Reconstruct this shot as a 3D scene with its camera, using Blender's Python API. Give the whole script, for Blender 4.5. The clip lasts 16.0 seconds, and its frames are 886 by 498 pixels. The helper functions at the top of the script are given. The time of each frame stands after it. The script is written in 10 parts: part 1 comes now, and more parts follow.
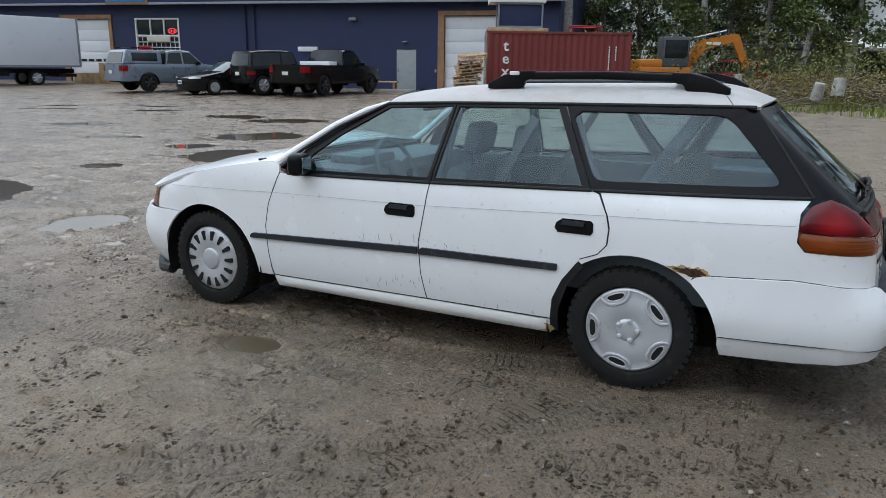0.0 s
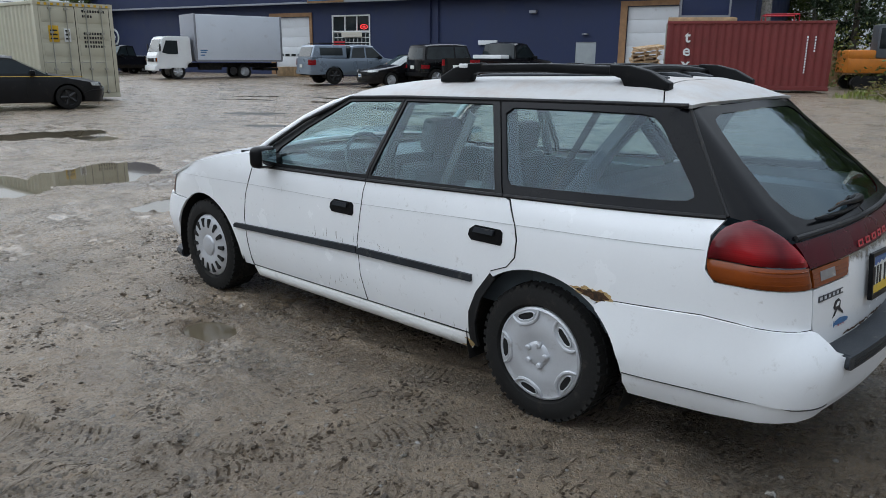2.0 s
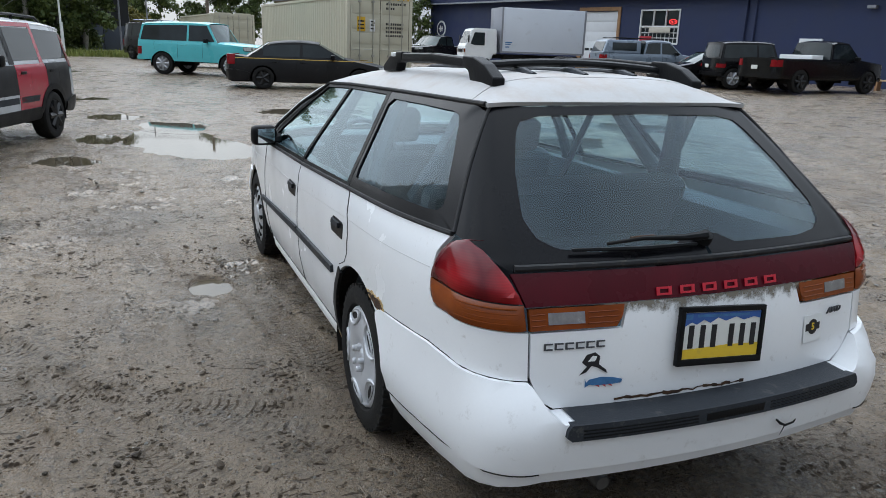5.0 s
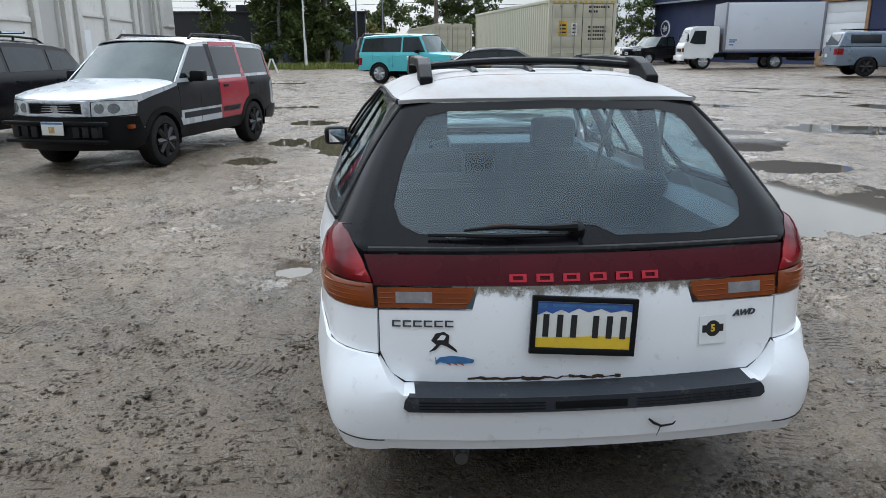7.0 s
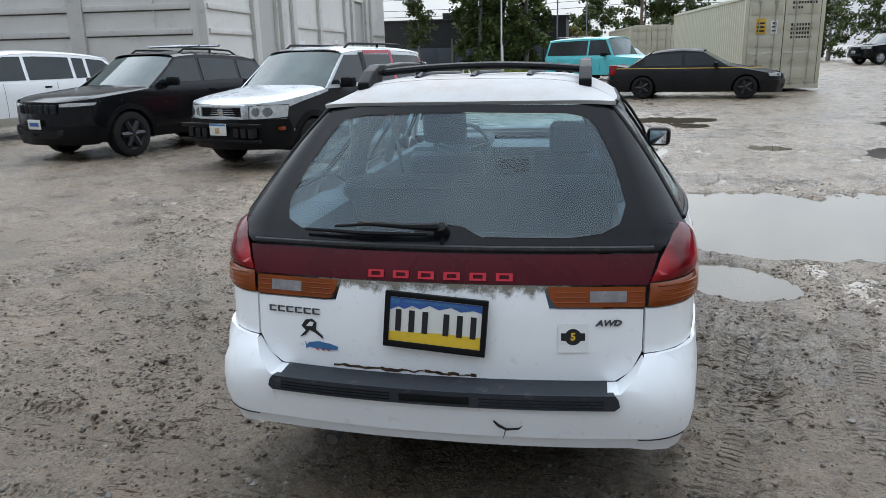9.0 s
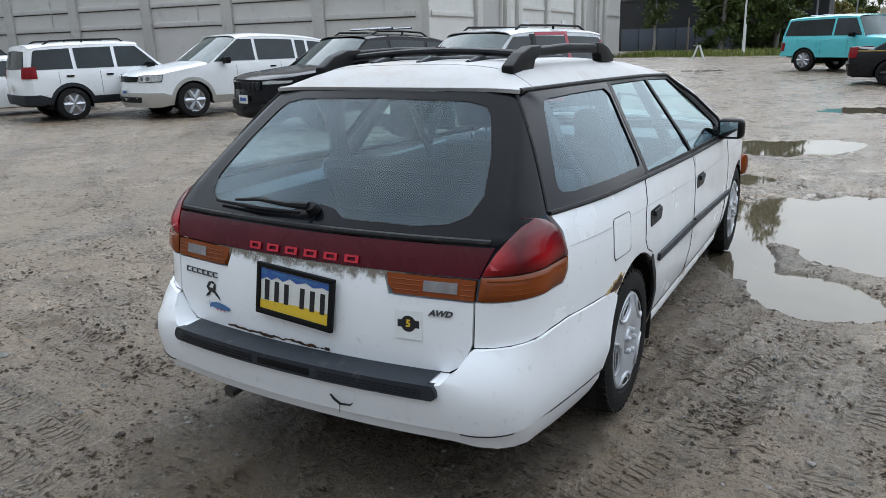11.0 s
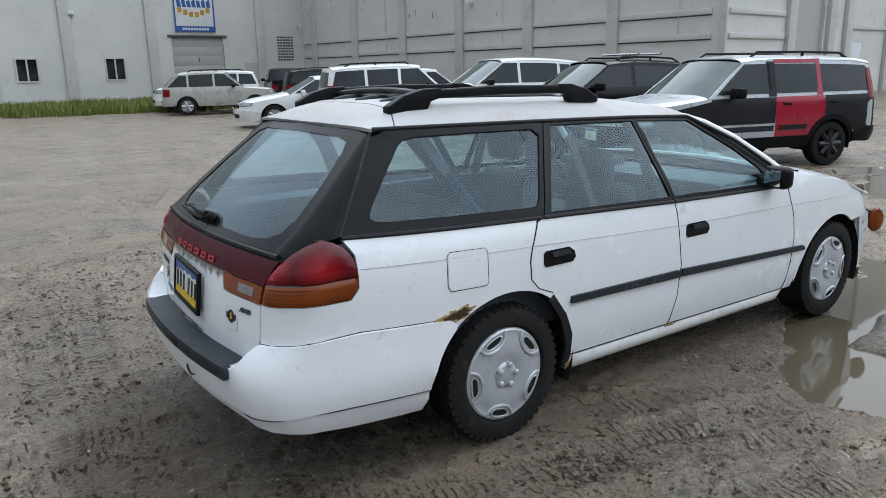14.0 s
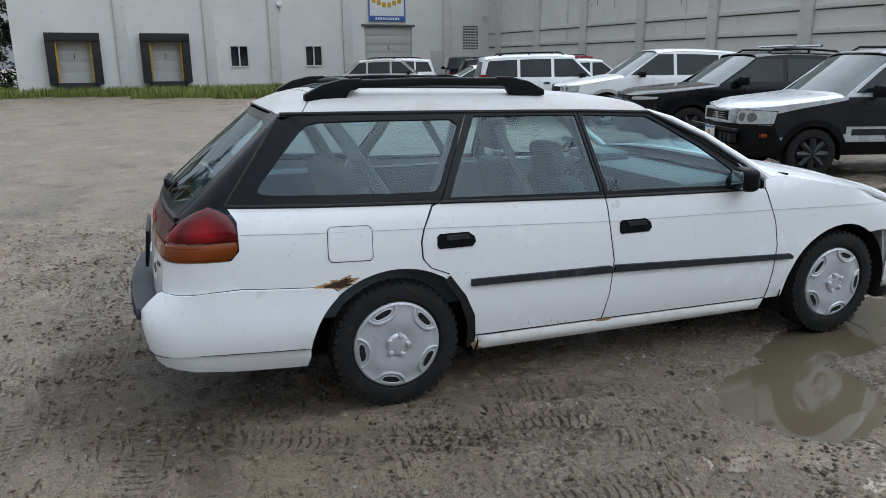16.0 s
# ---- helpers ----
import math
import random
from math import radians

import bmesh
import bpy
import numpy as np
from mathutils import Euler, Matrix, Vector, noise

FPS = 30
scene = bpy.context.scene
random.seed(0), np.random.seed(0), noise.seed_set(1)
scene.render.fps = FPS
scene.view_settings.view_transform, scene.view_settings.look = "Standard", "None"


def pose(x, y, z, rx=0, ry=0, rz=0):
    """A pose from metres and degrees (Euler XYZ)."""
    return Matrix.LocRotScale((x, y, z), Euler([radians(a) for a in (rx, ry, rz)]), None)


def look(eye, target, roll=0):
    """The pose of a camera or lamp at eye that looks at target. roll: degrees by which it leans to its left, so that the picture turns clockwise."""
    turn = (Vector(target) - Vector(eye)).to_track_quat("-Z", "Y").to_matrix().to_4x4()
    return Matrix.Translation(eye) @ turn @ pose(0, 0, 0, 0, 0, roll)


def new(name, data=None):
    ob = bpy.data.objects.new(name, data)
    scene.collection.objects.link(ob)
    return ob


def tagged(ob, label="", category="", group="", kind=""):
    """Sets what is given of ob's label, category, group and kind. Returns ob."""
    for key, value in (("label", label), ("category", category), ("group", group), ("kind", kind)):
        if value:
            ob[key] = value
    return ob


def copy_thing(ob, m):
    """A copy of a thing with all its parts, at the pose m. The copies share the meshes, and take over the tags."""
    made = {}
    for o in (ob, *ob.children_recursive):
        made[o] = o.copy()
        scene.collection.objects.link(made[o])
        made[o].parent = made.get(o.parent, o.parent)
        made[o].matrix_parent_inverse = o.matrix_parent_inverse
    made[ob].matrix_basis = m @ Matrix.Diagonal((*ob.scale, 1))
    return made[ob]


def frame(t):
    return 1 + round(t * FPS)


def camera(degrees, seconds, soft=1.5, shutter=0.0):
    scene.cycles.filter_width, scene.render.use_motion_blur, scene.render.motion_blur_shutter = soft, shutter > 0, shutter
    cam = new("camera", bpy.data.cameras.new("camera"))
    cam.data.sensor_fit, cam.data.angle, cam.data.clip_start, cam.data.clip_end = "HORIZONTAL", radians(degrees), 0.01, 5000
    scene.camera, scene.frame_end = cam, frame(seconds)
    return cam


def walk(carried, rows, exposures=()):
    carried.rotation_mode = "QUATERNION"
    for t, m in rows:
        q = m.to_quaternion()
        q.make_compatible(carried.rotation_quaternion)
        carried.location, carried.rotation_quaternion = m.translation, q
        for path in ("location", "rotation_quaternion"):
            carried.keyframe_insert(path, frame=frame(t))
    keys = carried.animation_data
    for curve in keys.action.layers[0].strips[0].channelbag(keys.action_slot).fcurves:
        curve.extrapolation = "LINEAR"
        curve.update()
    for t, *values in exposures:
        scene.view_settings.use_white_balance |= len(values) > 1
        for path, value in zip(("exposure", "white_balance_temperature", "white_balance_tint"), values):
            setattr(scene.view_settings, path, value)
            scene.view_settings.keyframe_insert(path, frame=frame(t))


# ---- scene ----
cam = camera(62.5, 16.0, 0.7)
PATH = [
    (0, (0.709, 0.497, 1.497), (-0.178, 2.222, 1.011), 0.8),
    (0.5, (0.961, 0.729, 1.507), (0.0, 2.412, 1.017), 1.2),
    (1, (1.21, 0.934, 1.503), (0.131, 2.543, 1.007), 1.0),
    (1.5, (1.453, 1.137, 1.522), (0.224, 2.634, 1.022), 0.5),
    (2, (1.641, 1.411, 1.505), (0.333, 2.835, 0.997), 0.5),
    (2.5, (1.817, 1.684, 1.503), (0.477, 3.073, 0.979), 1.0),
    (3, (2.067, 1.962, 1.521), (0.615, 3.231, 0.991), 0.6),
    (3.5, (2.229, 2.222, 1.51), (0.656, 3.336, 0.976), 0.3),
    (4, (2.359, 2.495, 1.522), (0.706, 3.485, 0.986), 1.2),
    (6.5, (2.981, 3.776, 1.514), (1.082, 4.1, 0.976), 0.4),
    (7, (3.076, 4.021, 1.525), (1.156, 4.184, 0.989), -0.3),
    (7.5, (3.122, 4.29, 1.523), (1.195, 4.326, 0.988), 0.1),
    (8, (3.148, 4.531, 1.538), (1.219, 4.464, 1.014), -0.1),
    (8.5, (3.184, 4.825, 1.537), (1.269, 4.571, 1.022), -0.9),
    (9, (3.144, 5.079, 1.518), (1.251, 4.696, 1.001), -1.5),
    (11.5, (2.696, 6.506, 1.509), (1.095, 5.448, 0.947), -0.8),
    (12, (2.602, 6.78, 1.537), (1.056, 5.644, 0.971), 0.0),
    (12.5, (2.462, 6.998, 1.52), (1.008, 5.727, 1.0), -0.8),
    (13, (2.245, 7.206, 1.541), (0.859, 5.855, 1.037), -0.6),
    (13.5, (2.059, 7.419, 1.538), (0.781, 5.958, 1.057), -1.0),
    (14, (1.866, 7.669, 1.558), (0.746, 6.082, 1.08), -1.2),
    (14.5, (1.632, 7.84, 1.553), (0.635, 6.175, 1.068), -1.2),
    (15, (1.408, 8.018, 1.56), (0.497, 6.307, 1.067), -0.7),
    (15.5, (1.143, 8.285, 1.559), (0.363, 6.511, 1.063), -0.7),
    (16, (0.881, 8.482, 1.556), (0.214, 6.663, 1.058), -0.5),
]
walk(cam, [(t, look(eye, target, roll)) for t, eye, target, roll in PATH],
     exposures=[(0.0, 0.30), (3.5, 0.32), (7.0, 0.62), (11.5, 0.58), (14.0, 0.49), (16.0, 0.40)])

# ---- light: bright overcast, thin sun through cloud over the far end of the lot ----
world = bpy.data.worlds.new("sky")
scene.world = world
world.use_nodes = True
wn = world.node_tree.nodes
wl = world.node_tree.links
wn.clear()
w_out = wn.new("ShaderNodeOutputWorld")
w_bg = wn.new("ShaderNodeBackground")
w_sky = wn.new("ShaderNodeTexSky")
w_sky.sky_type = "NISHITA"
w_sky.sun_disc = False
w_sky.sun_elevation, w_sky.sun_rotation = radians(37), radians(-98)
w_co = wn.new("ShaderNodeTexCoord")
w_noise = wn.new("ShaderNodeTexNoise")
w_noise.inputs["Scale"].default_value = 2.6
w_noise.inputs["Detail"].default_value = 7
w_noise.inputs["Roughness"].default_value = 0.58
w_ramp = wn.new("ShaderNodeValToRGB")
w_ramp.color_ramp.elements[0].position, w_ramp.color_ramp.elements[0].color = 0.34, (4.3, 5.1, 6.2, 1)
w_ramp.color_ramp.elements[1].position, w_ramp.color_ramp.elements[1].color = 0.68, (8.1, 8.9, 9.7, 1)
w_mix = wn.new("ShaderNodeMix")
w_mix.data_type = "RGBA"
w_mix.inputs["Factor"].default_value = 0.88
wl.new(w_co.outputs["Generated"], w_noise.inputs["Vector"])
wl.new(w_noise.outputs["Fac"], w_ramp.inputs["Fac"])
wl.new(w_sky.outputs["Color"], w_mix.inputs["A"])
wl.new(w_ramp.outputs["Color"], w_mix.inputs["B"])
# the cloud is thinner round the sun
w_dot = wn.new("ShaderNodeVectorMath")
w_dot.operation = "DOT_PRODUCT"
w_dot.inputs[1].default_value = Vector((-14, -2, 9.5)).normalized()
w_near = wn.new("ShaderNodeMapRange")
w_near.interpolation_type = "SMOOTHERSTEP"
for k_, v_ in zip(("From Min", "From Max", "To Min", "To Max"), (-0.5, 1.0, 0.62, 1.72)):
    w_near.inputs[k_].default_value = v_
w_scale = wn.new("ShaderNodeVectorMath")
w_scale.operation = "SCALE"
wl.new(w_co.outputs["Generated"], w_dot.inputs[0])
wl.new(w_dot.outputs["Value"], w_near.inputs["Value"])
wl.new(w_mix.outputs["Result"], w_scale.inputs[0])
# and an overcast sky is dimmer towards the horizon
w_sep = wn.new("ShaderNodeSeparateXYZ")
w_elev = wn.new("ShaderNodeMapRange")
w_elev.interpolation_type = "SMOOTHSTEP"
for k_, v_ in zip(("From Min", "From Max", "To Min", "To Max"), (-0.02, 0.75, 0.29, 1.30)):
    w_elev.inputs[k_].default_value = v_
w_both = wn.new("ShaderNodeMath")
w_both.operation = "MULTIPLY"
wl.new(w_co.outputs["Generated"], w_sep.inputs[0])
wl.new(w_sep.outputs["Z"], w_elev.inputs["Value"])
wl.new(w_elev.outputs["Result"], w_both.inputs[0])
wl.new(w_near.outputs["Result"], w_both.inputs[1])
wl.new(w_both.outputs[0], w_scale.inputs["Scale"])
wl.new(w_scale.outputs["Vector"], w_bg.inputs["Color"])
w_bg.inputs["Strength"].default_value = 0.13
wl.new(w_bg.outputs["Background"], w_out.inputs["Surface"])

sun_data = bpy.data.lights.new("sun", "SUN")
sun_data.energy, sun_data.angle, sun_data.color = 0.50, radians(120), (1.0, 0.97, 0.92)
sun = new("sun", sun_data)
sun.matrix_world = look((-14, -2, 10.7), (0, 0, 0))


# ---- materials ----
def nodes_of(name):
    m = bpy.data.materials.new(name)
    m.use_nodes = True
    nt = m.node_tree
    return m, nt, nt.nodes, nt.links, nt.nodes["Principled BSDF"]


def noise_node(nt, vec, scale, detail=4, rough=0.55):
    n = nt.nodes.new("ShaderNodeTexNoise")
    n.inputs["Scale"].default_value, n.inputs["Detail"].default_value = scale, detail
    n.inputs["Roughness"].default_value = rough
    nt.links.new(vec, n.inputs["Vector"])
    return n.outputs["Fac"]


def remap(nt, val, a, b, c=0.0, d=1.0):
    n = nt.nodes.new("ShaderNodeMapRange")
    for k, v in zip(("From Min", "From Max", "To Min", "To Max"), (a, b, c, d)):
        n.inputs[k].default_value = v
    nt.links.new(val, n.inputs["Value"])
    return n.outputs["Result"]


def blend(nt, fac, a, b, mode="MIX"):
    n = nt.nodes.new("ShaderNodeMix")
    n.data_type, n.blend_type = "RGBA", mode
    for key, v in (("Factor", fac), ("A", a), ("B", b)):
        if isinstance(v, bpy.types.NodeSocket):
            nt.links.new(v, n.inputs[key])
        elif key == "Factor":
            n.inputs[key].default_value = v
        else:
            n.inputs[key].default_value = (*v, 1)
    return n.outputs["Result"]


def maths(nt, op, a, b=0.0):
    n = nt.nodes.new("ShaderNodeMath")
    n.operation = op
    for i, v in enumerate((a, b)):
        if isinstance(v, bpy.types.NodeSocket):
            nt.links.new(v, n.inputs[i])
        else:
            n.inputs[i].default_value = v
    return n.outputs[0]


def bumped(nt, bsdf, height, strength, distance):
    n = nt.nodes.new("ShaderNodeBump")
    n.inputs["Strength"].default_value, n.inputs["Distance"].default_value = strength, distance
    nt.links.new(height, n.inputs["Height"])
    nt.links.new(n.outputs["Normal"], bsdf.inputs["Normal"])


def surf(name, base, rough=0.5, metal=0.0, var=0.12, scale=3.0, grain=60.0, bump=0.0, dirt=None, dirt_amount=0.5, dirt_scale=7.0, coat=0.0, spec=0.4, rvar=0.12, emit=0.0):
    """A plain surface with variation at two scales, optional dirt and fine relief."""
    m, nt, nn, ll, b = nodes_of(name)
    co = nn.new("ShaderNodeTexCoord").outputs["Object"]
    big, small = noise_node(nt, co, scale, 5), noise_node(nt, co, grain, 3)
    col = blend(nt, remap(nt, big, 0.3, 0.7, 0, 1), [c * (1 - var) for c in base], [min(1, c * (1 + var)) for c in base])
    col = blend(nt, remap(nt, small, 0.35, 0.65, 0, var), col, [c * 0.55 for c in base])
    if dirt:
        d = noise_node(nt, co, dirt_scale, 8, 0.7)
        f = remap(nt, d, 0.62 - 0.22 * dirt_amount, 0.74 - 0.1 * dirt_amount, 0, min(1.0, 0.35 + dirt_amount * 0.6))
        col = blend(nt, f, col, dirt)
    ll.new(col, b.inputs["Base Color"])
    ll.new(remap(nt, big, 0.3, 0.7, max(0.02, rough - rvar), min(1, rough + rvar)), b.inputs["Roughness"])
    b.inputs["Metallic"].default_value = metal
    b.inputs["Coat Weight"].default_value = coat
    b.inputs["Coat Roughness"].default_value = 0.08
    b.inputs["Specular IOR Level"].default_value = spec
    if emit:
        b.inputs["Emission Color"].default_value = (*base, 1)
        b.inputs["Emission Strength"].default_value = emit
    if bump:
        bumped(nt, b, small, bump, 0.004)
    return m


def glass(name, tint, gloss_rough=0.02, ior=1.5, grime=0.0):
    m, nt, nn, ll, b = nodes_of(name)
    nn.remove(b)
    out = nn["Material Output"]
    tr = nn.new("ShaderNodeBsdfTransparent")
    tr.inputs["Color"].default_value = (*tint, 1)
    gl = nn.new("ShaderNodeBsdfGlossy")
    gl.inputs["Roughness"].default_value = gloss_rough
    gl.inputs["Color"].default_value = (0.80, 0.93, 1.0, 1)
    lw = nn.new("ShaderNodeLayerWeight")
    lw.inputs["Blend"].default_value = 0.5
    f0 = 0.95 * ((ior - 1) / (ior + 1)) ** 2
    fac = maths(nt, "ADD", f0, maths(nt, "MULTIPLY", 1 - f0, maths(nt, "POWER", lw.outputs["Facing"], 4.5)))
    mx = nn.new("ShaderNodeMixShader")
    ll.new(fac, mx.inputs["Fac"])
    ll.new(tr.outputs["BSDF"], mx.inputs[1])
    ll.new(gl.outputs["BSDF"], mx.inputs[2])
    last = mx.outputs["Shader"]
    if grime:
        co = nn.new("ShaderNodeTexCoord").outputs["Object"]
        d = nn.new("ShaderNodeBsdfDiffuse")
        d.inputs["Color"].default_value = (0.34, 0.41, 0.42, 1)
        g = nn.new("ShaderNodeMixShader")
        ll.new(remap(nt, noise_node(nt, co, 2.2, 8, 0.62), 0.35, 0.8, grime * 0.35, grime), g.inputs["Fac"])
        ll.new(last, g.inputs[1])
        ll.new(d.outputs["BSDF"], g.inputs[2])
        last = g.outputs["Shader"]
    ll.new(last, out.inputs["Surface"])
    return m


M = {}
M["white_paint"] = surf("white_paint", (0.80, 0.81, 0.82), 0.24, var=0.02, grain=90, dirt=(0.33, 0.30, 0.26), dirt_amount=0.06, dirt_scale=24, coat=0.5, rvar=0.06)
M["bumper_white"] = surf("bumper_white", (0.77, 0.78, 0.79), 0.34, var=0.025, grain=120, dirt=(0.34, 0.31, 0.27), dirt_amount=0.1, dirt_scale=16, coat=0.2, rvar=0.06)
M["roof_white"] = surf("roof_white", (0.42, 0.415, 0.41), 0.6, var=0.06, grain=80, dirt=(0.36, 0.30, 0.26), dirt_amount=0.62, dirt_scale=4, spec=0.3)
M["sill_white"] = surf("sill_white", (0.78, 0.78, 0.76), 0.34, var=0.04, dirt=(0.40, 0.33, 0.22), dirt_amount=0.16, dirt_scale=9)
M["black_plastic"] = surf("black_plastic", (0.0065, 0.0068, 0.0075), 0.42, var=0.25, grain=160, bump=0.25, dirt=(0.022, 0.020, 0.018), dirt_amount=0.12, spec=0.13)
M["grey_plastic"] = surf("grey_plastic", (0.026, 0.030, 0.036), 0.52, spec=0.2, var=0.2, grain=200, bump=0.25, dirt=(0.16, 0.15, 0.13), dirt_amount=0.22, dirt_scale=18)
M["gloss_black"] = surf("gloss_black", (0.0035, 0.0035, 0.0045), 0.2, var=0.2, dirt=(0.016, 0.014, 0.013), dirt_amount=0.1, coat=0.0, spec=0.11, rvar=0.06)
M["rubber"] = surf("rubber", (0.016, 0.0155, 0.015), 0.8, var=0.25, grain=140, bump=0.4, dirt=(0.06, 0.053, 0.043), dirt_amount=0.3, dirt_scale=14, spec=0.16)
M["trim_rubber"] = surf("trim_rubber", (0.018, 0.018, 0.019), 0.55, var=0.2, dirt=(0.09, 0.075, 0.055), dirt_amount=0.3, dirt_scale=30, spec=0.16)
M["hubcap"] = surf("hubcap", (0.50, 0.51, 0.53), 0.4, 0.35, var=0.06, grain=90, dirt=(0.24, 0.22, 0.19), dirt_amount=0.24, dirt_scale=18)
M["hole_dark"] = surf("hole_dark", (0.006, 0.006, 0.006), 0.8, var=0.2)
M["chassis"] = surf("chassis", (0.014, 0.013, 0.012), 0.85, var=0.3, dirt=(0.05, 0.042, 0.034), dirt_amount=0.5, spec=0.16)
M["rust"] = surf("rust", (0.085, 0.042, 0.020), 0.9, var=0.6, scale=40, grain=180, bump=0.9, dirt=(0.012, 0.008, 0.006), dirt_amount=0.9, dirt_scale=45)
M["rust_stain"] = surf("rust_stain", (0.52, 0.37, 0.17), 0.75, var=0.45, scale=30, grain=150, bump=0.5, dirt=(0.20, 0.085, 0.025), dirt_amount=0.75, dirt_scale=60)


def red_lens_material():
    """Dark red plastic with brighter reflector bowls behind the outer corner and the inner edge."""
    m, nt, nn, ll, b = nodes_of("red_lens")
    co = nn.new("ShaderNodeTexCoord").outputs["Object"]
    fold = nn.new("ShaderNodeVectorMath")
    fold.operation = "ABSOLUTE"
    ll.new(co, fold.inputs[0])
    glow = None
    for c, r in (((0.915, 0.66, 0.872), 0.085), ((0.80, 0.80, 0.872), 0.10)):
        d = nn.new("ShaderNodeVectorMath")
        d.operation = "DISTANCE"
        d.inputs[1].default_value = c
        ll.new(fold.outputs[0], d.inputs[0])
        g = remap(nt, d.outputs["Value"], r, 0.02, 0, 1)
        glow = g if glow is None else maths(nt, "MAXIMUM", glow, g)
    col = blend(nt, remap(nt, noise_node(nt, co, 7, 4), 0.3, 0.7), (0.075, 0.002, 0.005), (0.115, 0.003, 0.007))
    col = blend(nt, glow, col, (0.30, 0.008, 0.012))
    wv = nn.new("ShaderNodeTexWave")
    wv.bands_direction = "Z"
    wv.inputs["Scale"].default_value = 46
    ll.new(co, wv.inputs["Vector"])
    col = blend(nt, remap(nt, wv.outputs["Fac"], 0.0, 1.0, 0.0, 0.18), col, (0.03, 0.001, 0.002))
    ll.new(col, b.inputs["Base Color"])
    b.inputs["Roughness"].default_value = 0.13
    b.inputs["Specular IOR Level"].default_value = 0.32
    return m


M["red_lens"] = red_lens_material()
M["red_core"] = surf("red_core", (0.19, 0.005, 0.008), 0.2, var=0.15, scale=9, grain=260, spec=0.22, rvar=0.05)
M["red_band"] = surf("red_band", (0.055, 0.002, 0.006), 0.26, var=0.25, scale=4, grain=200, spec=0.16, dirt=(0.07, 0.04, 0.036), dirt_amount=0.08)
M["amber_lens"] = surf("amber_lens", (0.19, 0.040, 0.005), 0.16, var=0.25, scale=8, grain=260, spec=0.3, coat=0.1, rvar=0.05)
M["clear_lens"] = surf("clear_lens", (0.20, 0.19, 0.19), 0.2, var=0.2, scale=30, grain=220, coat=0.6)
M["pipe"] = surf("pipe", (0.10, 0.095, 0.09), 0.5, 0.6, var=0.3, dirt=(0.09, 0.06, 0.04), dirt_amount=0.4)
M["letter_red"] = surf("letter_red", (0.46, 0.02, 0.035), 0.3, var=0.05)
M["chrome"] = surf("chrome", (0.55, 0.56, 0.58), 0.2, 1.0, var=0.05)
M["badge_dark"] = surf("badge_dark", (0.07, 0.075, 0.085), 0.3, 0.5, var=0.1)
M["plate_white"] = surf("plate_white", (0.62, 0.62, 0.58), 0.45, var=0.05, dirt=(0.25, 0.23, 0.19), dirt_amount=0.2, dirt_scale=30)
M["plate_yellow"] = surf("plate_yellow", (0.62, 0.42, 0.03), 0.45, var=0.08, dirt=(0.25, 0.2, 0.1), dirt_amount=0.2, dirt_scale=30)
M["plate_blue"] = surf("plate_blue", (0.035, 0.10, 0.32), 0.45, var=0.1)
M["ink"] = surf("ink", (0.012, 0.012, 0.014), 0.5, var=0.1)
M["sticker_blue"] = surf("sticker_blue", (0.05, 0.16, 0.34), 0.4, var=0.25, scale=40)
M["sticker_white"] = surf("sticker_white", (0.70, 0.71, 0.70), 0.35, var=0.04)
M["sticker_red"] = surf("sticker_red", (0.45, 0.05, 0.05), 0.4, var=0.1)
M["car_glass"] = glass("car_glass", (0.66, 0.83, 0.83), ior=1.52)
M["car_glass_rear"] = glass("car_glass_rear", (0.58, 0.74, 0.80), ior=1.55)
M["dark_glass"] = glass("dark_glass", (0.10, 0.12, 0.13), grime=0.02)
M["cloth_grey"] = surf("cloth_grey", (0.085, 0.100, 0.112), 0.9, var=0.18, scale=6, grain=120, bump=0.1)
M["cloth_dark"] = surf("cloth_dark", (0.045, 0.054, 0.062), 0.9, var=0.2, scale=6, grain=120, bump=0.1)
M["interior"] = surf("interior", (0.065, 0.08, 0.092), 0.62, var=0.12, grain=80)
M["belt_grey"] = surf("belt_grey", (0.11, 0.115, 0.12), 0.75, var=0.08, grain=300)
M["headliner"] = surf("headliner", (0.20, 0.20, 0.20), 0.9, var=0.08)
M["mirror_face"] = surf("mirror_face", (0.75, 0.77, 0.78), 0.03, 1.0, var=0.01, rvar=0.01)
M["streak"] = surf("streak", (0.20, 0.18, 0.15), 0.7, var=0.4, scale=40)
M["crease_shade"] = surf("crease_shade", (0.40, 0.40, 0.40), 0.5, var=0.1, scale=60)
M["cloud_paint"] = surf("cloud_paint", (0.62, 0.62, 0.61), 0.5, var=0.1, scale=60)
M["foil"] = surf("foil", (0.62, 0.63, 0.64), 0.32, 0.25, var=0.15, scale=25, bump=0.5, grain=40)


# ---- mesh helpers ----
def finish(bm, name, material, sharp=32):
    bm.normal_update()
    for f in bm.faces:
        f.smooth = True
    for e in bm.edges:
        if len(e.link_faces) == 2 and e.calc_face_angle(0) > radians(sharp):
            e.smooth = False
    me = bpy.data.meshes.new(name)
    bm.to_mesh(me)
    bm.free()
    me.materials.append(material)
    return me


def part(name, bm, material, parent, label="", sharp=32):
    ob = new(name, finish(bm, name, material, sharp))
    ob.parent = parent
    if label:
        tagged(ob, label)
    return ob


def thing(name, label, category, m=None, group="", kind=""):
    ob = new(name)
    ob.empty_display_size = 0.2
    tagged(ob, label, category, group, kind)
    ob.matrix_world = m or Matrix()
    return ob


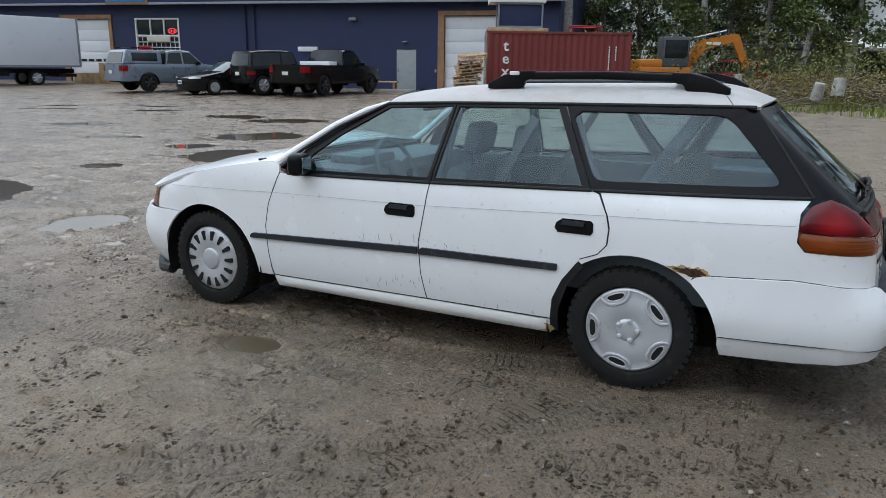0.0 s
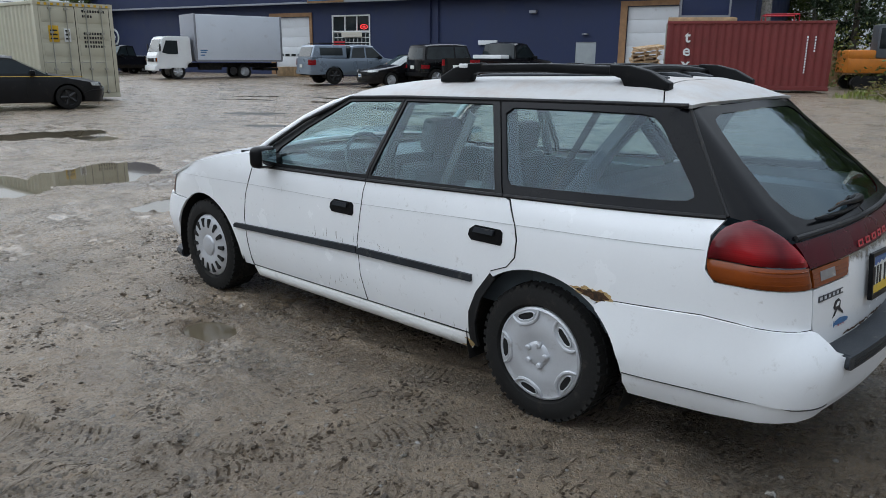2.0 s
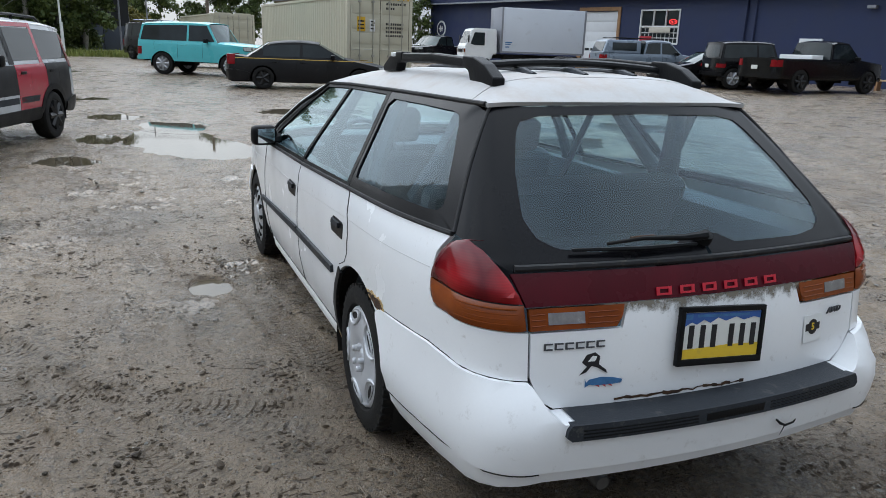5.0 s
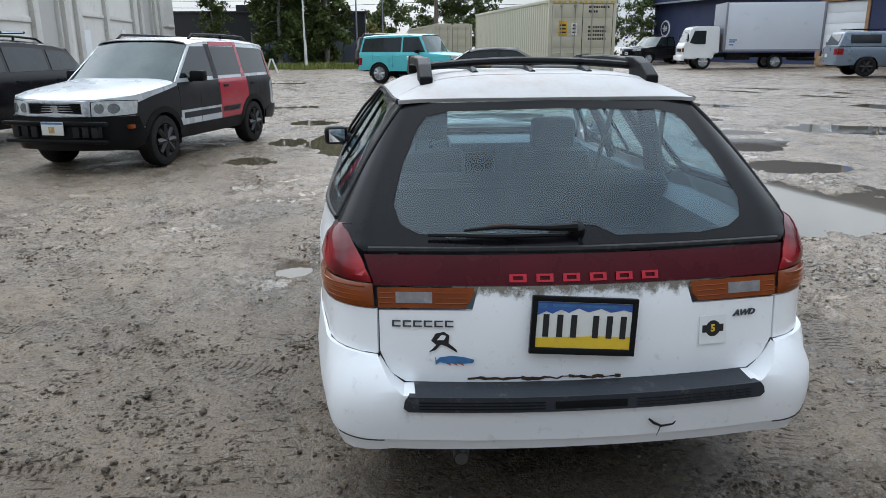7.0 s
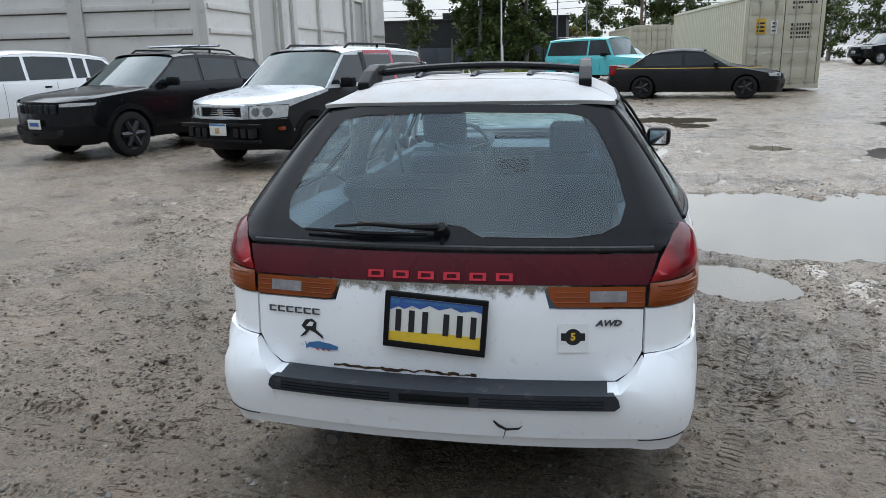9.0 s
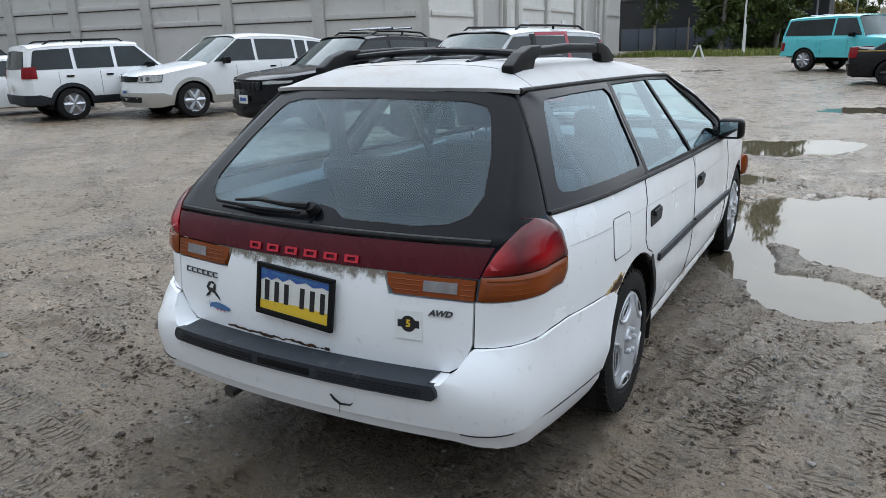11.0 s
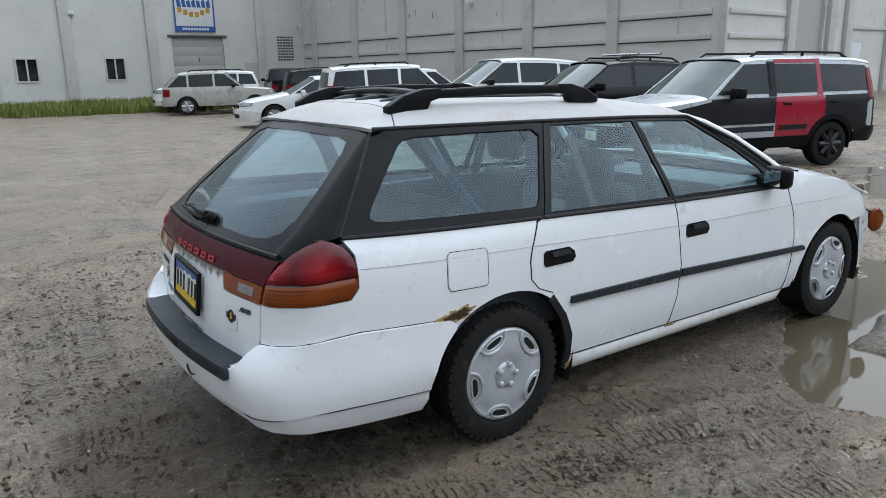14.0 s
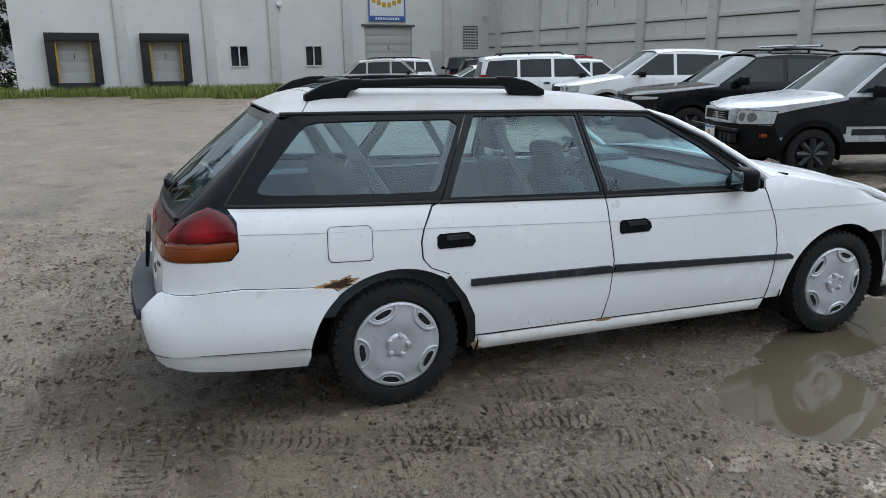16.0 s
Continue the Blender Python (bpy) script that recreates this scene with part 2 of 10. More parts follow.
def solo(name, bm, material, label, category, m=None, group="", kind="", sharp=32):
    ob = new(name, finish(bm, name, material, sharp))
    tagged(ob, label, category, group, kind)
    if m:
        ob.matrix_world = m
    return ob


def box(bm, x0, x1, y0, y1, z0, z1, bevel=0.0, m=None, seg=2):
    r = bmesh.ops.create_cube(bm, size=1.0)
    vs = r["verts"]
    for v in vs:
        v.co = Vector((x0 + (v.co.x + 0.5) * (x1 - x0), y0 + (v.co.y + 0.5) * (y1 - y0), z0 + (v.co.z + 0.5) * (z1 - z0)))
    if bevel:
        es = list({e for v in vs for e in v.link_edges})
        r = bmesh.ops.bevel(bm, geom=es, offset=bevel, segments=seg, affect="EDGES", profile=0.6)
        vs = list({v for f in r["faces"] for v in f.verts} | {v for v in vs if v.is_valid})
    if m:
        bmesh.ops.transform(bm, matrix=m, verts=[v for v in vs if v.is_valid])
    return bm


def boxes(*specs):
    bm = bmesh.new()
    for s in specs:
        box(bm, *s)
    return bm


def tube(bm, pts, r, n=8, cap=True):
    """A round rod through points; r is one radius or one for each point."""
    pts = [Vector([float(c) for c in p]) for p in pts]
    rs = [float(v) for v in r] if isinstance(r, (list, tuple)) else [float(r)] * len(pts)
    rings, side = [], None
    for i, p in enumerate(pts):
        d = (pts[min(i + 1, len(pts) - 1)] - pts[max(i - 1, 0)]).normalized()
        if side is None:
            side = d.cross(Vector((0, 0, 1)) if abs(d.z) < 0.9 else Vector((1, 0, 0))).normalized()
        side = (side - d * side.dot(d)).normalized()
        up = d.cross(side)
        rings.append([bm.verts.new(p + rs[i] * (math.cos(2 * math.pi * k / n) * side + math.sin(2 * math.pi * k / n) * up)) for k in range(n)])
    for a, b in zip(rings, rings[1:]):
        for k in range(n):
            bm.faces.new((a[k], a[(k + 1) % n], b[(k + 1) % n], b[k]))
    if cap:
        bm.faces.new(rings[0][::-1])
        bm.faces.new(rings[-1])
    return bm


def lathe(bm, profile, n=32, m=None):
    """Turns a profile of (radius, y) about the y axis."""
    rings = []
    for r, y in profile:
        rings.append([bm.verts.new((r * math.cos(2 * math.pi * k / n), y, r * math.sin(2 * math.pi * k / n))) for k in range(n)])
    for a, b in zip(rings, rings[1:]):
        for k in range(n):
            bm.faces.new((a[k], a[(k + 1) % n], b[(k + 1) % n], b[k]))
    if m:
        bmesh.ops.transform(bm, matrix=m, verts=[v for ring in rings for v in ring])
    return bm


def prism(bm, poly, axis, a, b, m=None):
    """A polygon of (u, v) drawn out from a to b along an axis: 'x' (u, v = y, z), 'y' (x, z) or 'z' (x, y)."""
    place = {"x": lambda u, v, w: (w, u, v), "y": lambda u, v, w: (u, w, v), "z": lambda u, v, w: (u, v, w)}[axis]
    va, vb = [bm.verts.new(place(u, v, a)) for u, v in poly], [bm.verts.new(place(u, v, b)) for u, v in poly]
    bm.faces.new(va), bm.faces.new(vb[::-1])
    for i in range(len(poly)):
        j = (i + 1) % len(poly)
        bm.faces.new((va[j], va[i], vb[i], vb[j]))
    bmesh.ops.recalc_face_normals(bm, faces=bm.faces[:])
    if m:
        bmesh.ops.transform(bm, matrix=m, verts=va + vb)
    return bm


def mirrored(bm, axis=1):
    """Flips a bmesh across y."""
    for v in bm.verts:
        v.co[axis] = -v.co[axis]
    bmesh.ops.reverse_faces(bm, faces=bm.faces[:])
    return bm


def doubled(bm):
    """Adds the mirror image across y and joins the middle seam."""
    for v in bm.verts:
        if abs(v.co.y) < 0.007:
            v.co.y = 0.0
    bmesh.ops.delete(bm, geom=[f for f in bm.faces if all(abs(v.co.y) < 1e-5 for v in f.verts)], context="FACES_ONLY")
    g = bmesh.ops.duplicate(bm, geom=bm.verts[:] + bm.edges[:] + bm.faces[:])["geom"]
    vs, fs = [x for x in g if isinstance(x, bmesh.types.BMVert)], [x for x in g if isinstance(x, bmesh.types.BMFace)]
    for v in vs:
        v.co.y = -v.co.y
    bmesh.ops.reverse_faces(bm, faces=fs)
    bmesh.ops.remove_doubles(bm, verts=[v for v in bm.verts if abs(v.co.y) < 1e-3], dist=2e-3)
    return bm


def lerp_table(xs, ys):
    return lambda v: float(np.interp(v, xs, ys))


def dense(outline, step):
    out = []
    for (a, b), (c, d) in zip(outline, outline[1:] + outline[:1]):
        n = max(1, int(math.hypot(c - a, d - b) / step))
        out += [(a + (c - a) * i / n, b + (d - b) * i / n) for i in range(n)]
    return out


def arc(cx, cz, rx, rz, a0, a1, n=14):
    """Points of an ellipse from a0 to a1 degrees, counted from +x towards +z."""
    return [(cx + rx * math.cos(radians(a0 + (a1 - a0) * i / n)), cz + rz * math.sin(radians(a0 + (a1 - a0) * i / n))) for i in range(n + 1)]


def panel(outline, place, step=(0.08, 0.06), depth=0.014, lift=0.0, inside=None, dome=0.0, edge=0.03):
    """A sheet with the given outline in (s, z), cut into a fine net, laid onto a curved body by place(s, z), with turned-in edges."""
    bm = bmesh.new()
    pts = dense(outline, min(step) * 0.9)
    bm.faces.new([bm.verts.new((s, z, 0)) for s, z in pts])
    ss, zs = [p[0] for p in pts], [p[1] for p in pts]
    for lo, hi, st, no in ((min(ss), max(ss), step[0], (1, 0, 0)), (min(zs), max(zs), step[1], (0, 1, 0))):
        v = lo + st
        while v < hi - 0.3 * st:
            co = (v, 0, 0) if no[0] else (0, v, 0)
            bmesh.ops.bisect_plane(bm, geom=bm.verts[:] + bm.edges[:] + bm.faces[:], dist=1e-5, plane_co=co, plane_no=no)
            v += st
    bmesh.ops.triangulate(bm, faces=[f for f in bm.faces if len(f.verts) > 4])
    swell = {}
    if dome:
        # height over the body: none at the outline, rounding off to the full swell inside
        pa = np.array(pts)
        pb = np.roll(pa, -1, 0) - pa
        for v in bm.verts:
            q = np.array((v.co.x, v.co.y)) - pa
            k = np.clip((q * pb).sum(1) / np.maximum((pb * pb).sum(1), 1e-9), 0, 1)[:, None]
            swell[v] = dome * (1 - (1 - min(1.0, float(np.sqrt(((q - k * pb) ** 2).sum(1)).min()) / edge)) ** 2)
    for v in bm.verts:
        v.co = Vector(place(v.co.x, v.co.y))
    bm.normal_update()
    c = Vector((0, 0, 0.7)) if inside is None else Vector(inside)
    if sum((f.calc_center_median() - c).dot(f.normal) for f in bm.faces) < 0:
        bmesh.ops.reverse_faces(bm, faces=bm.faces[:])
        bm.normal_update()
    if lift or dome:
        ns = {v: v.normal.copy() for v in bm.verts}
        for v, n in ns.items():
            v.co += (lift + swell.get(v, 0.0)) * n
        bm.normal_update()
    if depth:
        rim = [e for e in bm.edges if len(e.link_faces) == 1]
        ns = {v: v.normal.copy() for v in bm.verts}
        old = {v.co.copy().freeze(): n for v, n in ns.items()}
        r = bmesh.ops.extrude_edge_only(bm, edges=rim)
        for v in [g for g in r["geom"] if isinstance(g, bmesh.types.BMVert)]:
            n = old.get(v.co.copy().freeze())
            if n:
                v.co -= depth * n
    return bm


def ring(outer, inner, place, cut=6, depth=0.012, lift=0.0, inside=(0, 0, 0.7)):
    """A frame between two outlines with the same number of corners."""
    def fine(o):
        return [(a[0] + (b[0] - a[0]) * i / cut, a[1] + (b[1] - a[1]) * i / cut) for a, b in zip(o, o[1:] + o[:1]) for i in range(cut)]
    bm = bmesh.new()
    fo, fi = fine(outer), fine(inner)
    rows = [[bm.verts.new((a[0] + (b[0] - a[0]) * k / 2, a[1] + (b[1] - a[1]) * k / 2, 0)) for a, b in zip(fo, fi)] for k in range(3)]
    n = len(fo)
    for r0, r1 in zip(rows, rows[1:]):
        for i in range(n):
            bm.faces.new((r0[i], r0[(i + 1) % n], r1[(i + 1) % n], r1[i]))
    for v in bm.verts:
        v.co = Vector(place(v.co.x, v.co.y))
    bm.normal_update()
    c = Vector(inside)
    if sum((f.calc_center_median() - c).dot(f.normal) for f in bm.faces) < 0:
        bmesh.ops.reverse_faces(bm, faces=bm.faces[:])
        bm.normal_update()
    ns = {v: v.normal.copy() for v in bm.verts}
    for v, nn_ in ns.items():
        v.co += lift * nn_
    old = {v.co.copy().freeze(): nn_ for v, nn_ in ns.items()}
    r = bmesh.ops.extrude_edge_only(bm, edges=[e for e in bm.edges if len(e.link_faces) == 1])
    for v in [g for g in r["geom"] if isinstance(g, bmesh.types.BMVert)]:
        nn_ = old.get(v.co.copy().freeze())
        if nn_:
            v.co -= depth * nn_
    return bm


def lettering(name, text, size, material, parent, m, depth=0.002, bold=0.0, width=1.0, shear=0.0):
    """Raised letters in the built-in font, made into a mesh; m places their middle, facing +z of m."""
    cu = bpy.data.curves.new(name, "FONT")
    cu.body, cu.size, cu.extrude, cu.align_x, cu.align_y = text, size, depth, "CENTER", "CENTER"
    cu.offset, cu.shear, cu.resolution_u = bold, shear, 2
    ob = bpy.data.objects.new(name, cu)
    scene.collection.objects.link(ob)
    me = bpy.data.meshes.new_from_object(ob.evaluated_get(bpy.context.evaluated_depsgraph_get()))
    bpy.data.objects.remove(ob)
    me.transform(m @ Matrix.Diagonal((width, 1, 1, 1)))
    me.materials.clear()
    me.materials.append(material)
    ob = new(name, me)
    ob.parent = parent
    return ob


class Shell:
    """A car's outer skin. x runs to the tail, z up; s is x along the flank and goes on round the corners to the nose and tail."""

    def __init__(self, hw, xr, xf, rr, rf, bow_r=0.04, bow_f=0.08, pinch=(0.2, 0.1, -2.3, 0.08)):
        self.hw, self.xr, self.xf, self.rr, self.rf = (lerp_table(*a) for a in (hw, xr, xf, rr, rf))
        self.bow_r, self.bow_f, self.pinch = bow_r, bow_f, pinch

    def half(self, s, z):
        a, ka, b, kb = self.pinch
        return self.hw(z) - (ka * (s - a) ** 2 if s > a else 0) - (kb * (b - s) ** 2 if s < b else 0)

    def at(self, s, z):
        xr, xf, r, q = self.xr(z), self.xf(z), self.rr(z), self.rf(z)
        a, b = xr - r, xf + q
        if b <= s <= a:
            return (s, self.half(s, z), z)
        if s > a:
            w, d = self.half(a, z), s - a
            if d < r * math.pi / 2:
                return (a + r * math.sin(d / r), w - r + r * math.cos(d / r), z)
            y = w - r - (d - r * math.pi / 2)
            return (xr + self.bow_r * (1 - (y / (w - r)) ** 2), y, z)
        w, d = self.half(b, z), b - s
        if d < q * math.pi / 2:
            return (b - q * math.sin(d / q), w - q + q * math.cos(d / q), z)
        y = w - q - (d - q * math.pi / 2)
        return (xf - self.bow_f * (1 - (y / (w - q)) ** 2), y, z)

    def tail(self, y, z):
        """(s, z) of the point of the tail at y."""
        xr, r = self.xr(z), self.rr(z)
        w = self.half(xr - r, z)
        if y <= w - r:
            return (xr - r + r * math.pi / 2 + (w - r - y), z)
        return (xr - r + r * math.acos(min(1, max(-1, (y - w + r) / r))), z)

    def nose(self, y, z):
        xf, q = self.xf(z), self.rf(z)
        w = self.half(xf + q, z)
        if y <= w - q:
            return (xf + q - q * math.pi / 2 - (w - q - y), z)
        return (xf + q - q * math.acos(min(1, max(-1, (y - w + q) / q))), z)


# ---- ground: one sheet of mud, gravel and broken asphalt ----
def lattice(seed, n=256):
    return np.random.RandomState(seed).rand(n, n)


def vnoise(x, y, seed):
    t = lattice(seed)
    xi, yi = np.floor(x).astype(int), np.floor(y).astype(int)
    fx, fy = x - xi, y - yi
    fx, fy = fx * fx * (3 - 2 * fx), fy * fy * (3 - 2 * fy)
    g = lambda i, j: t[(xi + i) % 256, (yi + j) % 256]
    return (g(0, 0) * (1 - fx) + g(1, 0) * fx) * (1 - fy) + (g(0, 1) * (1 - fx) + g(1, 1) * fx) * fy - 0.5


def sstep(v, a, b):
    t = np.clip((v - a) / (b - a), 0, 1)
    return t * t * (3 - 2 * t)


def terrain(x, y):
    x, y = np.asarray(x, float), np.asarray(y, float)
    return 0.26 * sstep(y, 14, 32) + 0.16 * sstep(-x, 16, 40) * (1 - 0.6 * sstep(y, 14, 32))


# puddles: centre, half axes, turn
PUDDLES = [(-3.75, 7.25, 1.32, 2.3, 3), (-1.86, 6.07, 0.46, 0.36, 30), (-2.58, 5.56, 0.62, 0.24, 12),
           (-8.8, 3.65, 1.8, 0.75, 12), (-8.2, 5.45, 0.75, 1.0, 30), (-13.6, 6.7, 0.7, 1.3, 10), (-1.96, 3.38, 0.19, 0.14, 0),
           (-21.3, 15.8, 1.2, 0.4, 30), (-8.2, 9.8, 0.8, 0.9, 20), (-9.8, 10.5, 0.5, 0.5, 0), (-14.4, 16.8, 0.9, 0.8, 30), (-9.9, 12.6, 1.0, 0.9, 60),
           (-12.2, 16.5, 1.1, 0.8, 40), (-8.8, 7.8, 0.35, 0.3, 0), (-15.6, 12.7, 0.9, 0.5, 50), (-18.1, 17.3, 0.8, 0.5, 20), (-12.4, 10.9, 0.6, 0.4, 40),
           (-5.9, 9.4, 0.6, 0.7, 0), (-16.7, 1.8, 1.0, 0.35, 100), (-12.5, 2.6, 0.5, 0.5, 0), (-9.3, 2.5, 0.5, 0.3, 0), (-7.2, 2.2, 0.4, 0.35, 30),
           (-17.3, -0.2, 1.2, 0.3, 80), (-10.9, 3.6, 0.8, 0.5, 20), (-12.4, 7.1, 0.5, 0.4, 0), (-22.4, 17.2, 1.3, 0.4, 40), (-19.6, 18.6, 1.0, 0.4, 30),
           (-5.5, 5.0, 0.35, 0.5, 20), (-28.0, 0.2, 1.5, 0.4, 90)]
WATER = 0.014


def puddle_depth(x, y):
    """1 in the middle of a puddle, 0 outside."""
    n = 0.45 * vnoise(x * 1.9, y * 1.9, 21) + 0.28 * vnoise(x * 5, y * 5, 22) + 0.14 * vnoise(x * 14, y * 14, 23)
    out = np.zeros_like(x)
    for cx, cy, a, b, r in PUDDLES:
        c, s = math.cos(radians(r)), math.sin(radians(r))
        u, v = ((x - cx) * c + (y - cy) * s) / a, (-(x - cx) * s + (y - cy) * c) / b
        q = np.sqrt(u * u + v * v) + n * min(1.0, 0.35 + 0.6 * min(a, b))
        out = np.maximum(out, sstep(-q, -1.12, -0.78))
    return out


# wheel tracks: start, end, bend, depth
TRACKS = [((0.0, 1.2), (0.75, 4.6), 0.05, 0.012), ((0.42, 1.5), (1.2, 4.9), 0.05, 0.012), ((1.0, 1.4), (1.5, 5.4), 0.0, 0.013), ((1.4, 1.8), (1.85, 6.4), 0.06, 0.010),
          ((2.7, 4.1), (0.7, 4.6), 0.0, 0.010), ((2.5, 4.95), (0.8, 5.1), 0.0, 0.008), ((1.0, 5.5), (-1.4, 6.4), 0.08, 0.010), ((0.7, 6.15), (-1.9, 6.85), 0.05, 0.010),
          ((-2.0, 3.25), (0.9, 3.7), -0.05, 0.010), ((-2.5, 1.6), (0.6, 3.35), 0.0, 0.007), ((-4.5, 2.4), (-0.3, 1.0), -0.2, 0.012), ((-6.5, 2.2), (-2.0, 3.1), 0.1, 0.012),
          ((-4.4, -5.8), (0.7, 1.9), -0.35, 0.013), ((-5.6, -5.6), (-0.5, 2.1), -0.35, 0.012), ((-3, -12), (4, 6), 1.2, 0.014), ((-8, -5.2), (4, 2.2), 0.6, 0.011)]
random.seed(31)
for (ax_, ay_), (bx_, by_), bend_, dep_ in list(TRACKS[:10]):
    for side_ in (0.33,):
        q_ = math.hypot(bx_ - ax_, by_ - ay_)
        ox_, oy_ = -(by_ - ay_) / q_ * side_, (bx_ - ax_) / q_ * side_
        TRACKS.append(((ax_ + ox_ + random.uniform(-1, 1), ay_ + oy_), (bx_ + ox_ * 1.6, by_ + oy_ * 1.6), bend_ + random.uniform(-0.12, 0.12), dep_ * 0.7))


def along_track(x, y, tr):
    (ax, ay), (bx, by), bend, dep = tr
    dx, dy = bx - ax, by - ay
    ln = math.hypot(dx, dy)
    u = ((x - ax) * dx + (y - ay) * dy) / ln
    v = (-(x - ax) * dy + (y - ay) * dx) / ln - bend * (1 - (2 * u / ln - 1) ** 2) - 0.05 * vnoise(u * 0.8, x * 0 + 3.3, 12)
    on = sstep(u, -0.3, 0.6) * sstep(ln - u, -0.3, 0.6) * sstep(vnoise(u * 0.7, x * 0 + 8.1 + ax, 13), -0.34, 0.0)
    return u, v, on


def ground_z(x, y):
    x, y = np.asarray(x, float), np.asarray(y, float)
    far = sstep(np.hypot(x + 1, y - 4.5), 10, 26)
    rough = 1 - 0.55 * far
    h = 0.022 * vnoise(x * 0.9, y * 0.9, 1) + 0.016 * vnoise(x * 2.7, y * 2.7, 2)
    lumpy = sstep(vnoise(x * 0.55, y * 0.55, 7), -0.12, 0.2)
    h = h + (0.24 + 0.85 * lumpy) * (0.018 * vnoise(x * 7.3, y * 7.3, 3) + 0.014 * vnoise(x * 15, y * 15, 4) + 0.010 * vnoise(x * 29, y * 29, 5))
    clod = vnoise(x * 11, y * 11, 9)
    h = h + 0.09 * lumpy * np.maximum(0, clod - 0.20) * (1 - far) - 0.07 * lumpy * np.maximum(0, vnoise(x * 13, y * 13, 10) - 0.22)
    for tr in TRACKS:
        u, v, on = along_track(x, y, tr)
        w = np.abs(v)
        lug = np.tanh(2 * np.sin(2 * math.pi * u / 0.075 + np.sign(v) * 14 * w)) * sstep(0.105 - w, 0, 0.03)
        h = h + on * (-tr[3] * sstep(0.13 - w, 0, 0.05) + 0.016 * np.exp(-((w - 0.155) / 0.03) ** 2) * (0.5 + 1.2 * vnoise(u * 9, v * 9, 15)) + 0.0018 * lug * (0.65 + vnoise(u * 5, v * 5, 16)))
    # the wagon's own wheels and shade stand on settled ground
    for wx in (0.0, -2.63):
        for wy in (3.885, 5.375):
            k = np.exp(-(((x - wx) / 0.22) ** 2 + ((y - wy) / 0.20) ** 2))
            h = h * (1 - k) - 0.004 * k
    h = np.maximum(h * rough + 0.006, -0.0125)
    p = puddle_depth(x, y)
    h = h * (1 - p) + p * (-0.05)
    return h + terrain(x, y)


def spread(lo, hi, step, far_lo, far_hi, grow=1.09):
    core = list(np.arange(lo, hi + 1e-6, step))
    v, s = core[-1], step
    while v < far_hi:
        s *= grow
        v += s
        core.append(v)
    v, s, pre = lo, step, []
    while v > far_lo:
        s *= grow
        v -= s
        pre.append(v)
    return np.array(pre[::-1] + core)


gx, gy = spread(-4.6, 2.9, 0.0145, -420, 300, 1.04), spread(0.4, 8.6, 0.0145, -300, 420, 1.04)
GX, GY = np.meshgrid(gx, gy, indexing="ij")
GZ = ground_z(GX.ravel(), GY.ravel())
nx, ny = len(gx), len(gy)
idx = np.arange(nx * ny).reshape(nx, ny)
quads = np.stack([idx[:-1, :-1], idx[1:, :-1], idx[1:, 1:], idx[:-1, 1:]], -1).reshape(-1, 4)
me = bpy.data.meshes.new("ground")
me.vertices.add(nx * ny)
me.vertices.foreach_set("co", np.stack([GX.ravel(), GY.ravel(), GZ], -1).astype(np.float32).ravel())
me.loops.add(quads.size)
me.loops.foreach_set("vertex_index", quads.ravel().astype(np.int32))
me.polygons.add(len(quads))
me.polygons.foreach_set("loop_start", np.arange(0, quads.size, 4, dtype=np.int32))
me.polygons.foreach_set("use_smooth", np.ones(len(quads), bool))
me.update(calc_edges=True)
me.validate()
# tread prints and damp ground as fields over the sheet
flat_x, flat_y = GX.ravel(), GY.ravel()
tu, tv, tm = np.zeros_like(flat_x), np.zeros_like(flat_x), np.zeros_like(flat_x)
near_ = np.nonzero((np.abs(flat_x + 1) < 12) & (np.abs(flat_y - 3) < 12))[0]
for tr in TRACKS:
    u, v, on = along_track(flat_x[near_], flat_y[near_], tr)
    k = on * sstep(0.12 - np.abs(v), 0, 0.03)
    won = near_[k > tm[near_]]
    sel = k > tm[near_]
    tu[won], tv[won], tm[won] = u[sel], v[sel], k[sel]
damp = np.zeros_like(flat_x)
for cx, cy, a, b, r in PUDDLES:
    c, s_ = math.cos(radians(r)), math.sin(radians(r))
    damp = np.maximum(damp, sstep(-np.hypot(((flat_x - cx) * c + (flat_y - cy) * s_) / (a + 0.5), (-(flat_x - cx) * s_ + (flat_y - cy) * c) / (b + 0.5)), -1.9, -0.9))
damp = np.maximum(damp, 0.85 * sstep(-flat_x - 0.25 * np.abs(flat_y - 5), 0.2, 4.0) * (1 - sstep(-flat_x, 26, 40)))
# churned soft mud with the wagon's shade painted in: centre, half axes, turn
MIRE_SHADE = [(0.2, 3.1, 2.1, 0.95, 8, 0.32), (1.1, 6.1, 1.8, 1.1, -25, 0.12), (1.0, 4.8, 0.78, 1.15, 8, 0.85), (-1.0, 6.0, 1.5, 0.5, 8, 0.4)]
mire_shade = np.zeros_like(flat_x)
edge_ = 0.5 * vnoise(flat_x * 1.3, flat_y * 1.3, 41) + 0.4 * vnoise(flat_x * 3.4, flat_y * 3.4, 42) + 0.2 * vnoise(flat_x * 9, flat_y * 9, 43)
for cx, cy, a, b, r, deep in MIRE_SHADE:
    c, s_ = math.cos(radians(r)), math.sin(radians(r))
    mire_shade = np.maximum(mire_shade, deep * sstep(-np.hypot(((flat_x - cx) * c + (flat_y - cy) * s_) / a, (-(flat_x - cx) * s_ + (flat_y - cy) * c) / b) - edge_, -1.25, -0.65))
for n_, f_ in (("tread_u", tu), ("tread_v", tv), ("tread", tm), ("damp", damp), ("mire_shade", mire_shade)):
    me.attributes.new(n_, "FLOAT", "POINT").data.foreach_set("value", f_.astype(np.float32))


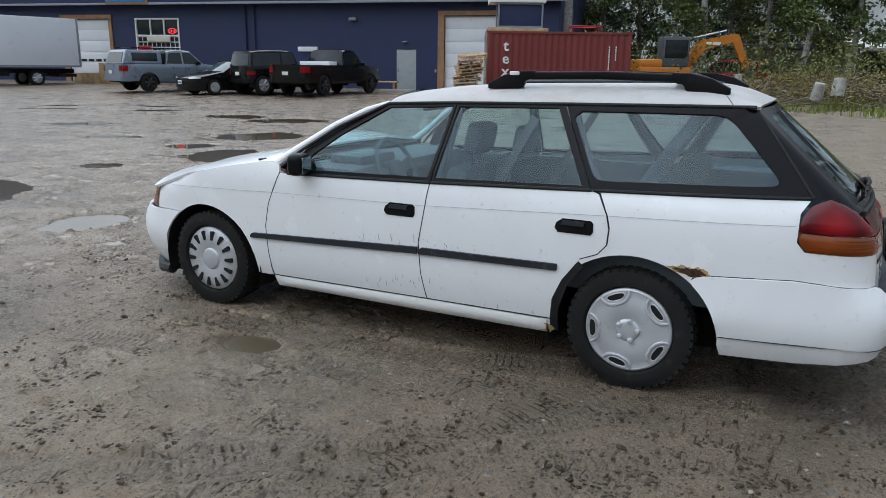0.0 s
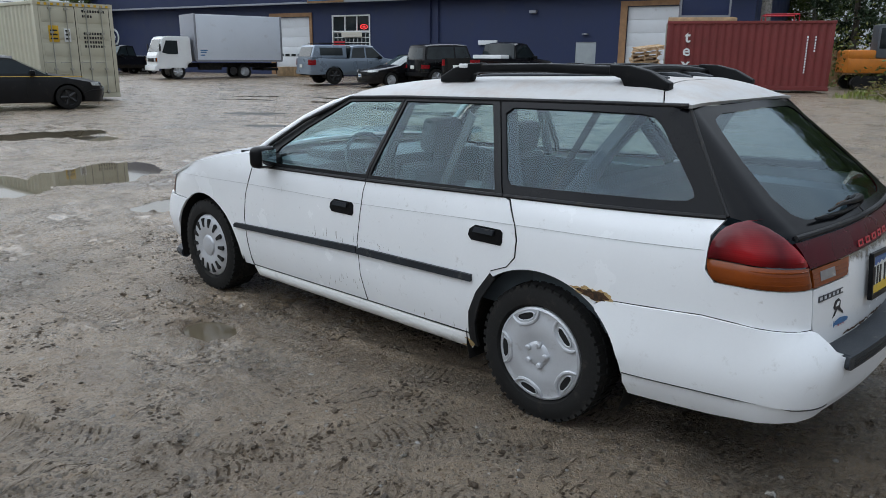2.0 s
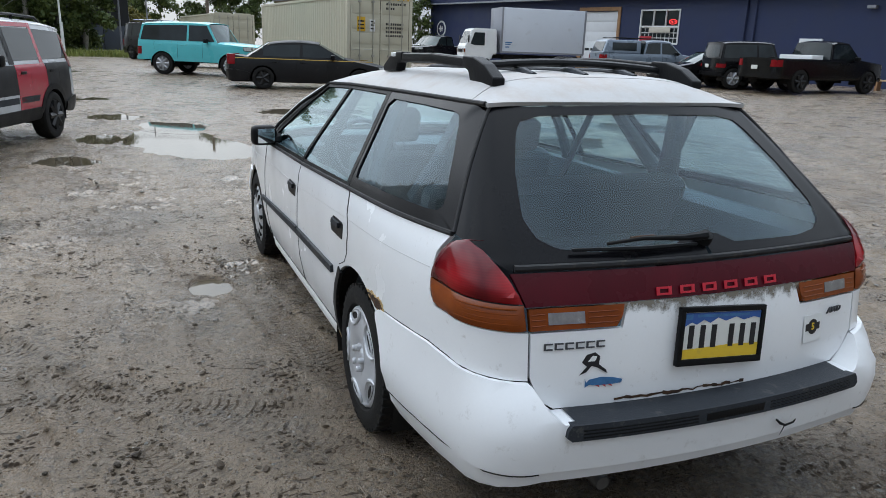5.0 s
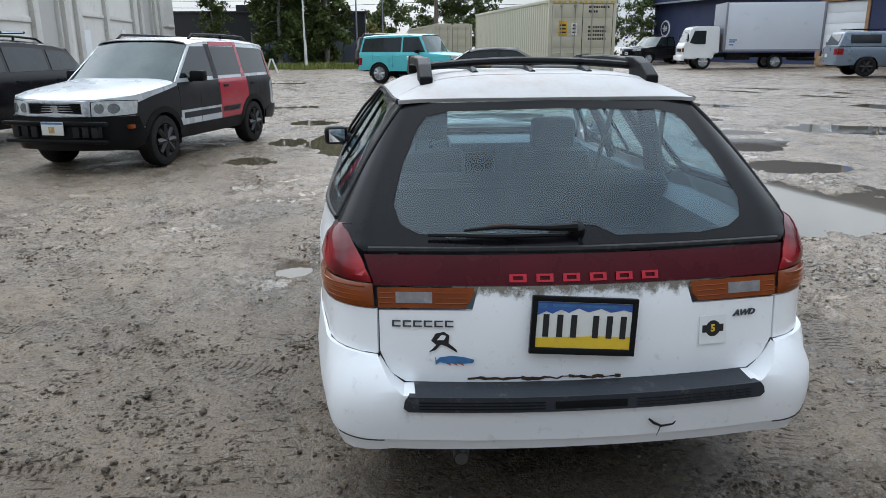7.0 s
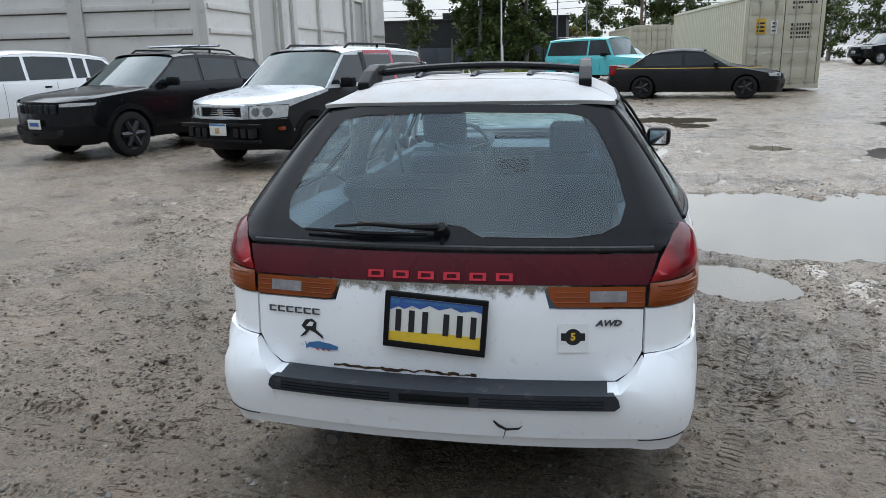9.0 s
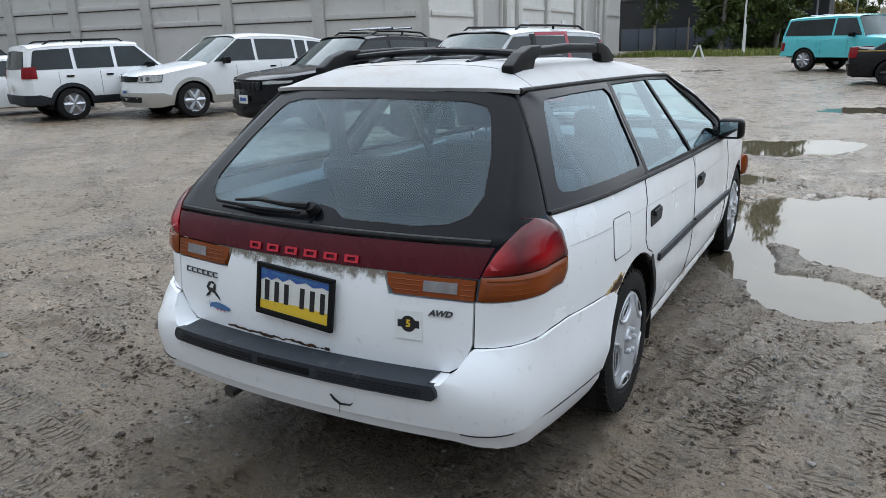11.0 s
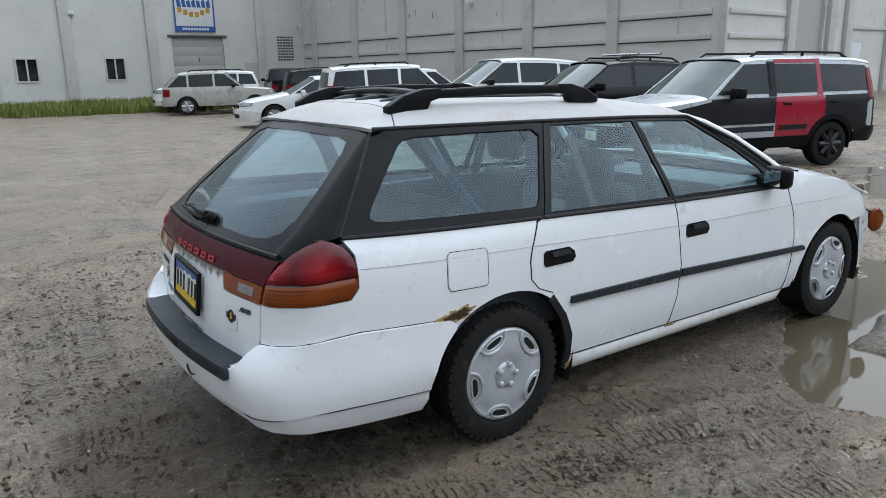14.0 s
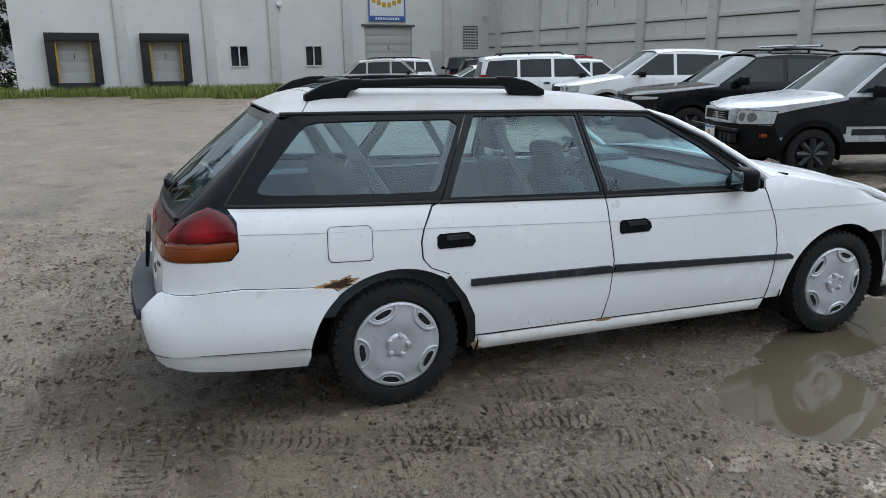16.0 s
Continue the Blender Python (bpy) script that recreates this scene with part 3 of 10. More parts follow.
def ground_material():
    m, nt, nn, ll, b = nodes_of("wet_mud")
    co = nn.new("ShaderNodeTexCoord").outputs["Object"]

    def field(name):
        n = nn.new("ShaderNodeAttribute")
        n.attribute_name = name
        return n.outputs["Fac"]

    def cells(scale, feature="F1"):
        n = nn.new("ShaderNodeTexVoronoi")
        n.inputs["Scale"].default_value = scale
        n.feature = feature
        warp = nn.new("ShaderNodeVectorMath")
        warp.operation = "MULTIPLY_ADD"
        wn_ = nn.new("ShaderNodeTexNoise")
        wn_.inputs["Scale"].default_value = scale * 0.7
        ll.new(co, wn_.inputs["Vector"])
        ll.new(wn_.outputs["Color"], warp.inputs[0])
        warp.inputs[1].default_value = (0.7 / scale,) * 3
        ll.new(co, warp.inputs[2])
        ll.new(warp.outputs[0], n.inputs["Vector"])
        return n

    big, mid, fine = noise_node(nt, co, 0.42, 6, 0.6), noise_node(nt, co, 3.1, 7, 0.64), noise_node(nt, co, 34, 6, 0.7)
    grit = noise_node(nt, co, 150, 4, 0.7)
    crumb = noise_node(nt, co, 62, 5, 0.62)
    clod, peb, stone = cells(33), cells(64), cells(17)
    damp, mire_shade = field("damp"), field("mire_shade")
    # long smears left by turning wheels
    smear_map = nn.new("ShaderNodeMapping")
    smear_map.inputs["Scale"].default_value = (0.9, 5.5, 1)
    smear_map.inputs["Rotation"].default_value = (0, 0, radians(72))
    ll.new(co, smear_map.inputs["Vector"])
    smear = noise_node(nt, smear_map.outputs[0], 1.0, 6, 0.6)
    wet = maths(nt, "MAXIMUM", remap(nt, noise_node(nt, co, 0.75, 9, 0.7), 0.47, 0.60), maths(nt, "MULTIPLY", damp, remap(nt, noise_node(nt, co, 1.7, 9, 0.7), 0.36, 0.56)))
    gravel = remap(nt, noise_node(nt, co, 1.1, 7, 0.66), 0.47, 0.60)
    # pale drained crust against dark brown mud
    col = blend(nt, remap(nt, mid, 0.36, 0.62), (0.180, 0.128, 0.081), (0.242, 0.178, 0.117))
    col = blend(nt, remap(nt, smear, 0.42, 0.66, 0, 0.5), col, (0.28, 0.216, 0.148))
    col = blend(nt, remap(nt, big, 0.42, 0.62, 0, 0.4), col, (0.27, 0.208, 0.144))
    # soaked patches, and the wagon's shade painted into the mud's colour
    soak_shade = maths(nt, "MAXIMUM", remap(nt, noise_node(nt, co, 0.62, 9, 0.66), 0.53, 0.64, 0, 0.62), mire_shade)
    col = blend(nt, maths(nt, "MULTIPLY", soak_shade, 0.88), col, blend(nt, remap(nt, mid, 0.36, 0.62), (0.040, 0.027, 0.016), (0.068, 0.047, 0.028)))
    col = blend(nt, remap(nt, fine, 0.55, 0.65, 0, 0.6), col, (0.045, 0.034, 0.024))
    col = blend(nt, remap(nt, crumb, 0.57, 0.63, 0, 0.78), col, (0.024, 0.018, 0.013))
    col = blend(nt, remap(nt, grit, 0.42, 0.34, 0, 0.4), col, (0.23, 0.20, 0.16))
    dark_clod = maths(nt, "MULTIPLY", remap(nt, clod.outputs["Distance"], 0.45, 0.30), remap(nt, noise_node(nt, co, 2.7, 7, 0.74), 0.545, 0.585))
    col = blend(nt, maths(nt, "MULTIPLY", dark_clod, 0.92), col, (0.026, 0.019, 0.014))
    # short dark cuts pressed across the lot
    cut_map = nn.new("ShaderNodeMapping")
    cut_map.inputs["Scale"].default_value = (44, 7, 1)
    cut_map.inputs["Rotation"].default_value = (0, 0, radians(-10))
    ll.new(co, cut_map.inputs["Vector"])
    cuts = maths(nt, "MULTIPLY", remap(nt, noise_node(nt, cut_map.outputs[0], 1.0, 4, 0.6), 0.585, 0.625), remap(nt, noise_node(nt, co, 1.6, 6, 0.7), 0.45, 0.56))
    col = blend(nt, maths(nt, "MULTIPLY", cuts, 0.85), col, (0.026, 0.019, 0.014))
    # pressed treads; wet soil and the grooves' edge shadows are both painted dark
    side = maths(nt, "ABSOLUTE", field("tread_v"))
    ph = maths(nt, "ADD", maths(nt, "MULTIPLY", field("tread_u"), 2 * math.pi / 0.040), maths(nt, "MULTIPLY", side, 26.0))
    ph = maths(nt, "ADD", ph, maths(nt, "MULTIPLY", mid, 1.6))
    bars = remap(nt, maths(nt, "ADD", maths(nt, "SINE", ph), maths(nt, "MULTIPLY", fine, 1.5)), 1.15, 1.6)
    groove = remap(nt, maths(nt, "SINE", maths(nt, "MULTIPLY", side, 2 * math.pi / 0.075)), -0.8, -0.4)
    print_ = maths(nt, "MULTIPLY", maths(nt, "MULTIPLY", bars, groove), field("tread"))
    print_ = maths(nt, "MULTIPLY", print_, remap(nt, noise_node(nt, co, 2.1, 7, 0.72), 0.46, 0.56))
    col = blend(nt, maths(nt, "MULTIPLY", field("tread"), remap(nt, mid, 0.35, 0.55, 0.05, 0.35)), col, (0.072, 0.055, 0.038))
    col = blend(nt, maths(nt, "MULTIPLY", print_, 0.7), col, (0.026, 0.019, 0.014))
    # gravel grains, each with its own grey
    bw = nn.new("ShaderNodeRGBToBW")
    ll.new(peb.outputs["Color"], bw.inputs[0])
    g_on = maths(nt, "MULTIPLY", gravel, remap(nt, bw.outputs[0], 0.52, 0.68))
    col = blend(nt, maths(nt, "MULTIPLY", g_on, 0.45), col, (0.19, 0.165, 0.13))
    g_off = maths(nt, "MULTIPLY", gravel, remap(nt, bw.outputs[0], 0.40, 0.30))
    col = blend(nt, maths(nt, "MULTIPLY", g_off, 0.7), col, (0.036, 0.030, 0.024))
    stone_on = maths(nt, "MULTIPLY", remap(nt, stone.outputs["Distance"], 0.17, 0.12), remap(nt, noise_node(nt, co, 6.0, 2), 0.63, 0.66))
    col = blend(nt, maths(nt, "MULTIPLY", stone_on, 0.75), col, (0.30, 0.28, 0.25))
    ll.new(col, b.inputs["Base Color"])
    wet = maths(nt, "MAXIMUM", wet, soak_shade)
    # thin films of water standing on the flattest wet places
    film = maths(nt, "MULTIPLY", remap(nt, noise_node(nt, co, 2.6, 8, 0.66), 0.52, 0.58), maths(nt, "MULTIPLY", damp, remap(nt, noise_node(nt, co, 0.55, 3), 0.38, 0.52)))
    r = maths(nt, "SUBTRACT", remap(nt, fine, 0.36, 0.64, 0.27, 0.50), maths(nt, "MULTIPLY", wet, 0.15))
    broken = maths(nt, "MINIMUM", maths(nt, "ADD", maths(nt, "ADD", print_, dark_clod), cuts), 1.0)
    r = maths(nt, "MAXIMUM", r, maths(nt, "MULTIPLY", broken, 0.85))
    dry = maths(nt, "SUBTRACT", 1.0, film)
    r = maths(nt, "ADD", maths(nt, "MULTIPLY", r, dry), maths(nt, "MULTIPLY", film, 0.10))
    ll.new(r, b.inputs["Roughness"])
    ll.new(maths(nt, "MULTIPLY", remap(nt, broken, 0, 1, 1.0, 0.10), maths(nt, "MULTIPLY", remap(nt, wet, 0, 1, 0.55, 0.85), remap(nt, mire_shade, 0.4, 1, 1.0, 0.3))), b.inputs["Specular IOR Level"])
    # relief in metres: clods, pebbles, grit and pressed treads
    h = maths(nt, "MULTIPLY", fine, 0.013)
    h = maths(nt, "ADD", h, maths(nt, "MULTIPLY", mid, 0.02))
    h = maths(nt, "ADD", h, maths(nt, "MULTIPLY", dark_clod, 0.012))
    h = maths(nt, "ADD", h, maths(nt, "MULTIPLY", remap(nt, peb.outputs["Distance"], 0.05, 0.55, 1, 0), 0.005))
    h = maths(nt, "ADD", h, maths(nt, "MULTIPLY", stone_on, 0.008))
    h = maths(nt, "ADD", h, maths(nt, "ADD", maths(nt, "MULTIPLY", grit, 0.011), maths(nt, "MULTIPLY", noise_node(nt, co, 330, 2, 0.6), 0.005)))
    h = maths(nt, "SUBTRACT", h, maths(nt, "MULTIPLY", cuts, 0.008))
    h = maths(nt, "ADD", h, maths(nt, "MULTIPLY", print_, -0.006))
    h = maths(nt, "MULTIPLY", h, maths(nt, "MULTIPLY", remap(nt, film, 0, 1, 1.0, 0.12), remap(nt, wet, 0, 1, 1.0, 0.75)))
    bumped(nt, b, h, 1.0, 1.0)
    return m


M["mud"] = ground_material()
me.materials.append(M["mud"])
ground = tagged(new("ground", me), "wet muddy gravel lot with ruts and tyre tracks", "ground", kind="structure")


def water_material():
    m, nt, nn, ll, b = nodes_of("puddle_water")
    co = nn.new("ShaderNodeTexCoord").outputs["Object"]
    col = blend(nt, remap(nt, noise_node(nt, co, 0.8, 4), 0.35, 0.65), (0.070, 0.056, 0.036), (0.096, 0.079, 0.053))
    ll.new(col, b.inputs["Base Color"])
    b.inputs["Roughness"].default_value = 0.03
    b.inputs["IOR"].default_value = 1.33
    b.inputs["Specular IOR Level"].default_value = 0.5
    bumped(nt, b, noise_node(nt, co, 5, 2), 0.03, 0.004)
    return m


M["water"] = water_material()
levels = []
for i_, (cx, cy, a, b_, r) in enumerate(PUDDLES):
    if i_ in (1, 2):
        continue  # these lobes share the first puddle's sheet
    wide = 2.0 if i_ == 0 else 1.4
    bm = bmesh.new()
    taken = [lv for (px_, py_, pr_), lv in levels if math.hypot(px_ - cx, py_ - cy) < pr_ + wide * max(a, b_)]
    lv = min(k for k in range(40) if k not in taken)
    levels.append(((cx, cy, wide * max(a, b_)), lv))
    zc = float(terrain(cx, cy)) - WATER - 0.0022 * lv
    ring_ = []
    for k in range(48):
        t_ = 2 * math.pi * k / 48
        x_, y_ = wide * a * math.cos(t_), wide * b_ * math.sin(t_)
        c_, s_ = math.cos(radians(r)), math.sin(radians(r))
        ring_.append(bm.verts.new((x_ * c_ - y_ * s_, x_ * s_ + y_ * c_, 0)))
    bm.faces.new(ring_)
    solo("puddle", bm, M["water"], "shallow muddy brown rain puddle in the lot", "puddle", Matrix.Translation((cx, cy, zc)), kind="structure")


# ---- the white station wagon ----
HERO_AT = Matrix.Translation((0, 4.63, 0))
HZ = [0.15, 0.22, 0.30, 0.42, 0.60, 0.75, 0.86, 0.93, 0.97, 1.31, 1.345, 1.40]
HS = Shell((HZ, [0.77, 0.80, 0.83, 0.85, 0.858, 0.86, 0.853, 0.834, 0.815, 0.578, 0.55, 0.50]),
           ([0.3, 0.5, 0.62, 0.76, 0.86, 0.93, 0.99, 1.325, 1.40], [1.0, 0.985, 0.985, 0.97, 0.945, 0.895, 0.825, 0.44, 0.36]),
           ([0.15, 0.55, 0.60, 0.72, 0.80, 0.9], [-3.36, -3.40, -3.37, -3.30, -3.10, -2.9]),
           ([0.3, 0.6, 0.76, 0.88, 0.95, 1.0, 1.1, 1.325, 1.40], [0.20, 0.20, 0.20, 0.185, 0.165, 0.13, 0.10, 0.06, 0.05]),
           ([0.15, 0.8], [0.42, 0.40]), bow_r=0.05, bow_f=0.13, pinch=(0.1, 0.135, -2.3, 0.08))
HB = Shell((HZ, [0.77, 0.81, 0.855, 0.882, 0.862, 0.854, 0.853, 0.834, 0.815, 0.578, 0.55, 0.50]),
           ([0.2, 0.30, 0.36, 0.46, 0.52, 0.56, 0.61], [1.0, 1.04, 1.06, 1.075, 1.07, 1.05, 1.0]),
           ([0.15, 0.3, 0.5, 0.57, 0.6], [-3.40, -3.46, -3.46, -3.42, -3.38]),
           ([0.2, 0.5, 0.61], [0.18, 0.18, 0.20]), ([0.15, 0.8], [0.42, 0.40]), bow_r=0.05, bow_f=0.13, pinch=(0.12, 0.125, -2.3, 0.08))


def ht(y, z):
    return HS.tail(y, z)


def hb(y, z):
    return HB.tail(y, z)


def on_tail(y, z):
    return HS.at(*HS.tail(y, z))


def along(shell, *yz):
    """(s, z) points along straight lines between points (y, z) of the tail."""
    out = []
    for (a, b), (c, d) in zip(yz, yz[1:]):
        n = max(2, int(math.hypot(c - a, d - b) / 0.02))
        out += [shell.tail(a + (c - a) * i / n, b + (d - b) * i / n) for i in range(n)]
    return out + [shell.tail(*yz[-1])]


wagon = thing("station_wagon", "old white station wagon with rusty rear arches on muddy ground", "car", HERO_AT)


def pair(name, outline, material, label="", shell=HS, parent=None, **kw):
    """The same sheet on both flanks."""
    a = part(name, panel(outline, shell.at, inside=(0, 0, 0.6), **kw), material, parent or wagon, label)
    b = part(name, mirrored(panel(outline, shell.at, inside=(0, 0, 0.6), **kw)), material, parent or wagon, label)
    return a, b


def across(name, outline, material, label="", place=HS.at, parent=None, inside=(0, 0, 0.6), **kw):
    """A sheet over the middle, given by its right half."""
    return part(name, doubled(panel(outline, place, inside=inside, **kw)), material, parent or wagon, label)


def open_ring(outer, inner, place, cut=8, rows=5, inside=(0, 0, 0.6)):
    bm = bmesh.new()
    def fine(o):
        return [(a[0] + (b[0] - a[0]) * i / cut, a[1] + (b[1] - a[1]) * i / cut) for a, b in zip(o, o[1:]) for i in range(cut)] + [o[-1]]
    fo, fi = fine(outer), fine(inner)
    net = [[bm.verts.new(place(a[0] + (b[0] - a[0]) * k / (rows - 1), a[1] + (b[1] - a[1]) * k / (rows - 1))) for a, b in zip(fo, fi)] for k in range(rows)]
    for r0, r1 in zip(net, net[1:]):
        for i in range(len(fo) - 1):
            bm.faces.new((r0[i], r0[i + 1], r1[i + 1], r1[i]))
    bm.normal_update()
    c = Vector(inside)
    if sum((f.calc_center_median() - c).dot(f.normal) for f in bm.faces) < 0:
        bmesh.ops.reverse_faces(bm, faces=bm.faces[:])
    return bm


WP = M["white_paint"]
F_ARCH, R_ARCH = (-2.645, 0.29, 0.385, 0.355), (0.0, 0.295, 0.40, 0.37)
pair("front_fender", [(-2.15, 0.255), (-2.155, 0.39), (-2.162, 0.565), (-2.132, 0.70), (-2.05, 0.895), (-2.06, 0.935), (-2.17, 0.945), (-2.46, 0.895), (-2.78, 0.83), (-3.10, 0.722), (-3.105, 0.58), (-2.98, 0.58)] + arc(*F_ARCH, 126, -6), WP)
front_door = pair("front_door", [(-2.14, 0.262), (-2.15, 0.39), (-2.157, 0.565), (-2.127, 0.70), (-2.044, 0.888), (-1.95, 0.883), (-1.5, 0.897), (-1.069, 0.911), (-1.095, 0.75), (-1.127, 0.59), (-1.115, 0.42), (-1.089, 0.28)], WP)
rear_door = pair("rear_door", [(-1.084, 0.28), (-1.11, 0.42), (-1.121, 0.59), (-1.09, 0.75), (-1.063, 0.911), (-0.6, 0.93), (-0.215, 0.944), (-0.18, 0.93), (-0.135, 0.84), (-0.120, 0.775), (-0.126, 0.70), (-0.165, 0.65), (-0.25, 0.613), (-0.325, 0.51), (-0.372, 0.40), (-0.383, 0.29)], WP)
pair("rear_quarter", [(-0.208, 0.946), (0.33, 0.968), (0.70, 0.979), (0.665, 0.92), (0.665, 0.80), (0.70, 0.76), ht(0.634, 0.752), ht(0.634, 0.612), (0.67, 0.637), (0.30, 0.617), (0.264, 0.592)] + arc(*R_ARCH, 48, 135) + [(-0.245, 0.62), (-0.16, 0.655), (-0.118, 0.70), (-0.112, 0.78), (-0.127, 0.84), (-0.172, 0.937)], WP)
pair("sill", [(-2.14, 0.256), (-1.085, 0.274), (-0.385, 0.282), (-0.39, 0.205), (-1.2, 0.196), (-2.13, 0.19)], M["sill_white"], "white sill with rust stains", lift=0.004, dome=0.014, edge=0.045, step=(0.08, 0.015))
pair("arch_trim", [(-0.25, 0.607), (-0.329, 0.505), (-0.376, 0.40), (-0.388, 0.29), (-0.388, 0.225), (-0.35, 0.225), (-0.345, 0.35), (-0.30, 0.48), (-0.225, 0.585)], M["trim_rubber"], "black arch trim", lift=0.006)
across("rear_bumper", [(0.262, 0.586), (0.30, 0.611), (0.67, 0.632), *along(HB, (0.70, 0.616), (0.632, 0.606), (0.600, 0.548), (0.560, 0.513), (0, 0.513), (0, 0.36), (0.6, 0.36)), (0.72, 0.357), (0.398, 0.347)] + arc(*R_ARCH, 7, 47), M["bumper_white"], "scuffed white bumper cover", place=HB.at)
across("bumper_lip", [(0.398, 0.343), (0.72, 0.353), *along(HB, (0.6, 0.356), (0, 0.356), (0, 0.320), (0.6, 0.315)), (1.02, 0.300), (0.88, 0.272), (0.72, 0.256), (0.41, 0.245), (0.398, 0.30)], M["bumper_white"], place=HB.at, lift=-0.006)

for s in (1, -1):
    bm = bmesh.new()
    lip_line = [HB.at(x, z) for x, z in ((0.40, 0.3455), (0.55, 0.350), (0.72, 0.355), (0.80, 0.356))] + [HB.at(*HB.tail(y, 0.357)) for y in np.linspace(0.76, 0.62, 8)]
    tube(bm, [(p_[0] + 0.0010, s * (p_[1] + 0.0010), p_[2]) for p_ in lip_line], 0.0019, 5)
    part("lip_gap", bm, M["hole_dark"], wagon)

# narrow ledge where the bumper stands proud of the quarter panel
for s in (1, -1):
    bm = bmesh.new()
    hb_end, hs_end = HB.tail(0.632, 0.606)[0], HS.tail(0.634, 0.612)[0]
    edges_ = [(HB.at(x, zb_), HS.at(x, zq_)) for x, zb_, zq_ in ((0.27, 0.589, 0.592), (0.30, 0.610, 0.6145), (0.48, 0.621, 0.624), (0.67, 0.6315, 0.6345))]
    for f_ in np.linspace(0.1, 1, 10):
        zb_ = float(np.interp(f_, [0, 0.72, 1], [0.6315, 0.6155, 0.6055]))
        edges_.append((HB.at(0.67 + (hb_end - 0.67) * f_, zb_), HS.at(0.67 + (hs_end - 0.67) * f_, 0.6345 - 0.025 * f_)))
    ab = [[bm.verts.new((q[0], s * q[1], q[2])) for q in row_] for row_ in zip(*edges_)]
    for k in range(len(ab[0]) - 1):
        bm.faces.new((ab[0][k], ab[0][k + 1], ab[1][k + 1], ab[1][k]))
    part("bumper_ledge", bm, M["bumper_white"], wagon)
    bm = bmesh.new()
    seam = [HS.at(x, z) for x, z in ((0.27, 0.597), (0.30, 0.6165), (0.48, 0.6265), (0.67, 0.6365), (0.76, 0.631), (0.86, 0.6245), (0.95, 0.6185))] + [HS.at(*HS.tail(0.634, 0.612))]
    tube(bm, [(q[0], s * q[1], q[2] - 0.001) for q in seam], 0.0022, 5)
    part("bumper_gap", bm, M["hole_dark"], wagon)

# shelf between the bumper's upper edge and the tailgate
for s in (1, -1):
    bm = bmesh.new()
    edge = [(0.50, 0.514), (0.560, 0.5135), (0.580, 0.530), (0.600, 0.5485), (0.616, 0.577), (0.632, 0.606)]
    rows_ = [[bm.verts.new((lambda a, b: (a[0] * k + b[0] * (1 - k), s * (a[1] * k + b[1] * (1 - k)), z + dz))(HB.at(*hb(y, z)), HS.at(*ht(y - 0.004, z)))) for y, z in edge] for k, dz in ((1.0, -0.001), (0.0, 0.002))]
    for k in range(len(edge) - 1):
        bm.faces.new((rows_[0][k], rows_[0][k + 1], rows_[1][k + 1], rows_[1][k]))
    part("bumper_shelf", bm, M["bumper_white"], wagon)

# bumper step pad
pad = panel([(0, 0.468), (0.545, 0.468), (0.560, 0.480), (0.556, 0.500), (0.545, 0.515), (0, 0.515)], lambda y, z: HB.at(*hb(y, z)), lift=0.016, depth=0.05, inside=(0, 0, 0.4))
part("bumper_pad", doubled(pad), M["grey_plastic"], wagon, "scratched dark grey bumper step pad")
top = bmesh.new()
ys = np.linspace(-0.525, 0.525, 25)
fr_ = [top.verts.new((HB.at(*hb(abs(y), 0.514))[0] + 0.015, y, 0.5155)) for y in ys]
bk_ = [top.verts.new((HB.at(*hb(abs(y), 0.514))[0] - 0.11, y, 0.5205)) for y in ys]
for i in range(24):
    top.faces.new((fr_[i], fr_[i + 1], bk_[i + 1], bk_[i]))
part("pad_top", top, M["grey_plastic"], wagon)
for z in (0.480, 0.490, 0.500):
    for s in (1, -1):
        grooves = bmesh.new()
        tube(grooves, [(HB.at(*hb(y, z))[0] + 0.0165, s * y, z) for y in np.linspace(0.14, 0.515, 12)], 0.0022, 5)
        part("pad_rib", grooves, M["black_plastic"], wagon)
part("pad_badge", boxes((1.137, 1.141, -0.11, 0.11, 0.479, 0.503, 0.001)), M["black_plastic"], wagon, "dark embossed name plate")

# tailgate
gate_low = [(0, 0.519), (0.550, 0.519), (0.597, 0.55), (0.627, 0.62), (0.627, 0.75), (0.345, 0.75), (0.325, 0.82), (0, 0.82)]
tailgate = across("tailgate", gate_low, WP, "white lower tailgate with stickers", place=on_tail)
across("red_panel", [(0, 0.823), (0.638, 0.823), (0.668, 0.908), (0, 0.908)], M["red_band"], "dull dark red reflector panel", place=on_tail, lift=0.003)
g_in = [(0, 0.984), (0.06, 0.978), (0.12, 0.953), (0.40, 0.951), (0.50, 0.962), (0.552, 0.985), (0.572, 1.035), (0.535, 1.15), (0.478, 1.255), (0.447, 1.287), (0.37, 1.303), (0, 1.311)]
g_edge = [ht(0, 0.912), ht(0.06, 0.912), ht(0.13, 0.912), ht(0.40, 0.912), ht(0.60, 0.913), ht(0.672, 0.917), ht(0.725, 0.968), (0.708, 0.984), (0.567, 1.167), (0.433, 1.337), ht(0.40, 1.330), ht(0, 1.338)]
for s in (1, -1):
    bm = open_ring(g_edge, [ht(*q) for q in g_in], HS.at, cut=12, rows=14)
    part("glass_surround", bm if s > 0 else mirrored(bm), M["gloss_black"], wagon, "gloss black tailgate glass border", 50)
rear_glass = across("rear_window", g_in, M["car_glass_rear"], "grey tinted rear window", place=on_tail, lift=-0.003, depth=0, step=(0.12, 0.1))
rear_glass.visible_shadow = False
strip = bmesh.new()
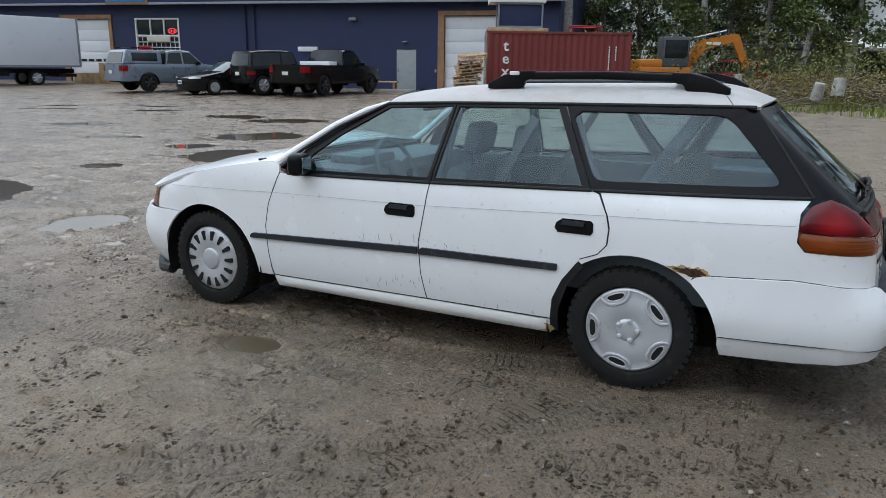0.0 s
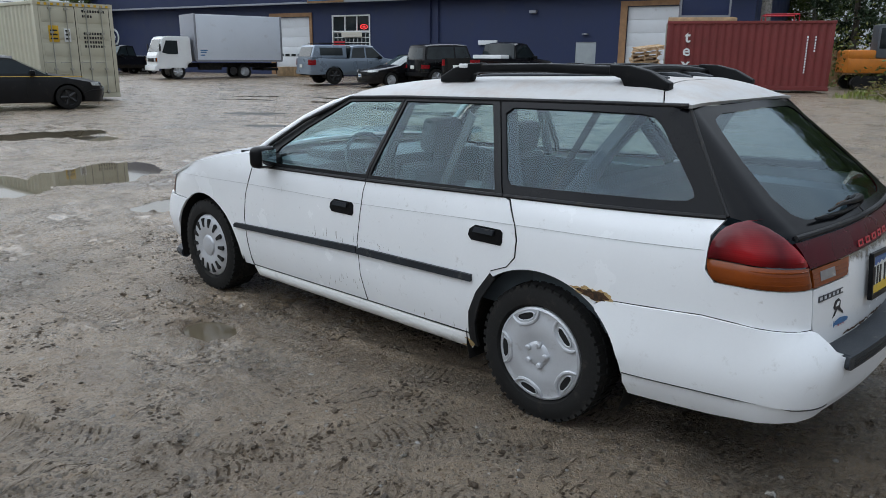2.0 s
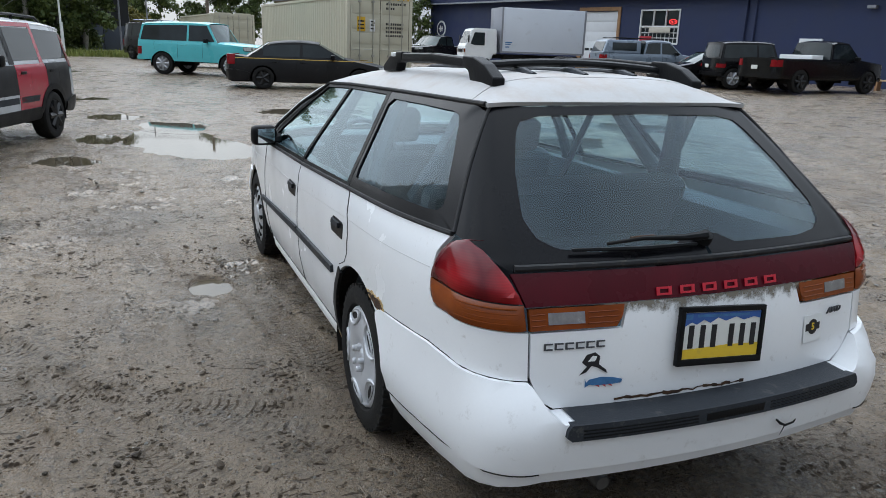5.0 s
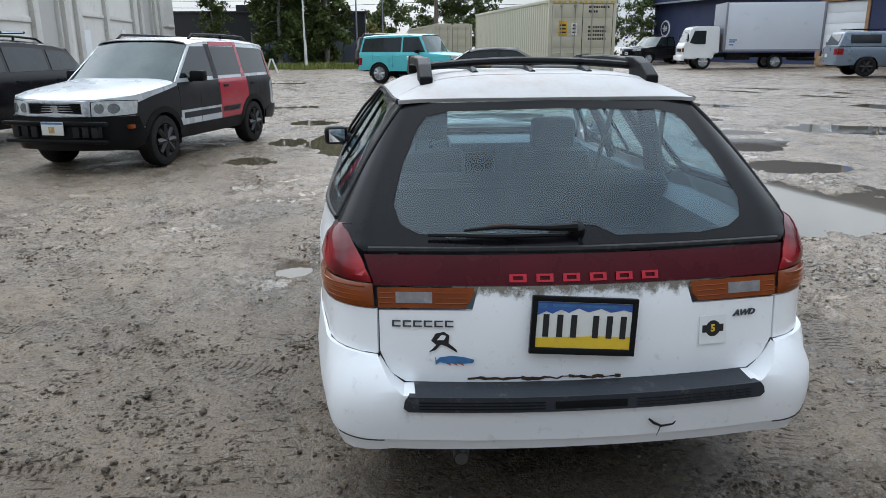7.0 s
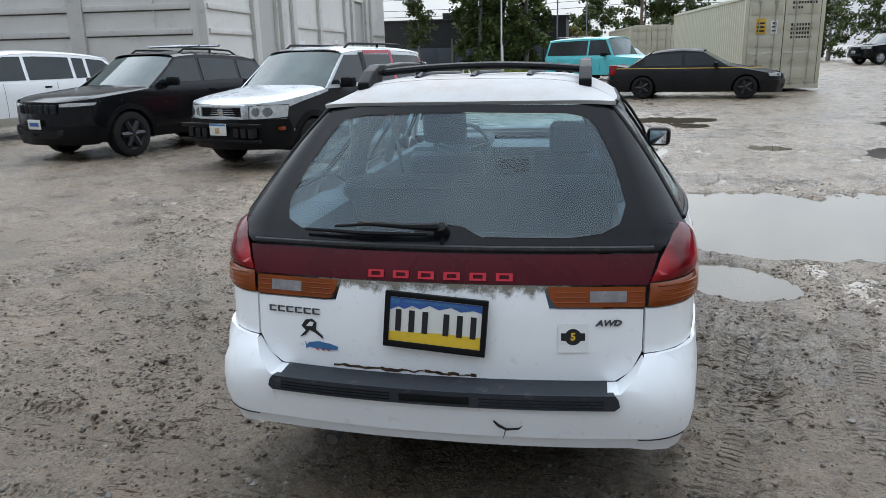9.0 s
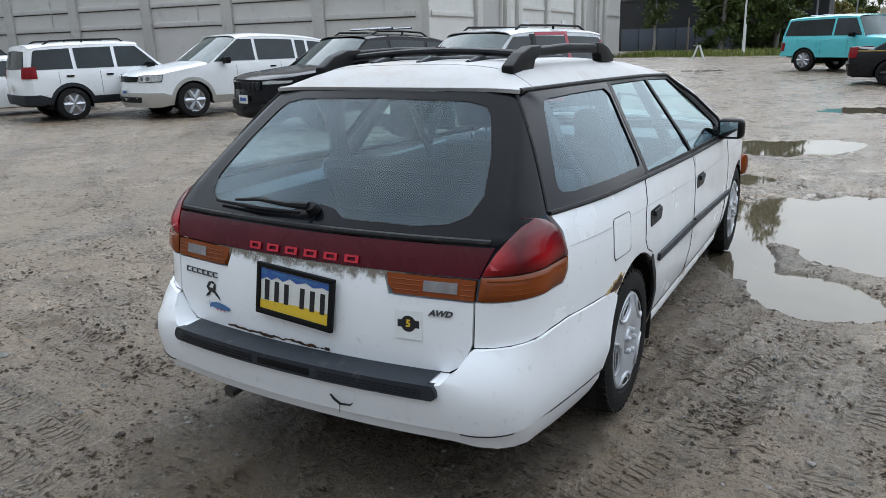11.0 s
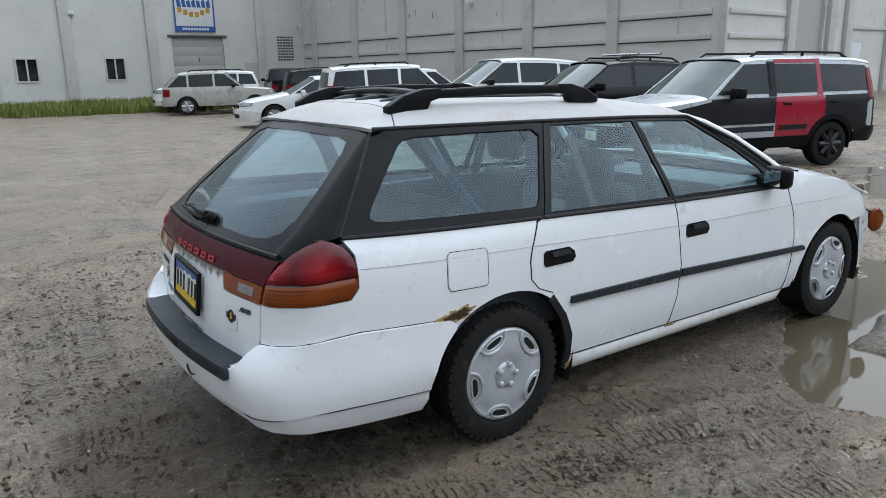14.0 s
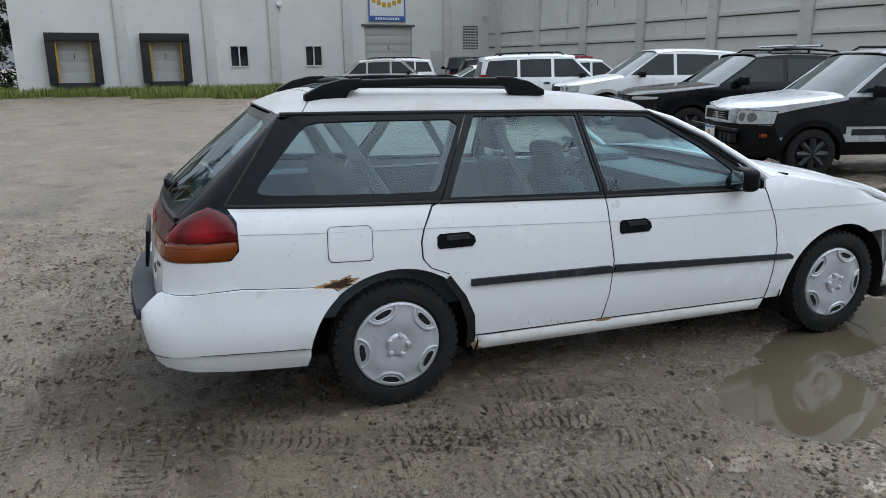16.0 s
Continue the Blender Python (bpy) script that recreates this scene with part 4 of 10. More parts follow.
for s in (1, -1):
    tube(strip, [(HS.at(*ht(y, 0.922))[0] + 0.004, s * y, 0.922) for y in np.linspace(0.0, 0.655, 20)], 0.011, 8)
part("glass_moulding", strip, M["trim_rubber"], wagon)


def roof_edge(x):
    return float(np.interp(x, [-1.60, -1.46, -1.07, -0.44, 0.1, 0.43], [1.22, 1.295, 1.312, 1.326, 1.336, 1.340]))


def roof_at(x, y):
    d = roof_edge(x)
    w = HS.half(x, d) + 0.004
    c = float(np.interp(x, [-1.60, -1.46, -1.2, -0.8, 0, 0.22, 0.36, 0.45], [0.03, 0.055, 0.08, 0.095, 0.098, 0.088, 0.055, 0.006]))
    return (x, y * w / 0.58, d + c * (1 - min(1, abs(y) / 0.58) ** 5))


part("roof", doubled(panel([(-1.55, 0), (-1.50, 0.35), (-1.46, 0.58), (0.33, 0.58), (0.27, 0.45), (0.245, 0.2), (0.24, 0)], roof_at, inside=(0, 0, 0.8))), M["roof_white"], wagon, "dull white roof with grime")
part("tailgate_top", doubled(panel([(0.246, 0), (0.251, 0.2), (0.276, 0.45), (0.336, 0.58), (0.445, 0.58), (0.452, 0.3), (0.455, 0)], roof_at, inside=(0, 0, 0.8))), M["roof_white"], wagon)
for s in (1, -1):
    drip = bmesh.new()
    tube(drip, [(x, s * (HS.half(x, roof_edge(x)) + 0.003), roof_edge(x) - 0.004) for x in np.linspace(-1.46, 0.43, 20)], 0.009, 8)
    tube(drip, [(-2.03, s * 0.842, 0.925), (-1.93, s * 0.80, 1.015), (-1.73, s * 0.705, 1.155), (-1.46, s * 0.591, 1.291)], 0.009, 8)
    part("drip_moulding", drip, M["trim_rubber"], wagon)
    pil = bmesh.new()
    tube(pil, [(-2.10, s * 0.80, 0.935), (-1.95, s * 0.762, 1.035), (-1.76, s * 0.672, 1.165), (-1.60, s * 0.598, 1.250), (-1.475, s * 0.556, 1.297)], [0.026, 0.022, 0.020, 0.018, 0.010], 10)
    part("pillar", pil, WP, wagon)

# flank windows
frames = [([(-1.99, 0.892), (-1.90, 1.035), (-1.725, 1.16), (-1.46, 1.291), (-1.046, 1.309), (-1.066, 0.915)], [(-1.895, 0.918), (-1.845, 1.003), (-1.70, 1.118), (-1.445, 1.272), (-1.062, 1.291), (-1.082, 0.938)]),
          ([(-1.060, 0.916), (-1.040, 1.309), (-0.75, 1.317), (-0.45, 1.323), (-0.222, 0.945), (-0.6, 0.932)], [(-1.046, 0.938), (-1.026, 1.291), (-0.75, 1.297), (-0.478, 1.302), (-0.268, 0.962), (-0.6, 0.951)]),
          ([(-0.444, 1.324), (-0.40, 1.325), (0.0, 1.333), (0.30, 1.337), (0.37, 1.338), (0.425, 1.339), (0.56, 1.165), (0.66, 1.04), (0.69, 1.0), (0.70, 0.984), (0.62, 0.981), (0.2, 0.966), (-0.16, 0.95), (-0.214, 0.948), (-0.235, 0.98)], [(-0.385, 1.265), (-0.355, 1.292), (0.0, 1.298), (0.26, 1.299), (0.315, 1.291), (0.355, 1.265), (0.465, 1.155), (0.555, 1.06), (0.570, 1.035), (0.555, 1.020), (0.50, 1.014), (0.2, 1.003), (-0.16, 0.99), (-0.205, 0.993), (-0.235, 1.02)])]
for i, (fo, fi) in enumerate(frames):
    for s in (1, -1):
        host = wagon
        bm = ring(fo, fi, HS.at, cut=8, inside=(0, 0, 0.6))
        part("window_frame", bm if s > 0 else mirrored(bm), M["gloss_black"] if i == 2 else M["black_plastic"], host)
        bm = panel(fi, HS.at, depth=0, lift=-0.006, step=(0.2, 0.1), inside=(0, 0, 0.6))
        g = part("side_window", bm if s > 0 else mirrored(bm), M["car_glass_rear"] if i == 2 else M["car_glass"], host)
        g.visible_shadow = False
for s in (1, -1):
    for x0, x1 in ((-1.99, -1.068), (-1.06, -0.215), (-0.21, 0.70)):
        strip = bmesh.new()
        tube(strip, [(x, s * (HS.half(x, float(np.interp(x, [-1.99, -1.06, -0.21, 0.70], [0.889, 0.913, 0.946, 0.981]))) + 0.002), float(np.interp(x, [-1.99, -1.06, -0.21, 0.70], [0.889, 0.913, 0.946, 0.981]))) for x in np.linspace(x0, x1, 10)], 0.0085, 6)
        part("belt_moulding", strip, M["trim_rubber"], wagon, "worn black rubber belt moulding")

for s in (1, -1):
    bm = bmesh.new()
    tube(bm, [(q[0] + 0.001, s * (q[1] + 0.001), q[2]) for q in (HS.at(0.43 + 0.274 * k / 12, 1.3385 - 0.3545 * k / 12) for k in range(13))], 0.0065, 7)
    part("corner_moulding", bm, M["trim_rubber"], wagon)
# lamps at the tail
lamp_red = [(0.668, 0.845), (0.6685, 0.872), (0.674, 0.902), (0.687, 0.930), (0.706, 0.952), (0.735, 0.969), (0.77, 0.979), (0.82, 0.982), ht(0.738, 0.978), ht(0.716, 0.958), ht(0.696, 0.928), ht(0.674, 0.893), ht(0.656, 0.855), ht(0.647, 0.832)]
lamp_amber = [(0.668, 0.841), (0.670, 0.815), (0.678, 0.792), (0.692, 0.774), (0.715, 0.763), ht(0.66, 0.757), ht(0.640, 0.760), ht(0.645, 0.828)]
for s in (1, -1):
    lamp = panel(lamp_red, HS.at, step=(0.02, 0.018), lift=0.002, dome=0.012, depth=0.02, inside=(0, 0, 0.6))
    lo = part("tail_light", lamp if s > 0 else mirrored(lamp), M["red_lens"], wagon, "dark red tail light lens")
    bm = panel(lamp_amber, HS.at, step=(0.02, 0.016), lift=0.002, dome=0.010, edge=0.022, depth=0.02, inside=(0, 0, 0.6))
    lo = part("turn_signal", bm if s > 0 else mirrored(bm), M["amber_lens"], wagon, "ribbed amber turn signal lens")
    for z in (0.779, 0.793, 0.807, 0.821):
        bm = bmesh.new()
        pts = [Vector(HS.at(q, z)) for q in np.linspace(0.70, ht(0.66, z)[0], 16)]
        tube(bm, [(p.x + 0.0085, p.y + 0.0075, p.z) for p in pts], 0.0022, 5)
        part("lens_rib", bm if s > 0 else mirrored(bm), M["amber_lens"], lo)
    bm = panel([ht(0.629, 0.757), ht(0.365, 0.757), ht(0.345, 0.785), ht(0.338, 0.818), ht(0.631, 0.818)], HS.at, lift=0.004, depth=0.02, inside=(0, 0, 0.6))
    lo = part("reverse_light", bm if s > 0 else mirrored(bm), M["amber_lens"], wagon, "amber lamp in the tailgate with a clear window")
    bm = panel([ht(0.575, 0.772), ht(0.465, 0.772), ht(0.465, 0.805), ht(0.575, 0.805)], HS.at, lift=0.006, depth=0.003, inside=(0, 0, 0.6))
    part("clear_lens", bm if s > 0 else mirrored(bm), M["clear_lens"], lo)
    for z in (0.772, 0.788, 0.803):
        for a, b in ((0.36, 0.455), (0.585, 0.625)):
            bm = bmesh.new()
            tube(bm, [(HS.at(*ht(y, z))[0] + 0.0045, y, z) for y in (a, b)], 0.0018, 5)
            part("lens_rib", bm if s > 0 else mirrored(bm), M["amber_lens"], lo)


def on_gate(y, z, lift=0.002, tilt=0.0):
    """A frame on the tailgate, facing backwards: its x to the viewer's right (+y), its y up."""
    s = HS.at(*ht(abs(y), z))
    x1, x0 = HS.at(*ht(abs(y), z + 0.02))[0], HS.at(*ht(abs(y), z - 0.02))[0]
    up = Vector((x1 - x0, 0, 0.04)).normalized()
    dy = -0.1 * y / 0.3025
    right = Vector((dy, 1, 0)).normalized()
    up = (up - right * up.dot(right)).normalized()
    n = right.cross(up)
    if n.x < 0:
        n = -n
    m = Matrix((right, up, n)).transposed().to_4x4()
    m.translation = Vector((s[0], y, z)) + n * lift
    return m @ pose(0, 0, 0, 0, 0, tilt)


# brand word on the red panel: plain raised bars
for i, y in enumerate(np.linspace(-0.205, 0.205, 6)):
    m = on_gate(y, 0.845, 0.004)
    bar_parts = bmesh.new()
    for a, b, c, d in ((-0.026, 0.026, 0.006, 0.0125), (-0.026, 0.026, -0.0125, -0.006), (-0.026, -0.015, -0.006, 0.006), (0.015, 0.026, -0.006, 0.006)):
        box(bar_parts, a, b, c, d, 0, 0.002, 0, m)
    part("name_bar", bar_parts, M["letter_red"], wagon, "raised red bar")
bm = bmesh.new()
for i in range(6):
    m = on_gate(-0.575 + 0.032 * i, 0.709, 0.002)
    box(bm, -0.013, 0.013, -0.010, -0.006, 0, 0.003, 0, m)
    box(bm, -0.013, 0.013, 0.006, 0.010, 0, 0.003, 0, m)
    box(bm, -0.013, -0.007, -0.006, 0.006, 0, 0.003, 0, m)
part("model_badge", bm, M["badge_dark"], wagon, "small dark model badge of raised bars")
lettering("drive_badge", "AWD", 0.026, M["badge_dark"], wagon, on_gate(0.523, 0.707, 0.003), 0.002, 0.0008, 1.2, 0.3)

# number plate: frame, fields and plain bars
pm = on_gate(-0.008, 0.700, 0.016, -4.0)
plate = part("number_plate", boxes((-0.150, 0.150, -0.074, 0.074, 0, 0.003, 0.002)), M["plate_white"], wagon, "worn number plate in a black frame")
plate.data.transform(pm)


def on_plate(name, bm, material):
    bmesh.ops.transform(bm, matrix=pm, verts=bm.verts[:])
    part(name, bm, material, plate)


fr = bmesh.new()
for a in ((-0.164, 0.164, 0.074, 0.090), (-0.164, 0.164, -0.090, -0.070), (-0.164, -0.147, -0.072, 0.076), (0.147, 0.164, -0.072, 0.076)):
    box(fr, *a, -0.008, 0.009, 0.003)
on_plate("plate_frame", fr, M["black_plastic"])
bl = bmesh.new()
prism(bl, [(-0.147, 0.072), (-0.147, 0.030), (-0.12, 0.043), (-0.10, 0.036), (-0.075, 0.050), (-0.05, 0.040), (-0.02, 0.055), (0.01, 0.044), (0.05, 0.056), (0.08, 0.045), (0.12, 0.054), (0.147, 0.048), (0.147, 0.072)], "z", 0.003, 0.0042)
on_plate("plate_sky", bl, M["plate_blue"])
ye = bmesh.new()
prism(ye, [(-0.147, -0.040), (-0.06, -0.036), (0.03, -0.030), (0.147, -0.030), (0.147, -0.069), (-0.147, -0.069)], "z", 0.003, 0.0042)
on_plate("plate_field", ye, M["plate_yellow"])
for x in (-0.118, -0.075, -0.032, 0.036, 0.079, 0.122):
    on_plate("plate_bar", boxes((x - 0.009, x + 0.009, -0.036, 0.034, 0.003, 0.0055)), M["ink"])
bl = boxes((-0.10, 0.10, 0.058, 0.066, 0.0042, 0.0050), (-0.143, -0.118, 0.052, 0.068, 0.0042, 0.0052))
on_plate("plate_sticker", bl, M["sticker_blue"])

# stickers
st = bmesh.new()
prism(st, [(-0.036, 0.004), (-0.022, 0.026), (0.004, 0.032), (0.020, 0.020), (0.017, -0.004), (0.040, -0.022), (0.046, -0.034), (0.012, -0.014), (-0.006, -0.008), (-0.022, -0.026), (-0.044, -0.034), (-0.020, -0.010)], "z", 0, 0.0012, on_gate(-0.435, 0.652, 0.0015))
sticker = part("map_sticker", st, M["ink"], wagon, "dark torn map-shaped sticker")
st = bmesh.new()
prism(st, [(-0.018, 0.006), (-0.004, 0.022), (0.010, 0.020), (0.004, 0.006)], "z", 0.0012, 0.0022, on_gate(-0.435, 0.652, 0.0015))
part("sticker_light", st, M["sticker_white"], sticker)
st = bmesh.new()
prism(st, [(-0.055, 0.0), (-0.046, 0.010), (-0.01, 0.016), (0.03, 0.012), (0.060, 0.004), (0.058, -0.007), (0.02, -0.010), (-0.03, -0.009), (-0.046, -0.006), (-0.058, -0.014), (-0.060, 0.014)], "z", 0, 0.0012, on_gate(-0.40, 0.592, 0.0015))
sticker = part("fish_sticker", st, M["sticker_blue"], wagon, "blue fish-shaped sticker")
st = bmesh.new()
for x in (-0.02, 0.0, 0.02):
    prism(st, [(x - 0.006, -0.009), (x + 0.006, -0.009), (x + 0.010, -0.017), (x + 0.004, -0.014)], "z", 0, 0.0012, on_gate(-0.40, 0.592, 0.0016))
part("fin", st, M["sticker_red"], sticker)
st = bmesh.new()
box(st, -0.047, 0.047, -0.048, 0.044, 0, 0.0008, 0, on_gate(0.418, 0.662, 0.0014))
sticker = part("number_sticker", st, M["sticker_white"], wagon, "clear square sticker with a winged number badge")
st = bmesh.new()
bmesh.ops.create_circle(st, cap_ends=True, radius=0.026, segments=24, matrix=on_gate(0.418, 0.664, 0.0030))
box(st, -0.037, 0.037, -0.012, 0.012, 0.0008, 0.0014, 0, on_gate(0.418, 0.664, 0.0014))
part("badge_disc", st, M["ink"], sticker)
lettering("badge_number", "5", 0.032, M["plate_yellow"], sticker, on_gate(0.418, 0.664, 0.0034), 0.0004, 0.0012)

# grime washed down under the reflector panel
def grime_material(name, col, z_low, z_high, scale):
    m, nt, nn, ll, b = nodes_of(name)
    b.inputs["Base Color"].default_value = (*col, 1)
    b.inputs["Roughness"].default_value = 0.85
    co = nn.new("ShaderNodeTexCoord").outputs["Object"]
    sep = nn.new("ShaderNodeSeparateXYZ")
    ll.new(co, sep.inputs[0])
    thick = maths(nt, "ADD", noise_node(nt, co, scale, 7, 0.7), remap(nt, sep.outputs["Z"], z_low, z_high, -0.22, 0.16))
    tr, mx = nn.new("ShaderNodeBsdfTransparent"), nn.new("ShaderNodeMixShader")
    ll.new(remap(nt, thick, 0.44, 0.64, 0.0, 0.8), mx.inputs["Fac"])
    ll.new(tr.outputs["BSDF"], mx.inputs[1])
    ll.new(b.outputs[0], mx.inputs[2])
    ll.new(mx.outputs["Shader"], nn["Material Output"].inputs["Surface"])
    return m


M["gate_grime"] = grime_material("gate_grime", (0.17, 0.145, 0.11), 0.765, 0.822, 26)
across("grime_stain", [(0, 0.765), (0.30, 0.772), (0.395, 0.795), (0.405, 0.8215), (0, 0.8215)], M["gate_grime"], "brown grime washed down the paint", place=on_tail, lift=0.0022, depth=0)

# rust line and cracks
random.seed(11)
bm = bmesh.new()
pts = [(-0.36 + 0.48 * i / 26, 0.530 + random.uniform(-0.003, 0.005)) for i in range(27)]
for (a, z0), (b, z1) in zip(pts, pts[1:]):
    h = random.uniform(0.002, 0.008)
    m0, m1 = on_gate(a, z0, 0.003), on_gate(b, z1, 0.003)
    v = [bm.verts.new(m0 @ Vector((0, h, 0))), bm.verts.new(m0 @ Vector((0, -h * 0.6, 0))), bm.verts.new(m1 @ Vector((0, -h * 0.5, 0))), bm.verts.new(m1 @ Vector((0, h, 0)))]
    bm.faces.new(v)
part("rust_line", bm, M["rust"], wagon, "flaking rust along the tailgate edge")["kind"] = "stuff"
bm = bmesh.new()
tube(bm, [(1.128, 0.185, 0.425), (1.130, 0.20, 0.412), (1.130, 0.225, 0.400), (1.127, 0.262, 0.403), (1.125, 0.272, 0.412)], [0.003, 0.005, 0.004, 0.003, 0.001], 5)
tube(bm, [(1.130, 0.222, 0.401), (1.127, 0.22, 0.385), (1.124, 0.214, 0.365)], [0.002, 0.0015, 0.001], 5)
part("crack", bm, M["hole_dark"], wagon)

# wiper
wp = bmesh.new()
wpt = lambda y, z, l: tuple(on_gate(y, z, l).translation)
tube(wp, [wpt(-0.012, 0.962, 0.03), wpt(-0.10, 0.958, 0.036), wpt(-0.24, 0.963, 0.034), wpt(-0.36, 0.957, 0.028)], [0.016, 0.010, 0.007, 0.005], 8)
tube(wp, [wpt(-0.05, 0.948, 0.018), wpt(-0.25, 0.946, 0.02), wpt(-0.47, 0.951, 0.018)], [0.006, 0.008, 0.005], 6)
wiper = part("rear_wiper", wp, M["black_plastic"], wagon, "black rear wiper with a worn rusty arm")
cap = bmesh.new()
lathe(cap, [(0.0, 0.03), (0.018, 0.028), (0.024, 0.015), (0.026, 0)], 16, on_gate(-0.006, 0.962, 0.006) @ pose(0, 0, 0, 90, 0, 0))
part("wiper_pivot", cap, M["black_plastic"], wiper)
rs = bmesh.new()
tube(rs, [wpt(-0.20, 0.9665, 0.036), wpt(-0.28, 0.965, 0.035)], 0.0045, 6)
part("rust_patch", rs, M["rust"], wiper)

# door furniture, side mouldings
for s in (1, -1):
    for host, x0, z0 in ((front_door, -1.24, 0.757), (rear_door, -0.285, 0.772)):
        host = host[0] if s > 0 else host[1]
        rec = panel([(x0 - 0.092, z0 - 0.014), (x0 - 0.075, z0 - 0.034), (x0 + 0.085, z0 - 0.034), (x0 + 0.095, z0 - 0.02), (x0 + 0.095, z0 + 0.022), (x0 + 0.082, z0 + 0.034), (x0 - 0.055, z0 + 0.034), (x0 - 0.085, z0 + 0.012)], HS.at, lift=0.003, depth=0.01, inside=(0, 0, 0.6), step=(0.03, 0.03))
        h = part("door_handle", rec if s > 0 else mirrored(rec), M["black_plastic"], host, "black recessed door handle")
        bm = panel([(x0 - 0.06, z0 + 0.004), (x0 + 0.05, z0 + 0.004), (x0 + 0.055, z0 + 0.026), (x0 - 0.05, z0 + 0.026)], HS.at, lift=0.014, depth=0.012, inside=(0, 0, 0.6), step=(0.03, 0.03))
        part("pull", bm if s > 0 else mirrored(bm), M["grey_plastic"], h)
    for host, x0, x1, z0, z1 in ((front_door, -2.275, -1.128, 0.496, 0.549), (rear_door, -1.119, -0.355, 0.549, 0.566)):
        tip0, tip1 = (0.012 if x0 < -2 else 0.019), (0.019 if x1 < -1 else 0.014)
        bm = panel([(x0, z0 - tip0), (x1, z1 - 0.018), (x1, z1 + tip1), (x0 + 0.02, z0 + 0.018), (x0, z0 + tip0 * 0.4)], HS.at, lift=0.014, depth=0.014, inside=(0, 0, 0.6), step=(0.06, 0.012))
        part("side_moulding", bm if s > 0 else mirrored(bm), M["grey_plastic"], host[0] if s > 0 else host[1], "dark grey rubbing strip")
fuel = panel([(0.112, 0.735), (0.122, 0.722), (0.285, 0.728), (0.300, 0.745), (0.298, 0.862), (0.285, 0.874), (0.125, 0.868), (0.112, 0.855)], HS.at, lift=0.0022, depth=0.006, inside=(0, 0, 0.6))
part("fuel_flap", fuel, WP, wagon, "white fuel filler flap")
bm = bmesh.new()
loop_ = [(0.108, 0.732), (0.120, 0.718), (0.288, 0.724), (0.304, 0.743), (0.302, 0.865), (0.287, 0.878), (0.123, 0.872), (0.108, 0.857), (0.108, 0.732)]
tube(bm, [Vector(HS.at(a, b)) + Vector((0, 0.0012, 0)) for a, b in loop_], 0.0013, 4)
part("flap_gap", bm, M["hole_dark"], wagon)
# the flank crease's shading, drawn as a thin grey line on the paint
for s in (1, -1):
    bm = bmesh.new()
    tube(bm, [(lambda p: (p[0], s * (p[1] + 0.0008), p[2]))(HS.at(x, float(np.interp(x, [-3.0, -2.1, -1.12, -0.13, 0.66], [0.74, 0.772, 0.79, 0.838, 0.868])))) for x in np.linspace(-2.98, 0.655, 40)], 0.0010, 5)
    part("crease_shade_line", bm, M["crease_shade"], wagon)

# dark gaps round the doors
GAPS = [[(-1.066, 0.911), (-1.092, 0.75), (-1.124, 0.59), (-1.112, 0.42), (-1.0865, 0.28)], [(-2.047, 0.89), (-2.13, 0.70), (-2.16, 0.565), (-2.153, 0.39), (-2.145, 0.26)],
        [(-0.212, 0.945), (-0.176, 0.934), (-0.131, 0.84), (-0.116, 0.775), (-0.122, 0.70), (-0.163, 0.652), (-0.248, 0.617)], [(-2.14, 0.259), (-1.6, 0.268), (-1.087, 0.277), (-0.385, 0.286)]]
for s in (1, -1):
    for line in GAPS:
        bm = bmesh.new()
        fine_ = [(a[0] + (b[0] - a[0]) * i / 6, a[1] + (b[1] - a[1]) * i / 6) for a, b in zip(line, line[1:]) for i in range(6)] + [line[-1]]
        tube(bm, [(lambda p: (p[0], s * p[1], p[2]))(HS.at(a, b)) for a, b in fine_], 0.0024, 5)
        part("door_gap", bm, M["hole_dark"], wagon)

# mirrors
for s in (1, -1):
    at_ = pose(-1.850, s * 0.900, 0.957, 0, 0, s * -10)
    bm = bmesh.new()
    box(bm, -0.056, 0.036, -0.075, 0.075, -0.060, 0.060, 0.042, at_, seg=5)
    tube(bm, [(-1.865, s * 0.80, 0.925), (-1.865, s * 0.86, 0.927)], [0.048, 0.034], 10)
    mir = part("door_mirror", bm, M["black_plastic"], wagon, "black door mirror")
    bm = bmesh.new()
    box(bm, 0.0365, 0.039, -0.052, 0.052, -0.042, 0.042, 0.001, at_)
    part("mirror_glass", bm, M["mirror_face"], mir)

# roof rack and roof strips
RAIL_Y = 0.432
